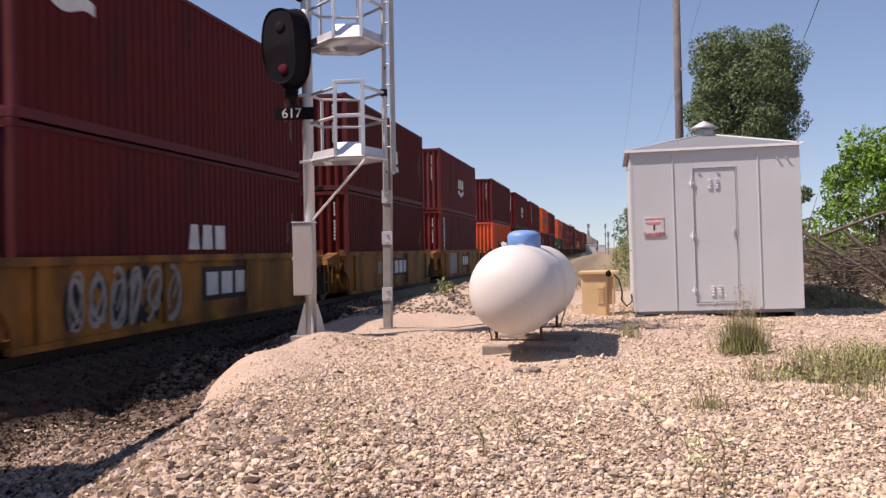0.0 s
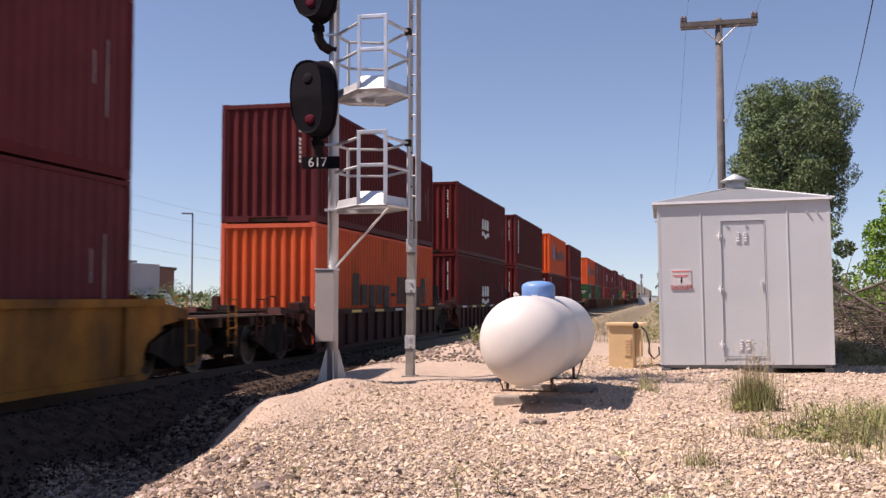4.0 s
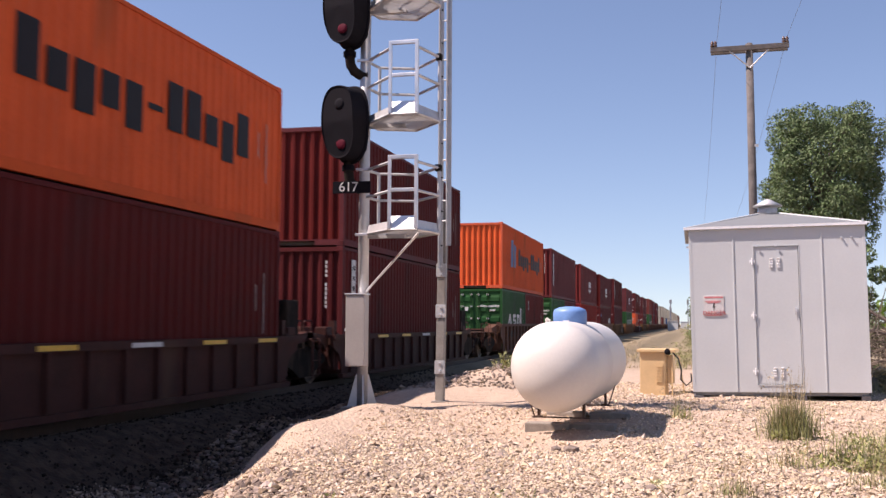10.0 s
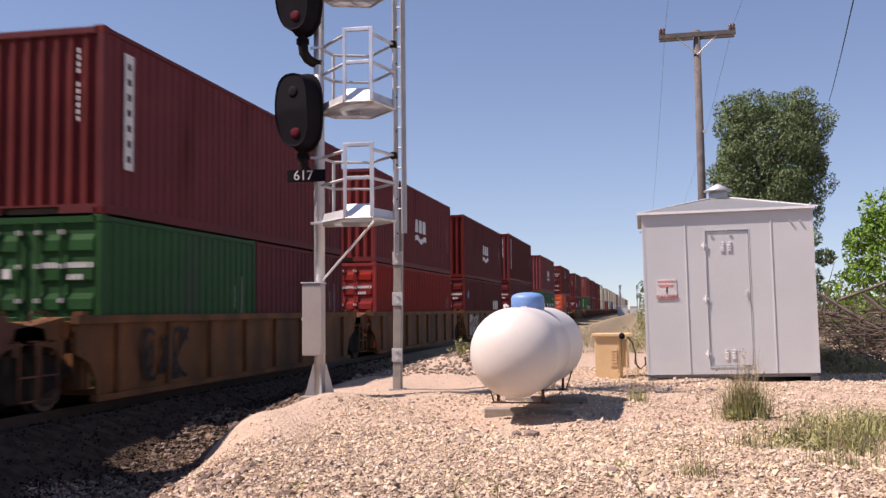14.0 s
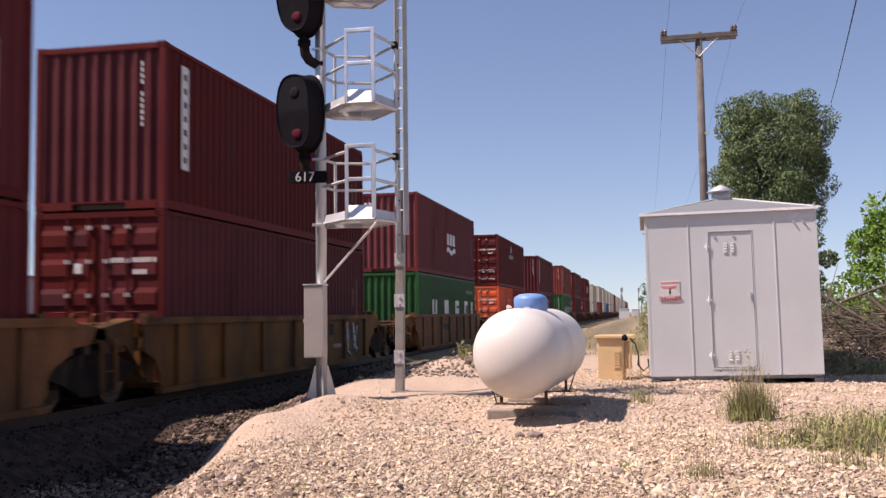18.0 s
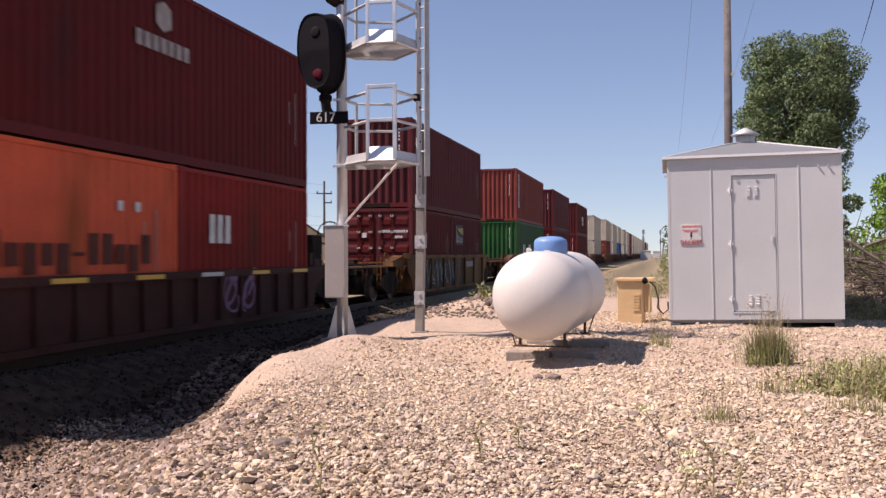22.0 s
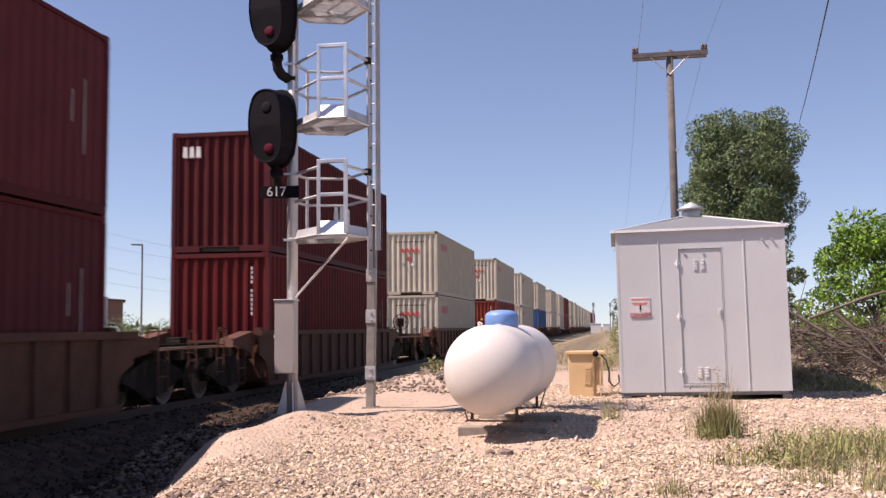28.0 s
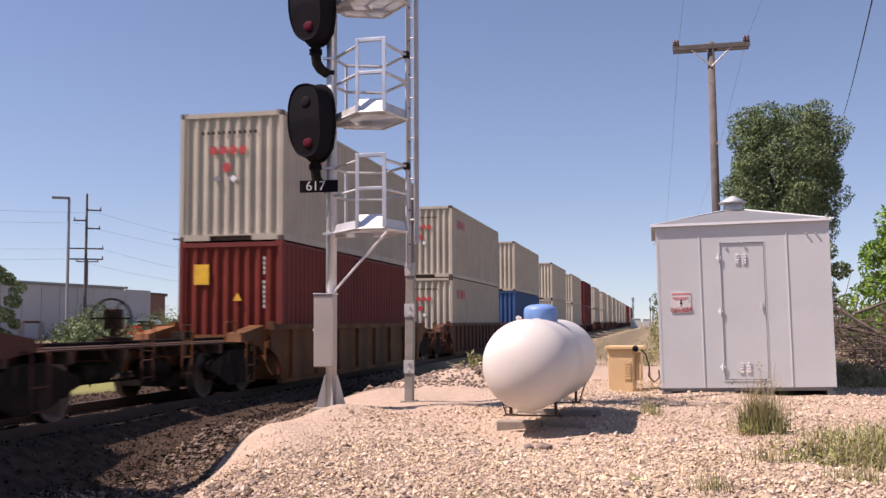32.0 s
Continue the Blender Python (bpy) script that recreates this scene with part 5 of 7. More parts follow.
def truck(parent, y, near):
    """A two-axle truck centred at y under a car."""
    t = put("truck", cached(("truck",), lambda: boxes((-0.5, 0.5, -0.2, 0.2, 0.25, 0.6), bevel=0.03), M_TRUCK), None, parent, "two-axle freight truck")
    t.location = (0, y, RAIL)
    # filler blocks added so that no light shows between the wheels
    put("brake_gear", cached(("brake_gear",), lambda: boxes((-0.62, 0.62, -1.35, -0.22, 0.22, 0.5), (-0.62, 0.62, 0.22, 1.35, 0.22, 0.5), (-0.9, 0.9, -0.34, 0.34, 0.16, 0.24), bevel=0.02), M_TRUCK), None, t)
    for sx in (-1, 1):
        def sideframe():
            bm = bmesh.new()
            prof = ((-1.15, 0.5), (-1.15, 0.62), (-0.75, 0.74), (-0.3, 0.86), (0.3, 0.86), (0.75, 0.74), (1.15, 0.62), (1.15, 0.5), (0.75, 0.38), (0.35, 0.2), (-0.35, 0.2), (-0.75, 0.38))
            a = [bm.verts.new((0.0, p, q)) for p, q in prof]
            b = [bm.verts.new((0.13, p, q)) for p, q in prof]
            bm.faces.new(a[::-1])
            bm.faces.new(b)
            for k in range(len(prof)):
                q = (k + 1) % len(prof)
                bm.faces.new((a[k], a[q], b[q], b[k]))
            return bm
        put("side_frame", cached(("side_frame",), sideframe, M_TRUCK), None, t).location = (sx * 1.0 - 0.065, 0, 0)
        for y2 in (-0.9, 0.9):
            wheel = put("wheel", cached(("wheel",), lambda: lathe([(0.1, -0.08), (0.1, 0.09), (0.16, 0.07), (0.33, 0.03), (0.36, 0.06), (0.42, 0.065), (0.425, -0.06), (0.455, -0.07), (0.455, -0.09), (0.36, -0.09), (0.33, 0.0), (0.16, 0.02)], 24, "x"), M_WHEEL), None, t, smooth=False)
            wheel.location = (sx * 0.755, y2, 0.425)
            if sx < 0:
                wheel.rotation_euler.z = math.pi
            if near:
                WHEELS.append((wheel, sx, y2))
    for y2 in (-0.9, 0.9):
        put("axle", cached(("axle",), lambda: rods(((-1.02, 0, 0), (1.02, 0, 0), 0.08), n=10), M_TRUCK), None, t).location = (0, y2, 0.425)
    put("spring_nest", cached(("spring_nest",), lambda: rods(*[((sx * 1.0, q, 0.3), (sx * 1.0, q, 0.55), 0.06) for sx in (-1, 1) for q in (-0.14, 0.14)]), M_TRUCK), None, t)


BRAKES = {9: (1.12, 1.5), 14: (0.0, 0.75), 16: (1.5, 1.3), 20: (1.2, -0.1), 21: (1.05, 0.4)}  # height of the hand-brake wheel and how far it stands in from the end


def prism(prof, x0, x1):
    """A (along, height) outline drawn out across the track."""
    bm = bmesh.new()
    a = [bm.verts.new((x0, p, q)) for p, q in prof]
    b = [bm.verts.new((x1, p, q)) for p, q in prof]
    bm.faces.new(a)
    bm.faces.new(b[::-1])
    for k in range(len(prof)):
        q = (k + 1) % len(prof)
        bm.faces.new((a[q], a[k], b[k], b[q]))
    bmesh.ops.recalc_face_normals(bm, faces=bm.faces)
    return bm


def sill_plate(top):
    """Side plate of the well, cut away at the lower corners to clear the wheels."""
    t = top - 0.122
    return prism(((-0.8, t), (-0.8, 0.4), (-0.42, 0.24), (-0.24, -0.02), (-0.22, -0.22), (12.42, -0.22), (12.44, -0.02), (12.62, 0.24), (13.0, 0.4), (13.0, t)), 1.255, 1.3)


def end_fittings(c, dk, color, m, y0, d, y1, top):
    """Corner trays, grab irons, sill step, cut lever and air hose at one end of a well car."""
    for sx in (-1, 1):
        tr = put("corner_tray", cached(("corner_tray", color, sx, d), lambda: prism([(d * p, q) for p, q in ((0.0, top - 0.02), (1.15, 0.76), (1.2, 0.6), (0.3, 0.5), (0.0, 0.3))], sx * 1.0 - 0.16, sx * 1.0 + 0.16), m), None, c, "tapered corner tray of the well end")
        tr.location.y = y0 + d * 0.55
    gi = put("grab_iron", cached(("grab_iron", color), lambda: tube([Vector(p) for p in ((0, 0, 0.58), (0, 0.01, 0.96), (0, 0.05, 0.99), (0, 0.41, 0.99), (0, 0.45, 0.96), (0, 0.46, 0.58))], 0.017, 6), m), None, dk)
    gi.location = (0.98, y0 + d * 1.85 - 0.23, 0)
    st = put("sill_step", cached(("sill_step", color), lambda: tube([Vector(p) for p in ((0.9, 0, 0.58), (1.27, 0, 0.6), (1.3, 0, 0.55), (1.3, 0, -0.15), (1.3, 0.03, -0.18), (1.3, 0.37, -0.18), (1.3, 0.4, -0.15), (1.3, 0.4, 0.55), (1.27, 0.4, 0.6), (0.9, 0.4, 0.58))], 0.017, 6), m), None, c, "hanging steel sill step")
    put("rung", cached(("rung", color), lambda: rods(((1.3, 0.01, 0.14), (1.3, 0.39, 0.14), 0.014), n=6), m), None, st)
    st.location.y = y0 + d * 1.6 - 0.2
    put("cut_lever", cached(("cut_lever",), lambda: rods(((0.15, 0, 0.56), (1.05, 0, 0.5), 0.012), ((1.05, 0, 0.5), (1.12, 0, 0.3), 0.012), n=6), M_TRUCK), None, dk).location.y = y1 - d * 0.12
    put("air_hose", cached(("air_hose", d), lambda: tube([Vector(p) for p in ((0.42, 0, 0.46), (0.43, d * 0.1, 0.3), (0.42, d * 0.22, 0.14), (0.4, d * 0.4, 0.08), (0.38, d * 0.55, 0.12))], 0.028, 7), M_TYRE), None, dk).location.y = y1 - d * 0.15
    put("air_reservoir", cached(("air_reservoir",), lambda: lathe([(0.02, -0.5), (0.15, -0.44), (0.17, -0.38), (0.17, 0.38), (0.15, 0.44), (0.02, 0.5)], 14, "y", (0.52, 0, 0.2)), M_TRUCK), None, dk).location.y = y1 - d * 0.95
    put("brake_rod", cached(("brake_rod",), lambda: rods(((0.28, -0.9, 0.02), (0.28, 0.9, 0.02), 0.025), ((0.28, -0.4, 0.02), (0.28, -0.4, 0.2), 0.03), ((0.28, 0.4, 0.02), (0.28, 0.4, 0.2), 0.03), n=6), M_TRUCK), None, dk).location.y = y1 - d * 0.9
    put("valve_box", cached(("valve_box",), lambda: boxes((-0.16, 0.16, -0.2, 0.2, 0.61, 0.8), (-0.05, 0.2, -0.28, -0.2, 0.64, 0.74), bevel=0.03), M_TRUCK), None, dk).location = (-0.3, y0 + d * 1.3, 0)


def well_car(index, color, near_gap, far_gap, near):
    """One well unit: well from y -0.3 to 12.5, with end decks reaching half way over the gaps; origin at rail height 0."""
    words = {"yellow": "dirty yellow", "ochre": "grimy ochre", "dark": "dark brown", "tan": "faded tan", "brown": "rust-brown"}[color]
    c = thing("well_car", f"{words} railway well car carrying stacked containers", "railway car", "well cars of the train")
    m = CAR[color]
    top = 0.68 if color == "dark" else 0.94
    for sx in (-1, 1):
        o = put("side_sill", cached(("side_sill", color), lambda: sill_plate(top), m), None, c, "long plate side sill")
        put("top_rail", cached(("top_rail", color), lambda: boxes((1.24, 1.375, -0.85, 13.05, top - 0.12, top)), m), None, o)
        put("bottom_rail", cached(("bottom_rail", color), lambda: boxes((1.24, 1.36, -0.3, 12.5, -0.32, -0.222)), m), None, o)
        if sx < 0:
            o.matrix_local = pose(0, 12.2, 0, 0, 0, 180)
        if sx > 0:
            n = {"yellow": 4, "ochre": 7, "tan": 8}.get(color, 14)
            for k in range(n):
                rb = put("stiffener", cached(("stiffener", color), lambda: boxes((1.303, 1.365, -0.045, 0.045, -0.215, top - 0.125)), m), None, o)
                rb.location.y = 0.3 + 11.6 * k / (n - 1)
            if near and color == "dark":
                for k in range(6):
                    tp = put("reflector", cached(("reflector",), lambda: boxes((1.376, 1.38, -0.42, 0.42, top - 0.1, top - 0.03)), M_YELLOWMARK if k % 3 else M_WHITE), None, o, "reflective tape strip")
                    tp.location.y = 0.6 + k * 2.15
    put("well_floor", cached(("well_floor", color), lambda: boxes((-1.25, 1.25, -0.2, 12.4, ZB - 0.1, ZB - 0.004)), m), None, c)
    for e, gap, y0, d in (("near", near_gap, -0.3, -1), ("far", far_gap, 12.5, 1)):
        half = gap / 2 - 0.3
        bk = put("bulkhead", cached(("bulkhead", color), lambda: boxes((-1.25, 1.25, -0.05, 0.05, ZB, 0.72), (-1.2, -1.05, -0.12, 0.05, ZB, 1.0), (1.05, 1.2, -0.12, 0.05, ZB, 1.0)), m), None, c)
        bk.location.y = y0 + d * 0.06
        y1 = y0 + d * half
        a, b = min(y0 + d * 0.12, y1), max(y0 + d * 0.12, y1)
        art = gap < 5.6
        key = (color, round(a, 2), round(b, 2))
        dk = put("end_deck", cached(("end_deck", *key), lambda: boxes((-0.7, 0.7, a, b, 0.575, 0.61)), M_DECK), None, c, "narrow end deck over the truck")
        put("centre_sill", cached(("centre_sill", *key), lambda: boxes((-0.33, 0.33, a, b, 0.18, 0.573)), m), None, dk)
        if near:
            end_fittings(c, dk, color, m, y0, d, y1, top)
            for q in range(3):
                y2 = a + (b - a) * (0.2 + 0.3 * q)
                put("cross_bearer", cached(("cross_bearer", color), lambda: boxes((-1.12, 1.12, -0.07, 0.07, 0.4, 0.573)), M_DECK), None, dk).location.y = y2
            put("brake_pipe", cached(("brake_pipe", *key), lambda: rods(((0.62, a, 0.66), (0.62, b, 0.66), 0.03), n=8), M_TRUCK), None, dk)
            put("running_board", cached(("running_board", *key), lambda: boxes((0.74, 1.08, a + 0.1, b - 0.1, 0.576, 0.6)), M_DECK), None, dk)
            put("twist_stand", cached(("twist_stand", color), lambda: boxes((-0.14, 0.14, -0.2, 0.2, 0.61, 0.86), bevel=0.03), m), None, dk).location = (1.05, y0 + d * 0.45, 0)
        if near and color == "dark" and d > 0:
            bx = put("equipment_box", cached(("equipment_box",), lambda: boxes((-0.52, 0.52, -0.33, 0.33, 0.612, 1.42), bevel=0.04), M_TRUCK), None, c, "dark greasy equipment box")
            bx.location = (0.62, y0 + 0.62, 0)
        if art:
            if d < 0:
                truck(c, y0 - gap / 2 + 0.3, near)
            if near:
                put("socket", cached(("socket", color), lambda: boxes((-0.35, 0.35, -0.3, 0.3, 0.6, 0.86), bevel=0.05), m), None, c).location = (0.55, y1 - d * 0.5, 0)
        else:
            truck(c, y0 + d * 1.75, near)
            cp = put("coupler", cached(("coupler",), lambda: boxes((-0.1, 0.1, -0.45, 0.45, 0.3, 0.48), (-0.17, 0.17, 0.1, 0.42, 0.24, 0.54), bevel=0.02), M_TRUCK), None, c)
            cp.location.y = y1 + d * 0.0
            if near:
                put("hand_grab", cached(("hand_grab", color), lambda: rods(((1.32, 0, 0.05), (1.32, 0, 0.95), 0.014), ((1.32, 0.35, 0.05), (1.32, 0.35, 0.95), 0.014), *[((1.32, 0, 0.12 + 0.27 * k), (1.32, 0.35, 0.12 + 0.27 * k), 0.012) for k in range(4)]), m), None, c).location.y = y1 - d * 0.5 - (0.35 if d > 0 else 0)
                if d > 0 and index in BRAKES:
                    zc, back = BRAKES[index]
                    st = put("brake_stand", cached(("brake_stand", zc), lambda: boxes((-0.06, 0.06, -0.05, 0.05, 0.62, max(0.9, zc - 0.15)), (-0.14, 0.14, -0.14, 0.12, max(0.75, zc - 0.17), max(1.05, zc + 0.15)), (-0.3, 0.3, -0.05, 0.05, 0.66, 0.74), bevel=0.02), M_DECK), None, c, "cast hand-brake stand")
                    st.location = (0.55, y1 - d * back, 0)
                    st.rotation_euler.z = 0.35

                    def wheel_():
                        bm = rods(*[((0, -0.16, zc), (0.3 * math.cos(q * math.pi / 3), -0.2, zc + 0.3 * math.sin(q * math.pi / 3)), 0.014) for q in range(6)], n=6)
                        for q in range(20):
                            a_, b_ = q * math.pi / 10, (q + 1) * math.pi / 10
                            rod(bm, (0.31 * math.cos(a_), -0.2, zc + 0.31 * math.sin(a_)), (0.31 * math.cos(b_), -0.2, zc + 0.31 * math.sin(b_)), 0.02, n=6)
                        return bm
                    if zc > 0:
                        put("brake_wheel", cached(("brake_wheel", zc), wheel_, M_TRUCK), None, st, "dark spoked hand-brake wheel")
    return c


def ribbon(pts, w, x):
    """One unbroken painted stroke of width w along (along, height) points on the plane x."""
    bm = bmesh.new()
    rows = []
    for k, p in enumerate(pts):
        a, b = Vector(pts[max(k - 1, 0)]), Vector(pts[min(k + 1, len(pts) - 1)])
        t = (b - a).normalized()
        n = Vector((-t.y, t.x)) * w / 2
        rows.append([bm.verts.new((x, p[0] + sg * n.x, p[1] + sg * n.y)) for sg in (-1, 1)])
    for a, b in zip(rows, rows[1:]):
        bm.faces.new((a[0], b[0], b[1], a[1]))
    return bm


def graffiti(car, y0, y1, mat, seed, x=1.305, z0=-0.15, z1=0.74, fat=1.0, jag=False):
    """Unreadable sprayed scrawl: loops and strokes on the sill plate."""
    rng = np.random.default_rng(seed)
    y = y0
    while y < y1:
        w = rng.uniform(0.35, 0.7)
        for k in range(3):
            ph, am = rng.uniform(0, 6), rng.uniform(0.25, 0.5)
            pts = [(y + w * (0.5 + am * math.cos(ph + u * 4.2)), (z0 + z1) / 2 + (z1 - z0) * am * 0.95 * math.sin(ph * 1.3 + u * 3.4)) for u in np.linspace(0, 1.3, 14)]
            if jag:
                top, low = z1 - rng.uniform(0, 0.2), z0 + rng.uniform(0, 0.25)
                pts = [(y + w * rng.uniform(-0.1, 0.3), top), (y + w * rng.uniform(0.2, 0.6), low + (top - low) * rng.uniform(0, 0.45)), (y + w * rng.uniform(0.5, 1.1), low if k else top - 0.1)]
            part("graffiti", ribbon(pts, fat * rng.uniform(0.04, 0.085), x + 0.001 * k), mat, car, "sprayed unreadable graffiti stroke")
        y += w + 0.12


def decorate_car(c, k):
    """Panels, stencils and graffiti of single cars, by their place in the train."""
    def plate(y0, y1, z0, z1, mat, label, x=1.309):
        return part("panel", boxes((x - 0.003, x, y0, y1, z0, z1)), mat, c, label)

    PX = 5.8
    if k in (2, 3, 4):
        plate(PX, PX + 2.5, 0.06, 0.7, M_BLACK, "black panel with pale carrier blocks")
        for q in range(3):
            part("panel_block", boxes((1.309, 1.312, PX + 0.2 + q * 0.74, PX + 0.76 + q * 0.74, 0.16, 0.6)), M_WHITE, c)
    if k == 2:
        graffiti(c, 1.0, 4.4, M_BLACK, 1, 1.308, -0.2, 0.78, 2.6)
        graffiti(c, 1.1, 4.3, M_FADED, 2, 1.312, -0.2, 0.8, 1.2)
    if k == 3:
        for q in range(3):
            plate(3.4 + q * 0.7, 3.9 + q * 0.7, 0.2, 0.6, M_FADED, "pale stencil block")
    if k == 4:
        plate(1.9, 4.2, -0.2, 0.8, M_FADED, "large pale faded patch")
    if k == 10:
        bm = bmesh.new()
        bm.faces.new([bm.verts.new((1.306, 8.9 + 0.62 * math.cos(q * math.pi / 12) * abs(math.cos(q * math.pi / 12)) ** -0.4, 0.3 + 0.42 * math.sin(q * math.pi / 12))) for q in range(24) if q not in (6, 18)])
        part("sprayed_patch", bm, M_GREENMARK, c, "rounded yellow-green sprayed patch")
        plate(1.0, 2.6, 0.35, 0.62, M_BLACK, "dark carrier panel")
        plate(4.2, 5.5, -0.15, 0.4, M_BRICK, "rust patch")
    if k == 11:
        graffiti(c, 1.0, 2.6, M_BLACK, 12, 1.37)
    if k == 13:
        graffiti(c, 0.3, 2.6, M_FADED, 3, 1.37, -0.22, 0.8)
        graffiti(c, 0.4, 2.5, M_WHITE, 4, 1.375, -0.2, 0.78)
        graffiti(c, 4.6, 6.2, M_FADED, 5, 1.37, -0.2, 0.78)
        graffiti(c, 7.6, 9.0, M_PURPLE, 6, 1.37)
    if k == 14:
        graffiti(c, 10.25, 11.3, M_BLACK, 7, 1.308, -0.18, 0.76, 3.0)
        graffiti(c, 10.2, 11.3, M_WHITE, 8, 1.314, -0.18, 0.78, 0.55, True)
        plate(6.9, 7.3, 0.12, 0.45, M_DECK, "dark smudged stencil panel")
        plate(8.75, 9.1, 0.42, 0.72, M_DECK, "dark smudged stencil panel")
        for q in range(4):
            plate(9.1 + q * 0.17, 9.23 + q * 0.17, 0.1, 0.2, M_FADED, "faded stencil character block")
    if k == 15:
        plate(4.0, 5.4, 0.3, 0.55, M_BLACK, "dark stencil panel")
    if k == 16:
        graffiti(c, 7.5, 9.0, M_PURPLE, 10, 1.37)
    if k == 17:
        graffiti(c, 1.4, 6.4, M_BLACK, 11, 1.308, -0.2, 0.78, 4.0)
        graffiti(c, 1.5, 6.3, M_FADED, 13, 1.316, -0.18, 0.78, 0.85, True)
        plate(8.5, 9.9, 0.45, 0.66, M_FADED, "white reporting panel")


M_PURPLE = material("faded_purple_spray", (0.24, 0.12, 0.2), 0.7, vary=0.3, scale=5, fine=40, bump=0.02)
TRAIN = []  # (thing, distance along the train, height)


def build_train():
    for k, (off, car, lower, upper) in enumerate(FLEET):
        near = off < 470
        g0 = off - FLEET[k - 1][0] - L40 if k else 4.6
        g1 = FLEET[k + 1][0] - off - L40 if k + 1 < len(FLEET) else 7
        unit = well_car(k, car, g0, g1, near)
        decorate_car(unit, k)
        TRAIN.append((unit, off, 0.0))
        y = 0.0
        for color, h, ln, doors, marks in lower:
            c = container(color, h, ln, doors, f"{NAMES[color]} ribbed shipping container in the well of a railway car", near)
            if near:
                dress(c, marks, h, ln)
            TRAIN.append((c, off + y, ZB))
            y += ln + 0.076
        low = lower[0][1]
        color, h, ln, doors, marks = upper
        c = container(color, h, ln, doors, f"{NAMES[color]} ribbed shipping container stacked on top of another", near)
        if near:
            dress(c, marks, h, ln)
        TRAIN.append((c, off, ZB + low + 0.004))


build_train()


# ---- plants ----
def leaf_sheet(centres, radii, counts, size, rng, flat=0.0):
    """Many small folded leaves round clump centres: vertices and faces."""
    P = []
    for c, r, n in zip(centres, radii, counts):
        d = rng.normal(size=(n, 3))
        d /= np.linalg.norm(d, axis=1)[:, None]
        P.append(np.asarray(c) + d * (np.asarray(r) * rng.uniform(0.35, 1.0, (n, 1)) ** 0.6))
    P = np.concatenate(P)
    n = len(P)
    a = rng.normal(size=(n, 3))
    a[:, 2] -= flat
    a /= np.linalg.norm(a, axis=1)[:, None]
    b = np.cross(a, rng.normal(size=(n, 3)))
    b /= np.linalg.norm(b, axis=1)[:, None]
    c = np.cross(a, b)
    s = (size * rng.uniform(0.6, 1.35, (n, 1)))
    v = np.stack([P - a * s, P + b * s * 0.42 + c * s * 0.12, P + a * s, P - b * s * 0.42 + c * s * 0.12], 1).reshape(-1, 3)
    i = np.arange(n)[:, None] * 4
    f = np.concatenate([i + [0, 1, 2], i + [0, 2, 3]])
    return v, f


def leafy(name, parent, centres, radii, counts, size, mat, rng, flat=0.0, label=""):
    v, f = leaf_sheet(centres, radii, counts, size, rng, flat)
    o = put(name, sheet_mesh(name, v.tolist(), f.tolist(), mat), None, parent, label)
    o["kind"] = "stuff"
    return o


def tree(x, y, z, height, spread_, base, clumps, leaves, size, mat, seed, label, category="tree", trunk=0.22, near=False, broad=False):
    """Tapered trunk, forking limbs, and a ragged crown of leaf clumps with gaps."""
    rng = np.random.default_rng(seed)
    t = thing("tree" if category == "tree" else "bush", label, category, at=NEAR @ pose(x, y, z) if near else pose(x, y, z))
    fork = base * height
    if trunk:
        pts = [Vector((0, 0, -0.3)), Vector((0.04 * height * rng.uniform(-1, 1), 0, fork)), Vector((0, 0.02 * height, height * 0.82))]
        part("trunk", rods((pts[0], pts[1], trunk, trunk * 0.72), (pts[1], pts[2], trunk * 0.72, trunk * 0.15), n=10), M_BARK, t)
    cs, rs, ns = [], [], []
    for k in range(clumps):
        u = (k + 0.5) / clumps
        a = k * 2.39996 + rng.uniform(-0.4, 0.4)
        h = fork + (height - fork) * (0.08 + 0.88 * u)
        prof = math.sin(math.pi * (0.1 + 0.68 * u if broad else min(1.0, 0.2 + 0.74 * u))) ** 0.75
        rr = spread_ * prof * rng.uniform(0.55, 1.0)
        c = Vector((rr * math.cos(a), rr * math.sin(a), h))
        cs.append(c)
        rs.append(np.array([1.0, 1.0, 0.8]) * spread_ * rng.uniform(0.26, 0.46) * (1.0 if trunk else 1.5))
        ns.append(int(leaves / clumps * rng.uniform(0.6, 1.4)))
        if trunk and k % 2 == 0:
            s0 = pts[1].lerp(pts[2], min(0.9, max(0.0, (h - fork) / (height - fork) - 0.25)))
            part("limb", rods((s0, s0.lerp(c, 0.55) + Vector((0, 0, 0.05 * height)), trunk * 0.36, trunk * 0.2), (s0.lerp(c, 0.55) + Vector((0, 0, 0.05 * height)), c, trunk * 0.2, trunk * 0.05), n=6), M_BARK, t)
    leafy("crown", t, cs, rs, ns, size, mat, rng, 0.4)
    return t


tree(5.5, 44.0, -0.75, 10.75, 2.2, 0.36, 88, 80000, 0.066, M_LEAF, 11, "broad dark green deciduous tree behind the shed", trunk=0.26, broad=True)
tree(4.85, 19.9, -0.3, 3.2, 1.2, 0.12, 34, 17000, 0.052, M_LEAFB, 21, "bright green broad-leaved bush beside the brush pile", "bush", trunk=0.06, near=True)
tree(6.6, 20.6, -0.3, 4.1, 1.6, 0.12, 38, 22000, 0.052, M_LEAFB, 22, "bright green broad-leaved bush with a spreading top", "bush", trunk=0.06, near=True)
tree(3.3, 22.5, -0.35, 3.15, 0.8, 0.02, 18, 6000, 0.05, M_LEAF, 23, "grey-green feathery shrub behind the shed", "bush", trunk=0.04, near=True)
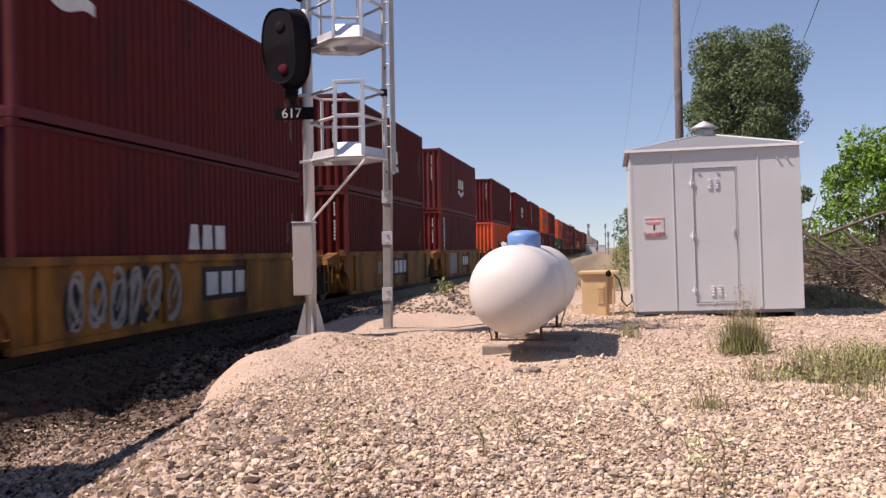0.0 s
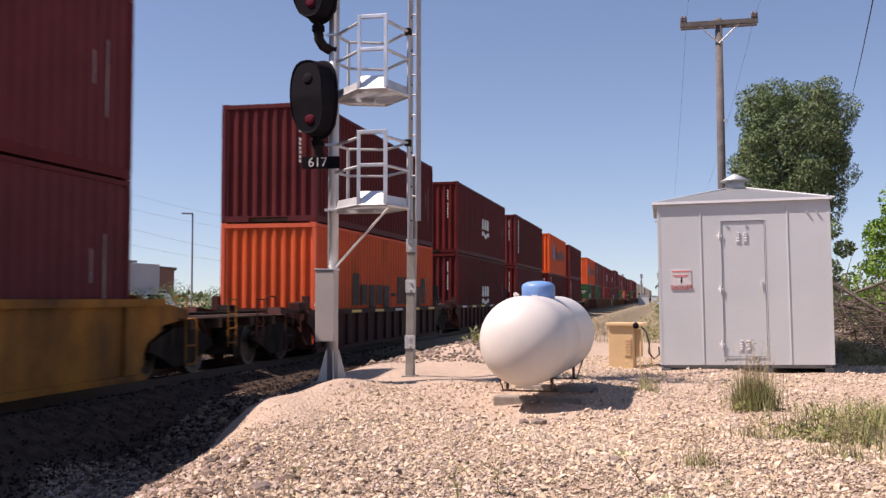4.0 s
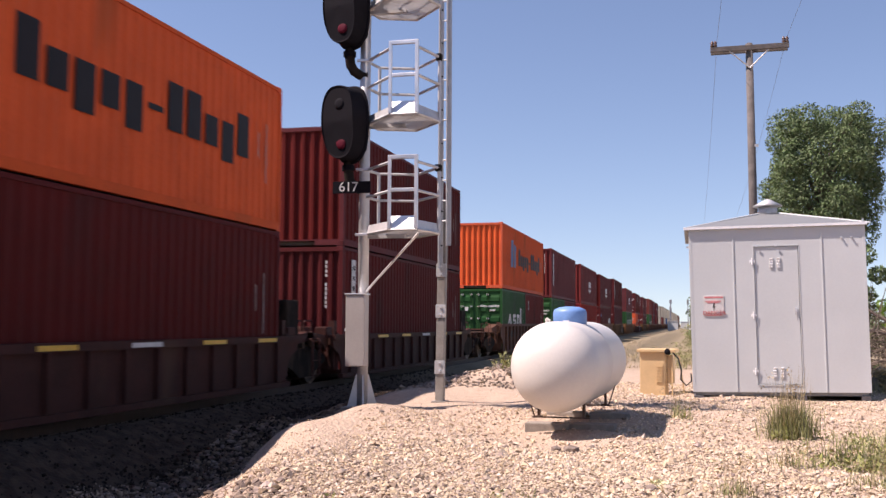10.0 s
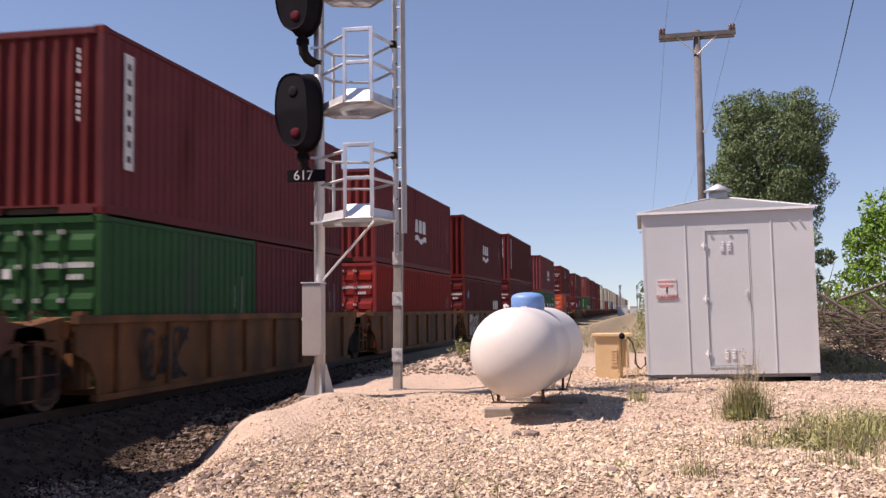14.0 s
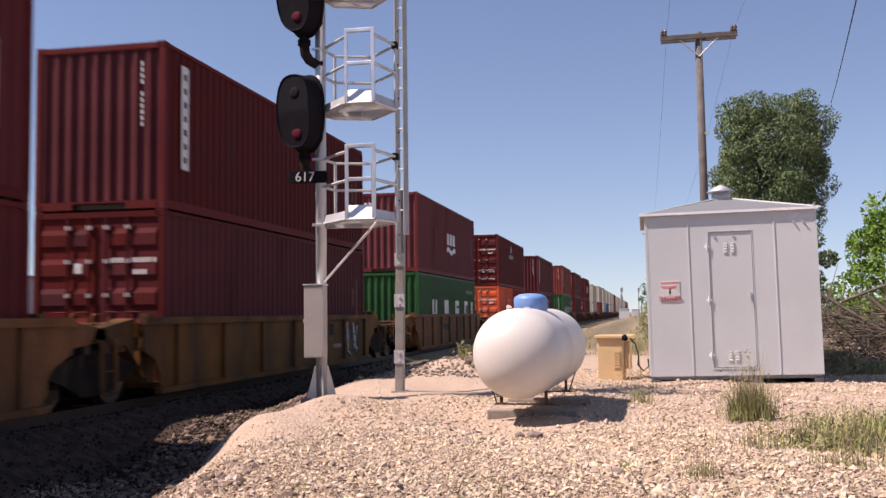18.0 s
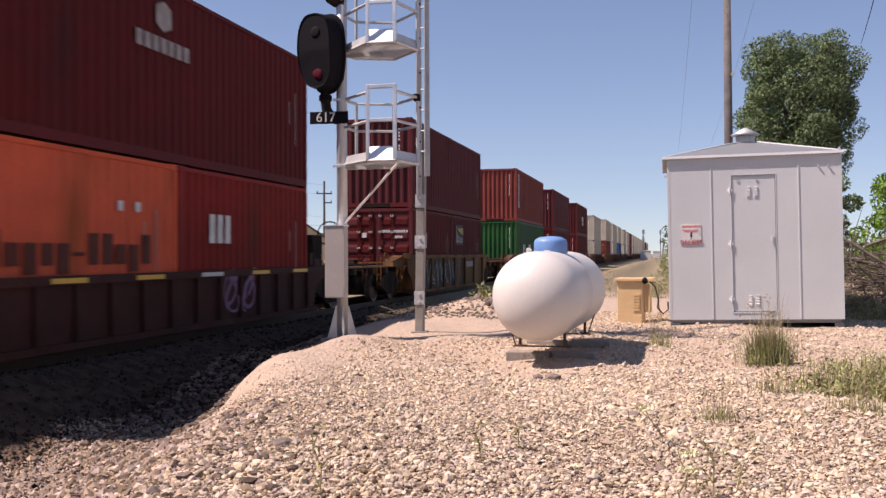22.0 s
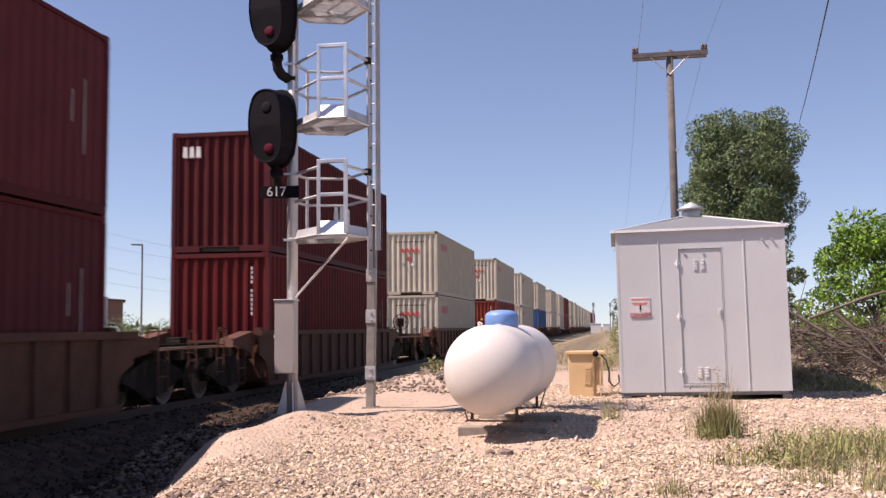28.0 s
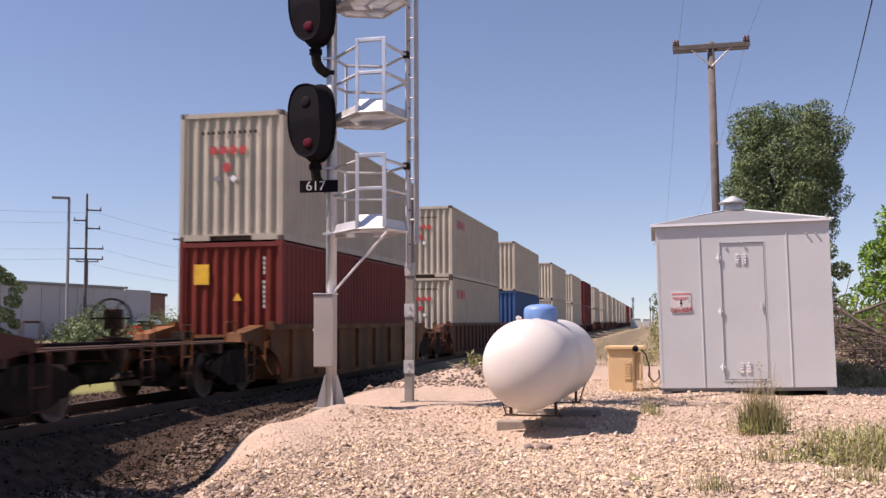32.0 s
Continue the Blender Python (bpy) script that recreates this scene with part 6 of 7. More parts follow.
tree(8.4, 24.0, -0.35, 4.6, 1.9, 0.1, 22, 8000, 0.09, M_LEAF, 24, "dark green shrub behind the bright bush", "bush", trunk=0.07, near=True)
tree(-0.35, 27.5, -0.45, 0.8, 0.4, 0.0, 10, 1100, 0.025, M_GRASS, 26, "tall green weeds behind the utility cabinet", "bush", trunk=0)
tree(0.15, 33.0, -0.5, 1.6, 0.6, 0.0, 12, 2600, 0.028, M_GRASS, 27, "tall green weeds on the verge", "bush", trunk=0)
tree(-3.3, 18.2, 0.0, 0.35, 0.25, 0.0, 8, 220, 0.05, M_GRASS, 28, "low green weeds on the stony bank", "bush", trunk=0, near=True)
tree(-2.6, 19.5, 0.05, 0.45, 0.3, 0.0, 8, 500, 0.05, M_GRASS, 29, "low green weeds on the stony bank", "bush", trunk=0, near=True)
tree(0.62, 40.0, -0.6, 3.1, 0.95, 0.08, 16, 2600, 0.07, M_LEAF, 25, "small dense green tree beside the dirt track", trunk=0.07)
tree(-35.4, 48.5, -0.7, 5.0, 1.35, 0.1, 16, 6000, 0.09, M_LEAF, 31, "dusty green small tree across the tracks", trunk=0.1)
tree(-38.5, 47.0, -0.7, 4.0, 1.5, 0.05, 14, 6000, 0.09, M_LEAF, 32, "dusty green small tree across the tracks", trunk=0.1)
for k, (x, y, h, r) in enumerate(((-29.0, 46.7, 1.2, 1.0), (-31.5, 50.0, 1.5, 1.6), (-33, 56, 1.6, 2.0), (-42.0, 70.0, 2.6, 2.4), (-52.5, 86.0, 3.2, 2.2), (-36, 80, 1.5, 2.0), (-56.0, 106.0, 3.0, 2.6), (-50.0, 108.0, 2.6, 2.4), (-47.0, 118.0, 3.4, 3.0), (-25.0, 52.0, 1.1, 1.8))):
    tree(x, y, -0.7, h, r, 0.0, 12, 1500, 0.12, M_LEAF, 40 + k, "low green scrub along the far side of the tracks", "bush", trunk=0)


def blades(name, spots, height, lean, width, mat, rng, parent=None, near=False):
    """Upright tapering blades or stems at the given spots."""
    S = np.asarray(spots)
    n = len(S)
    z = (lie if near else land)(S[:, 0], S[:, 1])
    base = np.stack([S[:, 0], S[:, 1], z - 0.01], 1)
    h = height * rng.uniform(0.45, 1.15, (n, 1))
    a = rng.uniform(0, 2 * math.pi, n)
    d = np.stack([np.cos(a), np.sin(a), np.zeros(n)], 1)
    s = np.stack([-np.sin(a), np.cos(a), np.zeros(n)], 1) * width
    up = np.array([0, 0, 1.0])
    ln = rng.uniform(0.1, 1.0, (n, 1)) * lean
    mid = base + up * h * 0.55 + d * h * ln * 0.35
    tip = base + up * h * (1 - 0.2 * ln) + d * h * ln
    v = np.stack([base - s, base + s, mid + s * 0.8, mid - s * 0.8, tip], 1).reshape(-1, 3)
    i = np.arange(n)[:, None] * 5
    f = (i + [0, 1, 2, 3]).tolist() + (i + [3, 2, 4]).tolist()
    return put(name, sheet_mesh(name, v.tolist(), f, mat), None, parent)


def build_weeds():
    rng = np.random.default_rng(5)

    def patch(cx, cy, rx, ry, n):
        p = rng.normal(size=(n, 2)) * 0.5
        return np.stack([cx + p[:, 0] * rx, cy + p[:, 1] * ry], 1)

    for cx, cy, r, h, n, label in ((0.79, 8.5, 0.19, 0.46, 700, "bushy green weed with dry stalks in the gravel"), (-0.1, 10.5, 0.13, 0.26, 110, "small dry weed in the gravel"), (0.27, 6.0, 0.13, 0.16, 120, "small green weed tuft in the gravel"), (0.66, 6.75, 0.17, 0.16, 110, "sparse green weed tuft in the gravel"), (1.07, 6.2, 0.15, 0.17, 110, "sparse green weed tuft in the gravel"), (1.45, 6.1, 0.14, 0.24, 120, "sparse green weed tuft in the gravel"), (1.3, 6.95, 0.2, 0.2, 160, "low green weed tuft in the gravel")):
        w = thing("weed", label, "weed", "weeds in the gravel", at=NEAR)
        blades("leaves", patch(cx, cy, r, r, n), h * 0.75, 0.8, 0.0024, M_GRASS, rng, w, True)["kind"] = "stuff"
        blades("stem", patch(cx, cy, r * 0.8, r * 0.8, max(12, n // 6)), h * 1.25, 0.3, 0.0022, M_STRAW, rng, w, True)["kind"] = "stuff"
        tips = patch(cx, cy, r * 1.1, r * 1.1, 14)
        leafy("seed_head", w, [(x, y, h * rng.uniform(0.7, 1.25)) for x, y in tips], [0.05] * 14, [8] * 14, 0.013, M_STRAW, rng)
    g = blades("grass", np.concatenate([patch(1.75, 7.9, 0.5, 0.3, 900), patch(2.3, 7.6, 0.6, 0.45, 1400), patch(1.25, 7.3, 0.4, 0.22, 320), patch(2.2, 6.6, 0.5, 0.3, 500), patch(3.4, 9.0, 0.9, 0.8, 1200), patch(3.2, 15.2, 0.9, 0.35, 500), patch(4.2, 14.6, 0.8, 0.5, 600), patch(2.0, 7.2, 0.9, 0.7, 900), patch(2.6, 8.0, 0.7, 0.6, 900), patch(1.9, 6.2, 0.6, 0.3, 350)]), 0.25, 0.8, 0.0026, M_GRASS, rng, None, True)
    g.matrix_world = NEAR
    tagged(g, "patchy green grass growing through the gravel", "grass", kind="stuff")
    spots = np.concatenate([patch(1.8, 7.7, 0.8, 0.5, 90), patch(2.5, 7.4, 0.7, 0.7, 190), patch(2.3, 6.5, 0.6, 0.5, 90), patch(3.2, 8.6, 0.8, 0.7, 160), patch(1.15, 7.0, 0.4, 0.3, 40), patch(0.8, 8.5, 0.2, 0.15, 40)])
    low = leafy("low_weeds", None, np.stack([spots[:, 0], spots[:, 1], lie(spots[:, 0], spots[:, 1]) + 0.05], 1), [np.array([0.07, 0.07, 0.05])] * len(spots), [26] * len(spots), 0.017, M_GRASS, rng)
    low.matrix_world = NEAR
    tagged(low, "low yellow-green leafy weeds spreading over the gravel", "weeds", kind="stuff")
    far = np.stack([rng.uniform(-3.2, 6.0, 2600), 27 + 34 * rng.uniform(0, 1, 2600) ** 1.3], 1)
    g = blades("dry_grass", far, 0.16, 0.8, 0.012, M_STRAW, rng)
    tagged(g, "thin dry grass on the bare verge", "grass", kind="stuff")
    far = np.stack([rng.uniform(-60, -14, 6000), rng.uniform(18, 110, 6000)], 1)
    g = blades("verge_grass", far, 0.42, 0.8, 0.03, M_GRASS, rng)
    tagged(g, "rough green grass across the tracks", "grass", kind="stuff")
    # tall thin stalks and pale flower heads close to the camera
    for cx, cy, h, flower in ((-1.45, 4.05, 0.34, 0), (0.16, 4.2, 0.36, 0), (0.1, 4.45, 0.22, 1), (0.28, 4.6, 0.24, 0), (-0.05, 5.2, 0.2, 1), (-0.9, 4.7, 0.2, 0), (-0.75, 5.1, 0.16, 0), (1.9, 7.6, 0.26, 1), (2.35, 7.9, 0.3, 1), (0.02, 4.3, 0.2, 1)):
        z = float(lie(cx, cy))
        w = thing("wild_stalk", "tall thin wild stalk with pale head" if flower else "tall thin dry wild stalk", "weed", "stalks in the gravel", at=NEAR @ pose(cx, cy, z))
        pts = [Vector((0.02 * k * rng.uniform(-1, 1), 0.0, h * k / 4)) for k in range(5)]
        part("stem", tube(pts, 0.0035, 5), M_STRAW, w)
        for k in (1, 2, 3):
            p = pts[k]
            part("side_shoot", rods((p, p + Vector((rng.uniform(-0.08, 0.08), rng.uniform(-0.03, 0.03), 0.07)), 0.002), n=4), M_GRASS, w)
        if flower:
            leafy("flower_head", w, [pts[-1]], [np.array([0.05, 0.05, 0.012])], [60], 0.012, M_FLOWER, rng, label="flat pale cream flower head")
        else:
            leafy("leaves", w, pts[1:], [0.035] * 4, [5] * 4, 0.016, M_GRASS, rng)


M_FLOWER = material("cream_flowers", (0.7, 0.68, 0.42), 0.7, vary=0.1, bump=0)
build_weeds()


# ---- brush pile beside the shed ----
def build_brush():
    rng = np.random.default_rng(9)
    b = thing("brush_pile", "heap of grey dead branches and logs beside the shed", "brush pile", at=NEAR)
    for p, q, r in (((2.62, 16.9, 1.26), (4.5, 16.4, -0.05), 0.036), ((3.05, 16.8, 1.05), (4.75, 16.4, 1.62), 0.032), ((3.4, 16.7, 1.15), (4.35, 16.45, 0.036), 0.040), ((2.75, 15.6, 0.75), (3.25, 15.4, 0.014), 0.016), ((2.7, 17.3, 0.9), (5.2, 17.5, 0.3), 0.043), ((3.9, 16.2, 0.1), (5.6, 16.0, 0.9), 0.029), ((2.6, 17.0, 0.3), (4.9, 17.2, 0.75), 0.036)):
        p, q = Vector(p), Vector(q)
        m = p.lerp(q, 0.5) + Vector((rng.uniform(-0.05, 0.05), 0, rng.uniform(-0.04, 0.08)))
        part("log", rods((p, m, r * 0.75, r * 0.68), (m, q, r * 0.68, r * 0.5), n=8), M_DEAD, b)
    bm = bmesh.new()
    for k in range(1150):
        p = Vector((rng.uniform(2.65, 5.8), rng.uniform(16.2, 18.2), 0))
        p.z = rng.uniform(-0.1, 1.0) * (1 - 0.12 * abs(p.x - 3.4)) - 0.05
        d = Vector((rng.normal(), rng.normal() * 0.5, rng.normal() * 0.5 + 0.1)).normalized() * rng.uniform(0.35, 1.1)
        rod(bm, p, p + d, rng.uniform(0.004, 0.013), 0.002, n=4, caps=False)
    o = part("twig_tangle", bm, M_BARK, b, "tangle of dark twigs")
    o["kind"] = "stuff"
    l = thing("leaf_litter", "low heap of dry leaf litter and chips by the brush", "leaf litter", at=NEAR)
    pts = np.stack([2.62 + 1.5 * rng.uniform(0, 1, 900) ** 1.2, rng.uniform(15.0, 16.3, 900)], 1)
    z = 0.30 * np.exp(-((pts[:, 0] - 2.7) / 0.75) ** 2) * np.exp(-((pts[:, 1] - 15.9) / 0.5) ** 2)
    leafy("litter", l, np.stack([pts[:, 0], pts[:, 1], z - 0.02], 1), [0.05] * 900, [5] * 900, 0.035, M_STRAW, rng, label="dry tan leaves")
    bm = bmesh.new()
    n = 14
    grid = [[bm.verts.new((2.5 + 2.0 * i / n, 15.1 + 1.6 * j / n, -0.12 + 0.30 * math.exp(-((2.0 * i / n - 0.25) / 0.8) ** 2 - ((1.6 * j / n - 0.85) / 0.5) ** 2) + 0.02 * rng.uniform(-1, 1))) for j in range(n + 1)] for i in range(n + 1)]
    for i in range(n):
        for j in range(n):
            bm.faces.new((grid[i][j], grid[i + 1][j], grid[i + 1][j + 1], grid[i][j + 1]))
    part("heap", bm, M_RUBBLE, l)
    s = thing("fallen_branch", "short dark broken branch lying on the gravel", "branch", at=NEAR)
    part("branch", rods(((2.78, 11.4, -0.02), (2.98, 11.75, 0.1), 0.035, 0.02), ((2.98, 11.75, 0.1), (3.2, 11.9, 0.26), 0.022, 0.012), n=7), M_BARK, s)


build_brush()


# ---- red machine behind the brush ----
def build_machine():
    m = thing("red_motorcycle", "red motorcycle with chrome parts half hidden behind brush", "motorcycle", at=NEAR @ pose(4.62, 18.1, -0.28, 0, 0, 78))

    def tyre():
        bm = bmesh.new()
        n, q = 28, 8
        ring = []
        for k in range(n):
            a = 2 * math.pi * k / n
            ring.append([bm.verts.new(((0.3 + 0.055 * math.cos(2 * math.pi * j / q)) * math.cos(a), 0.05 * math.sin(2 * math.pi * j / q), (0.3 + 0.055 * math.cos(2 * math.pi * j / q)) * math.sin(a))) for j in range(q)])
        for k in range(n):
            for j in range(q):
                bm.faces.new((ring[k][j], ring[(k + 1) % n][j], ring[(k + 1) % n][(j + 1) % q], ring[k][(j + 1) % q]))
        return bm

    for x in (-0.72, 0.72):
        w = part("wheel", tyre(), M_TYRE, m, "black tyre", True)
        w.location = (x, 0, 0.355)
        part("rim", lathe([(0.25, -0.02), (0.262, 0.0), (0.25, 0.02), (0.235, 0.0), (0.25, -0.02)], 24, "y"), M_ALU, w, "chrome rim")
        part("spokes", rods(*[((0, 0, 0), (0.24 * math.cos(k * math.pi / 6), 0, 0.24 * math.sin(k * math.pi / 6)), 0.005) for k in range(12)], n=4), M_ALU, w)
    part("fuel_tank", lathe([(0.02, -0.32), (0.12, -0.26), (0.17, -0.1), (0.16, 0.12), (0.08, 0.28), (0.02, 0.32)], 16, "x", (0.15, 0, 0.88)), PAINT["red"], m, "glossy red fuel tank", True)
    part("fender", boxes((-1.0, -0.45, -0.08, 0.08, 0.7, 0.8), bevel=0.03), PAINT["red"], m, "red rear fender")
    part("front_fender", boxes((0.5, 0.95, -0.07, 0.07, 0.72, 0.79), bevel=0.03), PAINT["red"], m)
    part("seat", boxes((-0.6, -0.05, -0.13, 0.13, 0.82, 0.93), bevel=0.04), M_TYRE, m)
    part("engine", boxes((-0.2, 0.25, -0.16, 0.16, 0.35, 0.7), bevel=0.05), M_ALU, m, "bright metal engine")
    part("fork", rods(((0.72, 0.08, 0.36), (0.48, 0.08, 1.08), 0.022), ((0.72, -0.08, 0.36), (0.48, -0.08, 1.08), 0.022)), M_ALU, m)
    part("headlamp", lathe([(0.03, -0.1), (0.1, -0.03), (0.11, 0.05), (0.02, 0.07)], 16, "x", (0.6, 0, 0.98)), M_ALU, m, "round chrome headlamp", True)
    part("handlebar", rods(((0.42, -0.38, 1.16), (0.48, 0, 1.08), 0.014), ((0.48, 0, 1.08), (0.42, 0.38, 1.16), 0.014)), M_ALU, m)
    part("exhaust", rods(((0.1, -0.18, 0.35), (-0.9, -0.2, 0.38), 0.04)), M_ALU, m)


build_machine()


# ---- across the tracks ----
def gable_house(name, label, x, y, rz, w, d, h, rise, wall, openings):
    b = thing(name, label, "building", at=pose(x, y, -0.7, 0, 0, rz))
    bm = bmesh.new()
    prof = ((-w / 2, 0), (w / 2, 0), (w / 2, h), (0, h + rise), (-w / 2, h))
    f = [bm.verts.new((p, 0, q)) for p, q in prof]
    k = [bm.verts.new((p, d, q)) for p, q in prof]
    bm.faces.new(f)
    bm.faces.new(k[::-1])
    for i in (1, 4):
        bm.faces.new((f[i], k[i], k[(i + 1) % 5], f[(i + 1) % 5]))
    part("wall", bm, wall, b)
    for s in (-1, 1):
        bm = bmesh.new()
        o = 0.35
        e = (s * (w / 2 + o), h - o * rise / (w / 2))
        q = [bm.verts.new(p) for p in ((0, -o, h + rise + 0.02), (e[0], -o, e[1] + 0.02), (e[0], d + o, e[1] + 0.02), (0, d + o, h + rise + 0.02), (0, -o, h + rise + 0.2), (e[0], -o, e[1] + 0.2), (e[0], d + o, e[1] + 0.2), (0, d + o, h + rise + 0.2))]
        for i in ((0, 1, 2, 3), (7, 6, 5, 4), (0, 4, 5, 1), (1, 5, 6, 2), (2, 6, 7, 3)):
            bm.faces.new([q[j] for j in i])
        part("roof", bm, M_ROOF, b)
    for n, x0, x1, z0, z1 in openings:
        fr = part(n, boxes((x0, x1, -0.06, -0.005, z0, z1)), M_WHITE, b)
        part("pane" if n == "window" else "panel", boxes((x0 + 0.1, x1 - 0.1, -0.09, -0.062, z0 + 0.1, z1 - 0.1)), M_GLASSDARK if n == "window" else M_BEIGE, fr)


def build_across():
    w = thing("warehouse", "long low grey metal warehouse across the tracks", "warehouse", at=pose(-64.0, 112.0, -0.7, 0, 0, 87.5))
    part("wall", corrugated(6.0, 0, 6.0, 0.6, 0.05), M_FARWALL, w)
    bm = bmesh.new()
    ln, dp, h = 64.0, 30.0, 6.05
    o = part("body", boxes((-ln, -0.0, 0.1, dp, 0.0, h)), M_FARWALL, w)
    part("roof", boxes((-ln - 0.3, 0.3, -0.3, dp + 0.3, h + 0.002, h + 0.25)), M_FARGREY, w)
    for k in range(20):
        part("wall_panel", boxes((-ln + k * 3.2 + 0.04, -ln + (k + 1) * 3.2 - 0.04, 0.0, 0.098, 0.3, h - 0.1)), M_FARWALL, o)
    for x in (-52.0, -30.0, -9.0):
        part("roller_door", boxes((x, x + 3.6, -0.05, -0.003, 0.05, 4.0)), M_FARGREY, w)
    gable_house("brown_building", "low brown brick building with a flat dark front", -73.0, 131.0, 28, 8.0, 10, 5.9, 0.3, M_BRICK, (("door", -1.0, 0.4, 0, 2.4), ("window", 1.4, 3.0, 1.2, 2.8)))
    gable_house("beige_house", "sunlit beige gabled building with a dark roof", -32.4, 84.3, 22, 5.6, 12, 3.0, 1.9, M_BEIGE, (("door", -2.3, -0.9, 0.0, 2.5),))
    gable_house("dark_house", "dark-roofed shed behind the beige building", -28.8, 92.0, 22, 5.0, 9, 3.6, 1.0, M_BRICK, (("window", -1.4, 0.2, 1.0, 2.2),))

    def lamp(x, y, h, rz):
        s = thing("parking_lot_lamp", "tall slim grey lot lamp with one flat head", "street lamp", "lamps across the tracks", at=pose(x, y, -0.7, 0, 0, rz))
        part("post", rods(((0, 0, 0), (0, 0, h), 0.12, 0.09), n=8), M_FARGREY, s)
        part("lamp_head", boxes((-1.15, 0.05, -0.18, 0.18, h - 0.06, h + 0.1), bevel=0.02), M_FARGREY, s)
        part("footing", boxes((-0.3, 0.3, -0.3, 0.3, -0.3, 0.5), bevel=0.03), M_CONC, s)

    lamp(-40.5, 63.1, 10.6, 33)
    lamp(-49.3, 98.3, 10.7, 30)
    lamp(-57.6, 70.0, 10.5, 30)

    def power_pole(x, y, h, arms, rz):
        s = thing("power_pole", "grey wooden power pole with short staggered crossarms", "utility pole", "power poles across the tracks", at=pose(x, y, -0.7, 0, 0, rz))
        part("pole", rods(((0, 0, -0.4), (0, 0, h), 0.2, 0.12), n=8), M_POLE, s)
        for z, x0, x1 in arms:
            a = part("crossarm", boxes((x0, x1, -0.1, 0.1, z - 0.08, z + 0.08)), M_POLE, s)
            for q in (x0 + 0.1, x1 - 0.1):
                part("insulator", rods(((q, 0, z + 0.08), (q, 0, z + 0.35), 0.07), n=6), M_INSUL, a)

    power_pole(-63.2, 102.0, 16.6, ((14.7, 0, 1.6), (13.5, -1.4, 0), (12.6, 0, 1.5), (10.3, -1.9, 1.9), (9.1, -1.9, 1.9)), 30)
    power_pole(-84.0, 136.0, 11.6, ((11.2, -1.6, 1.6),), 30)
    power_pole(-36.6, 93.0, 8.2, ((7.8, -1.0, 1.0),), 20)
    power_pole(-43.2, 122.6, 11.2, ((9.6, -1.0, 1.0), (8.4, 0.0, 1.0)), 20)
    wires = thing("power_lines", "thin power lines strung across the tracks' far side", "wires")
    for z, dx in ((14.0, 1.5), (12.8, -1.3), (9.9, 1.8), (8.7, -1.8)):
        for e in (Vector((-95, 52, z - 0.4)), Vector((-43, 122, z - 4.0))):
            a = Vector((-63.2 + dx * 0.8, 102.0 + dx * 0.4, z - 0.3))
            pts = [a.lerp(e, u) - Vector((0, 0, 3.5 * u * (1 - u))) for u in np.linspace(0, 1, 10)]
            part("wire", tube([Vector(p) for p in pts], 0.012, 4), M_FARGREY, wires)

    def parked(name, label, x, y, rz, paint, tall):
        c = thing(name, label, "car", "vehicles parked across the tracks", at=pose(x, y, -0.68, 0, 0, rz))
        bm = bmesh.new()
        prof = ((-2.2, 0.35), (2.2, 0.35), (2.25, 0.8), (1.5, 0.95), (0.9, tall), (-1.5, tall), (-2.1, 0.98), (-2.25, 0.8))
        a = [bm.verts.new((p, -0.88, q)) for p, q in prof]
        b = [bm.verts.new((p, 0.88, q)) for p, q in prof]
        bm.faces.new(a)
        bm.faces.new(b[::-1])
        for k in range(len(prof)):
            q = (k + 1) % len(prof)
            bm.faces.new((a[q], a[k], b[k], b[q]))
        bmesh.ops.bevel(bm, geom=list(bm.edges), offset=0.06, segments=2, affect="EDGES")
        part("body", bm, paint, c)
        for s in (-1, 1):
            part("side_window", boxes((-1.4, 0.8, s * 0.885 - 0.006, s * 0.885 + 0.006, 1.0, tall - 0.12)), M_GLASSDARK, c)
            for wx in (-1.35, 1.35):
                part("wheel", lathe([(0.05, -0.1), (0.33, -0.1), (0.34, 0.1), (0.05, 0.1)], 18, "y", (wx, s * 0.82, 0.34)), M_TYRE, c)
            part("headlight", boxes((2.22, 2.28, s * 0.6 - 0.16, s * 0.6 + 0.16, 0.66, 0.8), bevel=0.02), M_SHEDTRIM, c)
            part("tail_light", boxes((-2.29, -2.23, s * 0.66 - 0.14, s * 0.66 + 0.14, 0.72, 0.9), bevel=0.02), M_REDMARK, c)

    parked("parked_car", "white car parked on the far side of the tracks", -44.6, 72.4, -30, M_CARWHITE, 1.5)
    parked("parked_car", "dark red car parked beyond the tracks", -41.9, 73.6, -35, PAINT["red"], 1.55)
    parked("parked_van", "white van parked near the brown building", -61.7, 114.4, 10, M_CARWHITE, 2.2)
    # far wayside signals and masts along the line
    for x, y, h in ((-10.3, 262.0, 8.0), (-5.5, 262.0, 8.0), (-1.2, 250.0, 7.6), (-7.2, 330.0, 9.5), (1.5, 380.0, 9.0), (-0.5, 210.0, 5.0)):
        s = thing("far_signal_mast", "tiny far-off signal mast beside the line", "railway signal", "far masts along the line", at=pose(x, y, -0.8))
        part("mast", rods(((0, 0, 0), (0, 0, h), 0.14, 0.1), n=6), M_FARGREY, s)
        part("signal_head", boxes((-0.24, 0.24, -0.15, 0.15, h - 1.1, h), bevel=0.05), M_FARGREY, s)
        part("head", boxes((-0.22, 0.22, -0.15, 0.15, h - 3.1, h - 2.2), bevel=0.05), M_FARGREY, s)
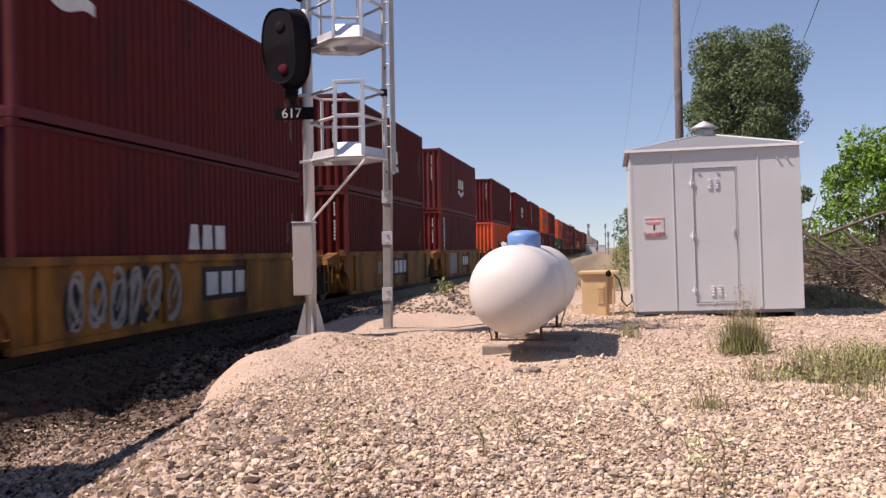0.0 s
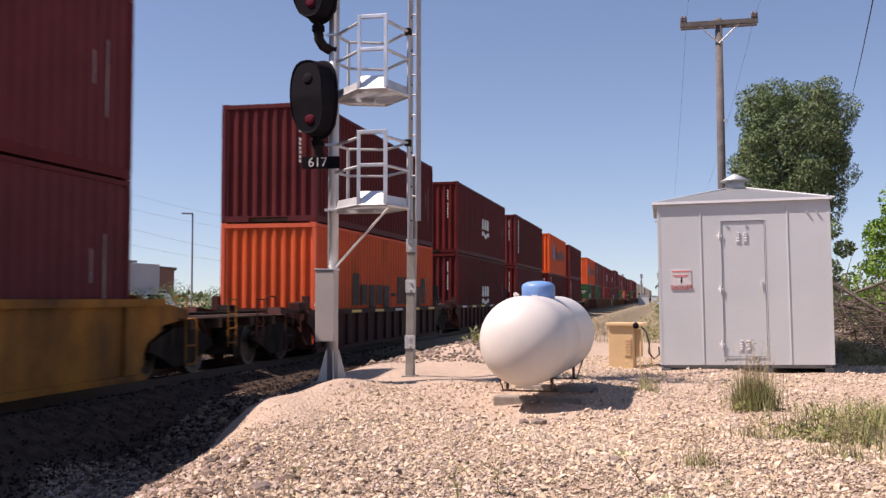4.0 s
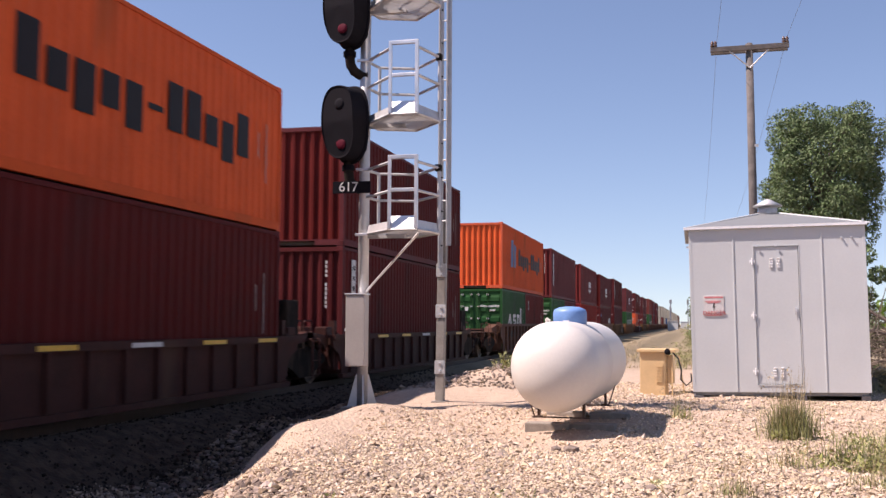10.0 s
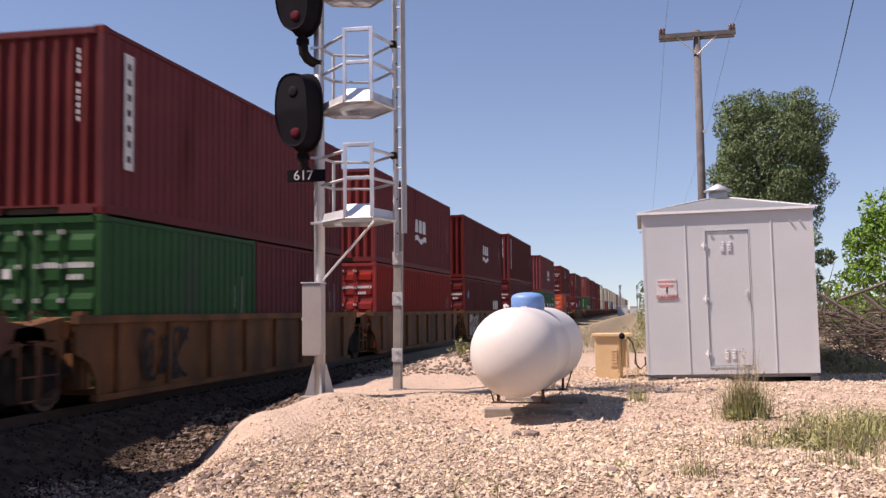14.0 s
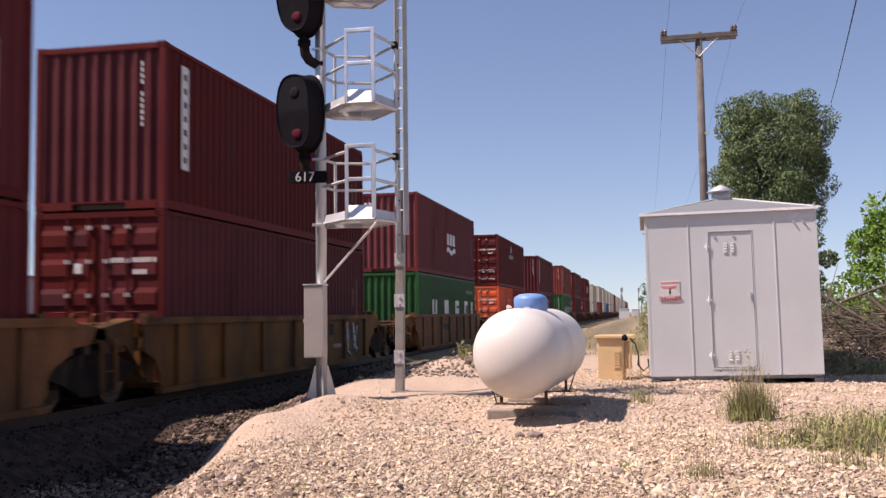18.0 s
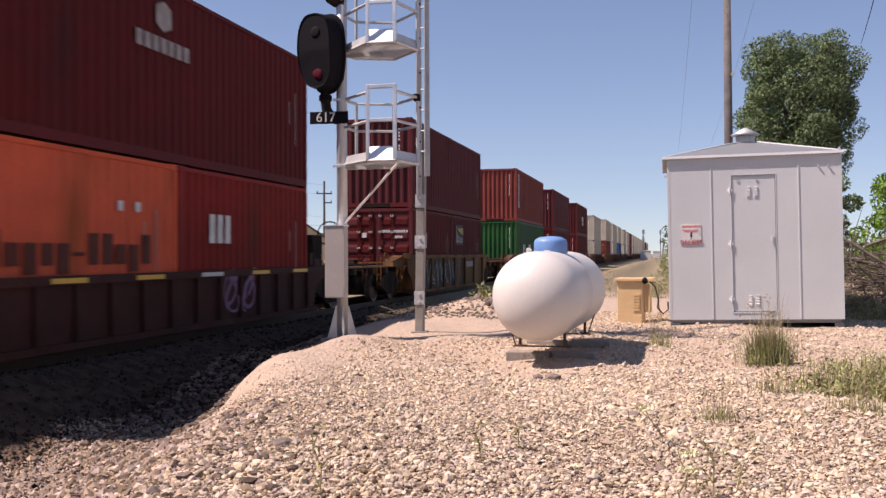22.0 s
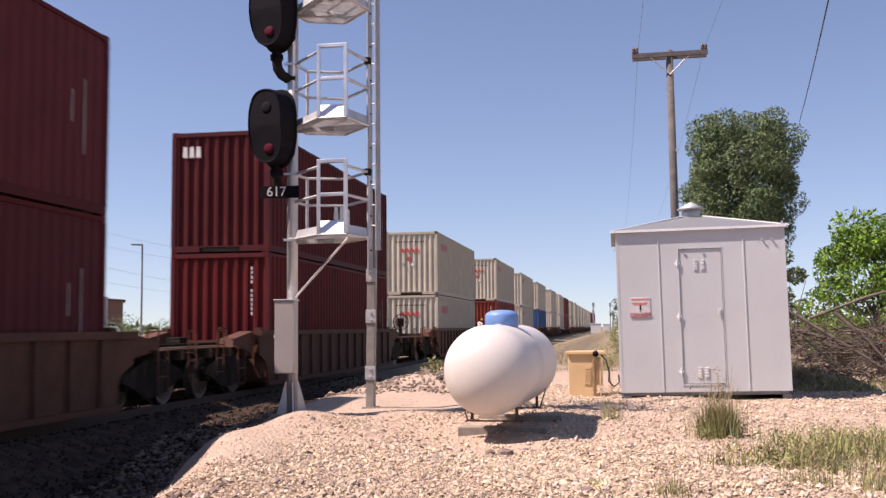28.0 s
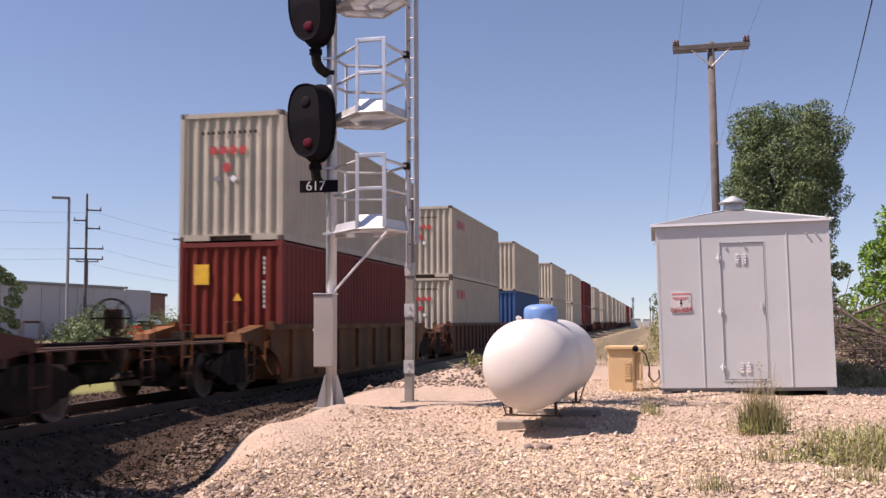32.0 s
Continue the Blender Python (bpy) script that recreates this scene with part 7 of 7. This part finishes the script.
    for k, (x, y) in enumerate(((-4.6, 240.0), (-2.4, 300.0))):
        h = thing("relay_case", "pale grey relay case beside the line", "cabinet", "far cabinets", at=pose(x, y, -0.8))
        part("case", boxes((-1.2, 1.2, -0.8, 0.8, 0, 2.4), bevel=0.05), M_SHED, h)
        part("lid", boxes((-1.3, 1.3, -0.9, 0.9, 2.402, 2.5)), M_SHEDTRIM, h)


build_across()


def build_far_trees():
    """Hazy tree line on the horizon."""
    rng = np.random.default_rng(77)
    cs, rs, ns = [], [], []
    for k in range(260):
        a = rng.uniform(-1.15, 0.55)
        d = rng.uniform(420, 640)
        x, y = d * math.sin(a), d * math.cos(a)
        if -60 < x < 25:
            continue
        h = rng.uniform(2.0, 5.5)
        cs.append((x, y, h * 0.5 - 1.5))
        rs.append(np.array([7.0, 7.0, h]))
        ns.append(60)
    o = leafy("far_woods", None, cs, rs, ns, 1.4, M_LEAF, rng)
    tagged(o, "low hazy tree line on the far horizon", "woods", kind="stuff")


build_far_trees()


# ---- stones ----
def stone_sheet(name, spots, sizes, mat, rng, sink=0.25, coarse=False):
    """Crushed stones as angular deformed icosahedra, joined."""
    ph = (1 + 5 ** 0.5) / 2
    ico = np.array([(-1, ph, 0), (1, ph, 0), (-1, -ph, 0), (1, -ph, 0), (0, -1, ph), (0, 1, ph), (0, -1, -ph), (0, 1, -ph), (ph, 0, -1), (ph, 0, 1), (-ph, 0, -1), (-ph, 0, 1)], float)
    ico /= np.linalg.norm(ico[0])
    tri = np.array([(0, 11, 5), (0, 5, 1), (0, 1, 7), (0, 7, 10), (0, 10, 11), (1, 5, 9), (5, 11, 4), (11, 10, 2), (10, 7, 6), (7, 1, 8), (3, 9, 4), (3, 4, 2), (3, 2, 6), (3, 6, 8), (3, 8, 9), (4, 9, 5), (2, 4, 11), (6, 2, 10), (8, 6, 7), (9, 8, 1)])
    if coarse:
        ico = np.array([(1, 0, 0), (-1, 0, 0), (0, 1, 0), (0, -1, 0), (0, 0, 1), (0, 0, -1)], float)
        tri = np.array([(0, 2, 4), (2, 1, 4), (1, 3, 4), (3, 0, 4), (2, 0, 5), (1, 2, 5), (3, 1, 5), (0, 3, 5)])
    nv = len(ico)
    n = len(spots)
    s = np.asarray(sizes)[:, None, None]
    jit = rng.uniform(0.68, 1.22, (n, nv, 1))
    dims = rng.uniform(0.62, 1.2, (n, 1, 3)) * np.array([1.0, 1.0, 0.72])
    v = ico[None] * jit * dims
    a = rng.uniform(0, 2 * math.pi, n)
    t = rng.normal(0, 0.45, n)
    ca, sa, ct, st = np.cos(a), np.sin(a), np.cos(t), np.sin(t)
    y2 = v[:, :, 1] * ct[:, None] - v[:, :, 2] * st[:, None]
    z2 = v[:, :, 1] * st[:, None] + v[:, :, 2] * ct[:, None]
    x3 = v[:, :, 0] * ca[:, None] - y2 * sa[:, None]
    y3 = v[:, :, 0] * sa[:, None] + y2 * ca[:, None]
    v = np.stack([x3, y3, z2], 2) * s * 0.5
    z = land(spots[:, 0], spots[:, 1])
    base = np.stack([spots[:, 0], spots[:, 1], z + np.asarray(sizes) * (0.3 - sink) + rng.uniform(0, 0.012, n)], 1)
    v = (v + base[:, None]).reshape(-1, 3)
    f = (tri[None] + (np.arange(n) * nv)[:, None, None]).reshape(-1, 3)
    me = bpy.data.meshes.new(name)
    me.vertices.add(len(v))
    me.vertices.foreach_set("co", v.ravel().astype(np.float32))
    me.loops.add(len(f) * 3)
    me.loops.foreach_set("vertex_index", f.ravel().astype(np.int32))
    me.polygons.add(len(f))
    me.polygons.foreach_set("loop_start", np.arange(0, len(f) * 3, 3, dtype=np.int32))
    me.update(calc_edges=True)
    me.polygons.foreach_set("use_smooth", np.zeros(len(f), dtype=bool))
    me.materials.append(mat)
    return me


def build_gravel():
    rng = np.random.default_rng(3)

    def fan(n, y0, y1, power=1.0):
        y = (y0 ** 2 + (y1 ** 2 - y0 ** 2) * rng.uniform(0, 1, n)) ** 0.5
        return np.stack([y * rng.uniform(-0.82, 0.31, n), y], 1)

    p = np.concatenate([fan(160000, 2.8, 8.0), fan(85000, 8.0, 16.5)])
    edge = p[:, 0] - crest_line(p[:, 1])
    # the bank by the mast is finer, sandier stuff
    fine = smooth01((0.8 - edge) / 0.5) * smooth01((p[:, 1] - 6.3) / 1.0) + smooth01((p[:, 1] - 10.2) / 1.5) * (p[:, 0] < -1.7)
    sandy = 0.5 + 0.5 * np.sin(p[:, 0] * 1.3 + 2.0 * np.sin(p[:, 1] * 0.7)) * np.sin(p[:, 1] * 1.1 + 1.0)
    keep = (edge > -0.55 + 0.6 * smooth01((6.8 - p[:, 1]) / 2.4) - 0.55 * rng.uniform(0, 1, len(p)) ** 2) & (rng.uniform(0, 1, len(p)) > np.clip(fine, 0, 1) * 0.9) & (rng.uniform(0, 1, len(p)) > 0.45 * sandy ** 2)
    keep &= ~((np.abs(p[:, 0] + 1.07) < 0.42) & (np.abs(p[:, 1] - 9.4) < 1.25) & (rng.uniform(0, 1, len(p)) < 0.6))
    keep &= ~((p[:, 0] > 0.0) & (p[:, 0] < 2.25) & (p[:, 1] > 13.4) & (p[:, 1] < 15.7))
    p, fine = p[keep], fine[keep]
    size = np.clip(rng.lognormal(math.log(0.0205), 0.5, len(p)), 0.011, 0.09) * np.where(p[:, 1] > 8, 1.1, 1.0) * (1 - 0.5 * np.clip(fine, 0, 1))
    close = p[:, 1] < 4.8
    drift = 0.5 + 0.5 * np.sin(p[:, 0] * 2.1 + 1.3 * np.sin(p[:, 1] * 1.7))
    brown = rng.uniform(0, 1, len(p)) < 0.06 + 0.08 * drift + 0.26 * smooth01((8.0 - p[:, 1]) / 4.5) * smooth01((0.6 - p[:, 0]) / 2.4)
    for sel, rough_ in ((close, False), (~close, True)):
        for tone, mat, label in ((~brown, M_STONE, "loose pinkish crushed limestone gravel"), (brown, M_STONEB, "browner broken stones among the pale gravel")):
            pick = sel & tone
            me = stone_sheet("gravel", p[pick] * PAD, size[pick], mat, rng, 0.2, rough_)
            tagged(new("gravel", me), label, "gravel", kind="stuff")
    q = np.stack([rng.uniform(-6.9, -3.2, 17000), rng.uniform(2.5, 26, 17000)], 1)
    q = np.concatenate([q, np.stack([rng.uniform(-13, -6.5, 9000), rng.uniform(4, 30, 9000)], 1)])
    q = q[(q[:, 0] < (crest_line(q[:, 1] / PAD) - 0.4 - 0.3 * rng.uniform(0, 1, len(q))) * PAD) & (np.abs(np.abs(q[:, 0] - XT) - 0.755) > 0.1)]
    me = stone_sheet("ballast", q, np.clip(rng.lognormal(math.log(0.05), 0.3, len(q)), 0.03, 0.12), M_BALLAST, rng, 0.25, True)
    tagged(new("ballast", me), "dark ballast stones along the track, train's shade in their colour", "ballast", kind="stuff")
    # browner gravel spills down the bank into the ditch
    q = np.stack([rng.uniform(-6.9, -2.4, 95000), 3.0 + 9.0 * rng.uniform(0, 1, 95000) ** 0.8], 1)
    c = crest_line(q[:, 1] / PAD) * PAD
    u = rng.uniform(0, 1, (3, len(q)))
    q = q[(q[:, 0] < c + 0.5 * u[0] - 0.1) & (q[:, 0] > -6.6 + 0.9 * u[1] ** 2 + 0.25 * np.sin(q[:, 1] * 2.3)) & (u[2] > smooth01((q[:, 1] - 9.0) / 2.8))]
    # the crest by the mast is bare sand
    q = q[(q[:, 0] < crest_line(q[:, 1] / PAD) * PAD - 0.3 - 0.55 * smooth01((q[:, 1] - 7.2) / 1.2)) | (q[:, 1] < 7.6)]
    me = stone_sheet("bank_gravel", q, np.clip(rng.lognormal(math.log(0.031), 0.5, len(q)), 0.014, 0.12), M_STONEB, rng, 0.2, True)
    tagged(new("bank_gravel", me), "brown gravel sloping from the pad into the ditch", "gravel", kind="stuff")
    n = 6500
    soil = np.stack([crest_line(np.linspace(3.5, 13, n)) * PAD - 0.5 + 2.3 * smooth01((7.0 - np.linspace(3.5, 13, n)) / 2.6) * rng.uniform(0, 1, n) ** 1.7 - rng.uniform(0, 1.7, n), np.linspace(3.5, 13, n) * PAD], 1)
    me = stone_sheet("broken_stone", soil, np.clip(rng.lognormal(math.log(0.046), 0.5, n), 0.022, 0.16), M_SOILROCK, rng, 0.25)
    tagged(new("broken_stone", me), "brown broken stones scattered over dirt below the pad", "stones", kind="stuff")
    rough = np.stack([rng.uniform(-4.2, -1.8, 2600), rng.uniform(14.0, 24, 2600)], 1) * PAD
    me = stone_sheet("rubble", rough, np.clip(rng.lognormal(math.log(0.06), 0.45, 2600), 0.03, 0.24), M_RUBBLE, rng)
    tagged(new("rubble", me), "pale dirt and rubble on the ridge past the mast", "rubble", kind="stuff")
    for x, y, s in ((-1.4, 7.75, 0.12), (-2.05, 5.05, 0.13), (-1.36, 5.3, 0.1), (-0.9, 7.9, 0.15), (-1.02, 7.98, 0.12), (-0.75, 8.0, 0.1), (-2.6, 5.6, 0.12), (-0.2, 5.9, 0.09)):
        me = stone_sheet("rock", np.array([[x, y]]) * PAD, [s], M_ROCK, rng, 0.2)
        tagged(new("rock", me), "dark grey fist-sized rock on the gravel", "rock", "rocks on the gravel")


build_gravel()


def motions():
    """The train rolls towards and past the camera, slowly gaining speed."""
    run = ((0, 0), (2, 21.71), (4, 43.43), (6, 65.21), (8, 87.07), (10, 109.02), (12, 131.13), (14, 153.41), (16, 175.88), (18, 198.56), (20, 221.42), (22, 244.44), (24, 267.61), (26, 290.9), (28, 314.3), (30, 337.76), (32, 361.25))
    for ob, off, z in TRAIN:
        walk(ob, [(t, pose(XT, off - d, z)) for t, d in run])
    # the wheels roll without slipping
    ticks = [k * 0.05 for k in range(641)]
    turn = [math.degrees(np.interp(t, [r[0] for r in run], [r[1] for r in run]) / 0.425) for t in ticks]
    for wheel, sx, y in WHEELS:
        walk(wheel, [(t, pose(sx * 0.755, y, 0.425, sx * a, 0, 0 if sx > 0 else 180)) for t, a in zip(ticks, turn)])


motions()
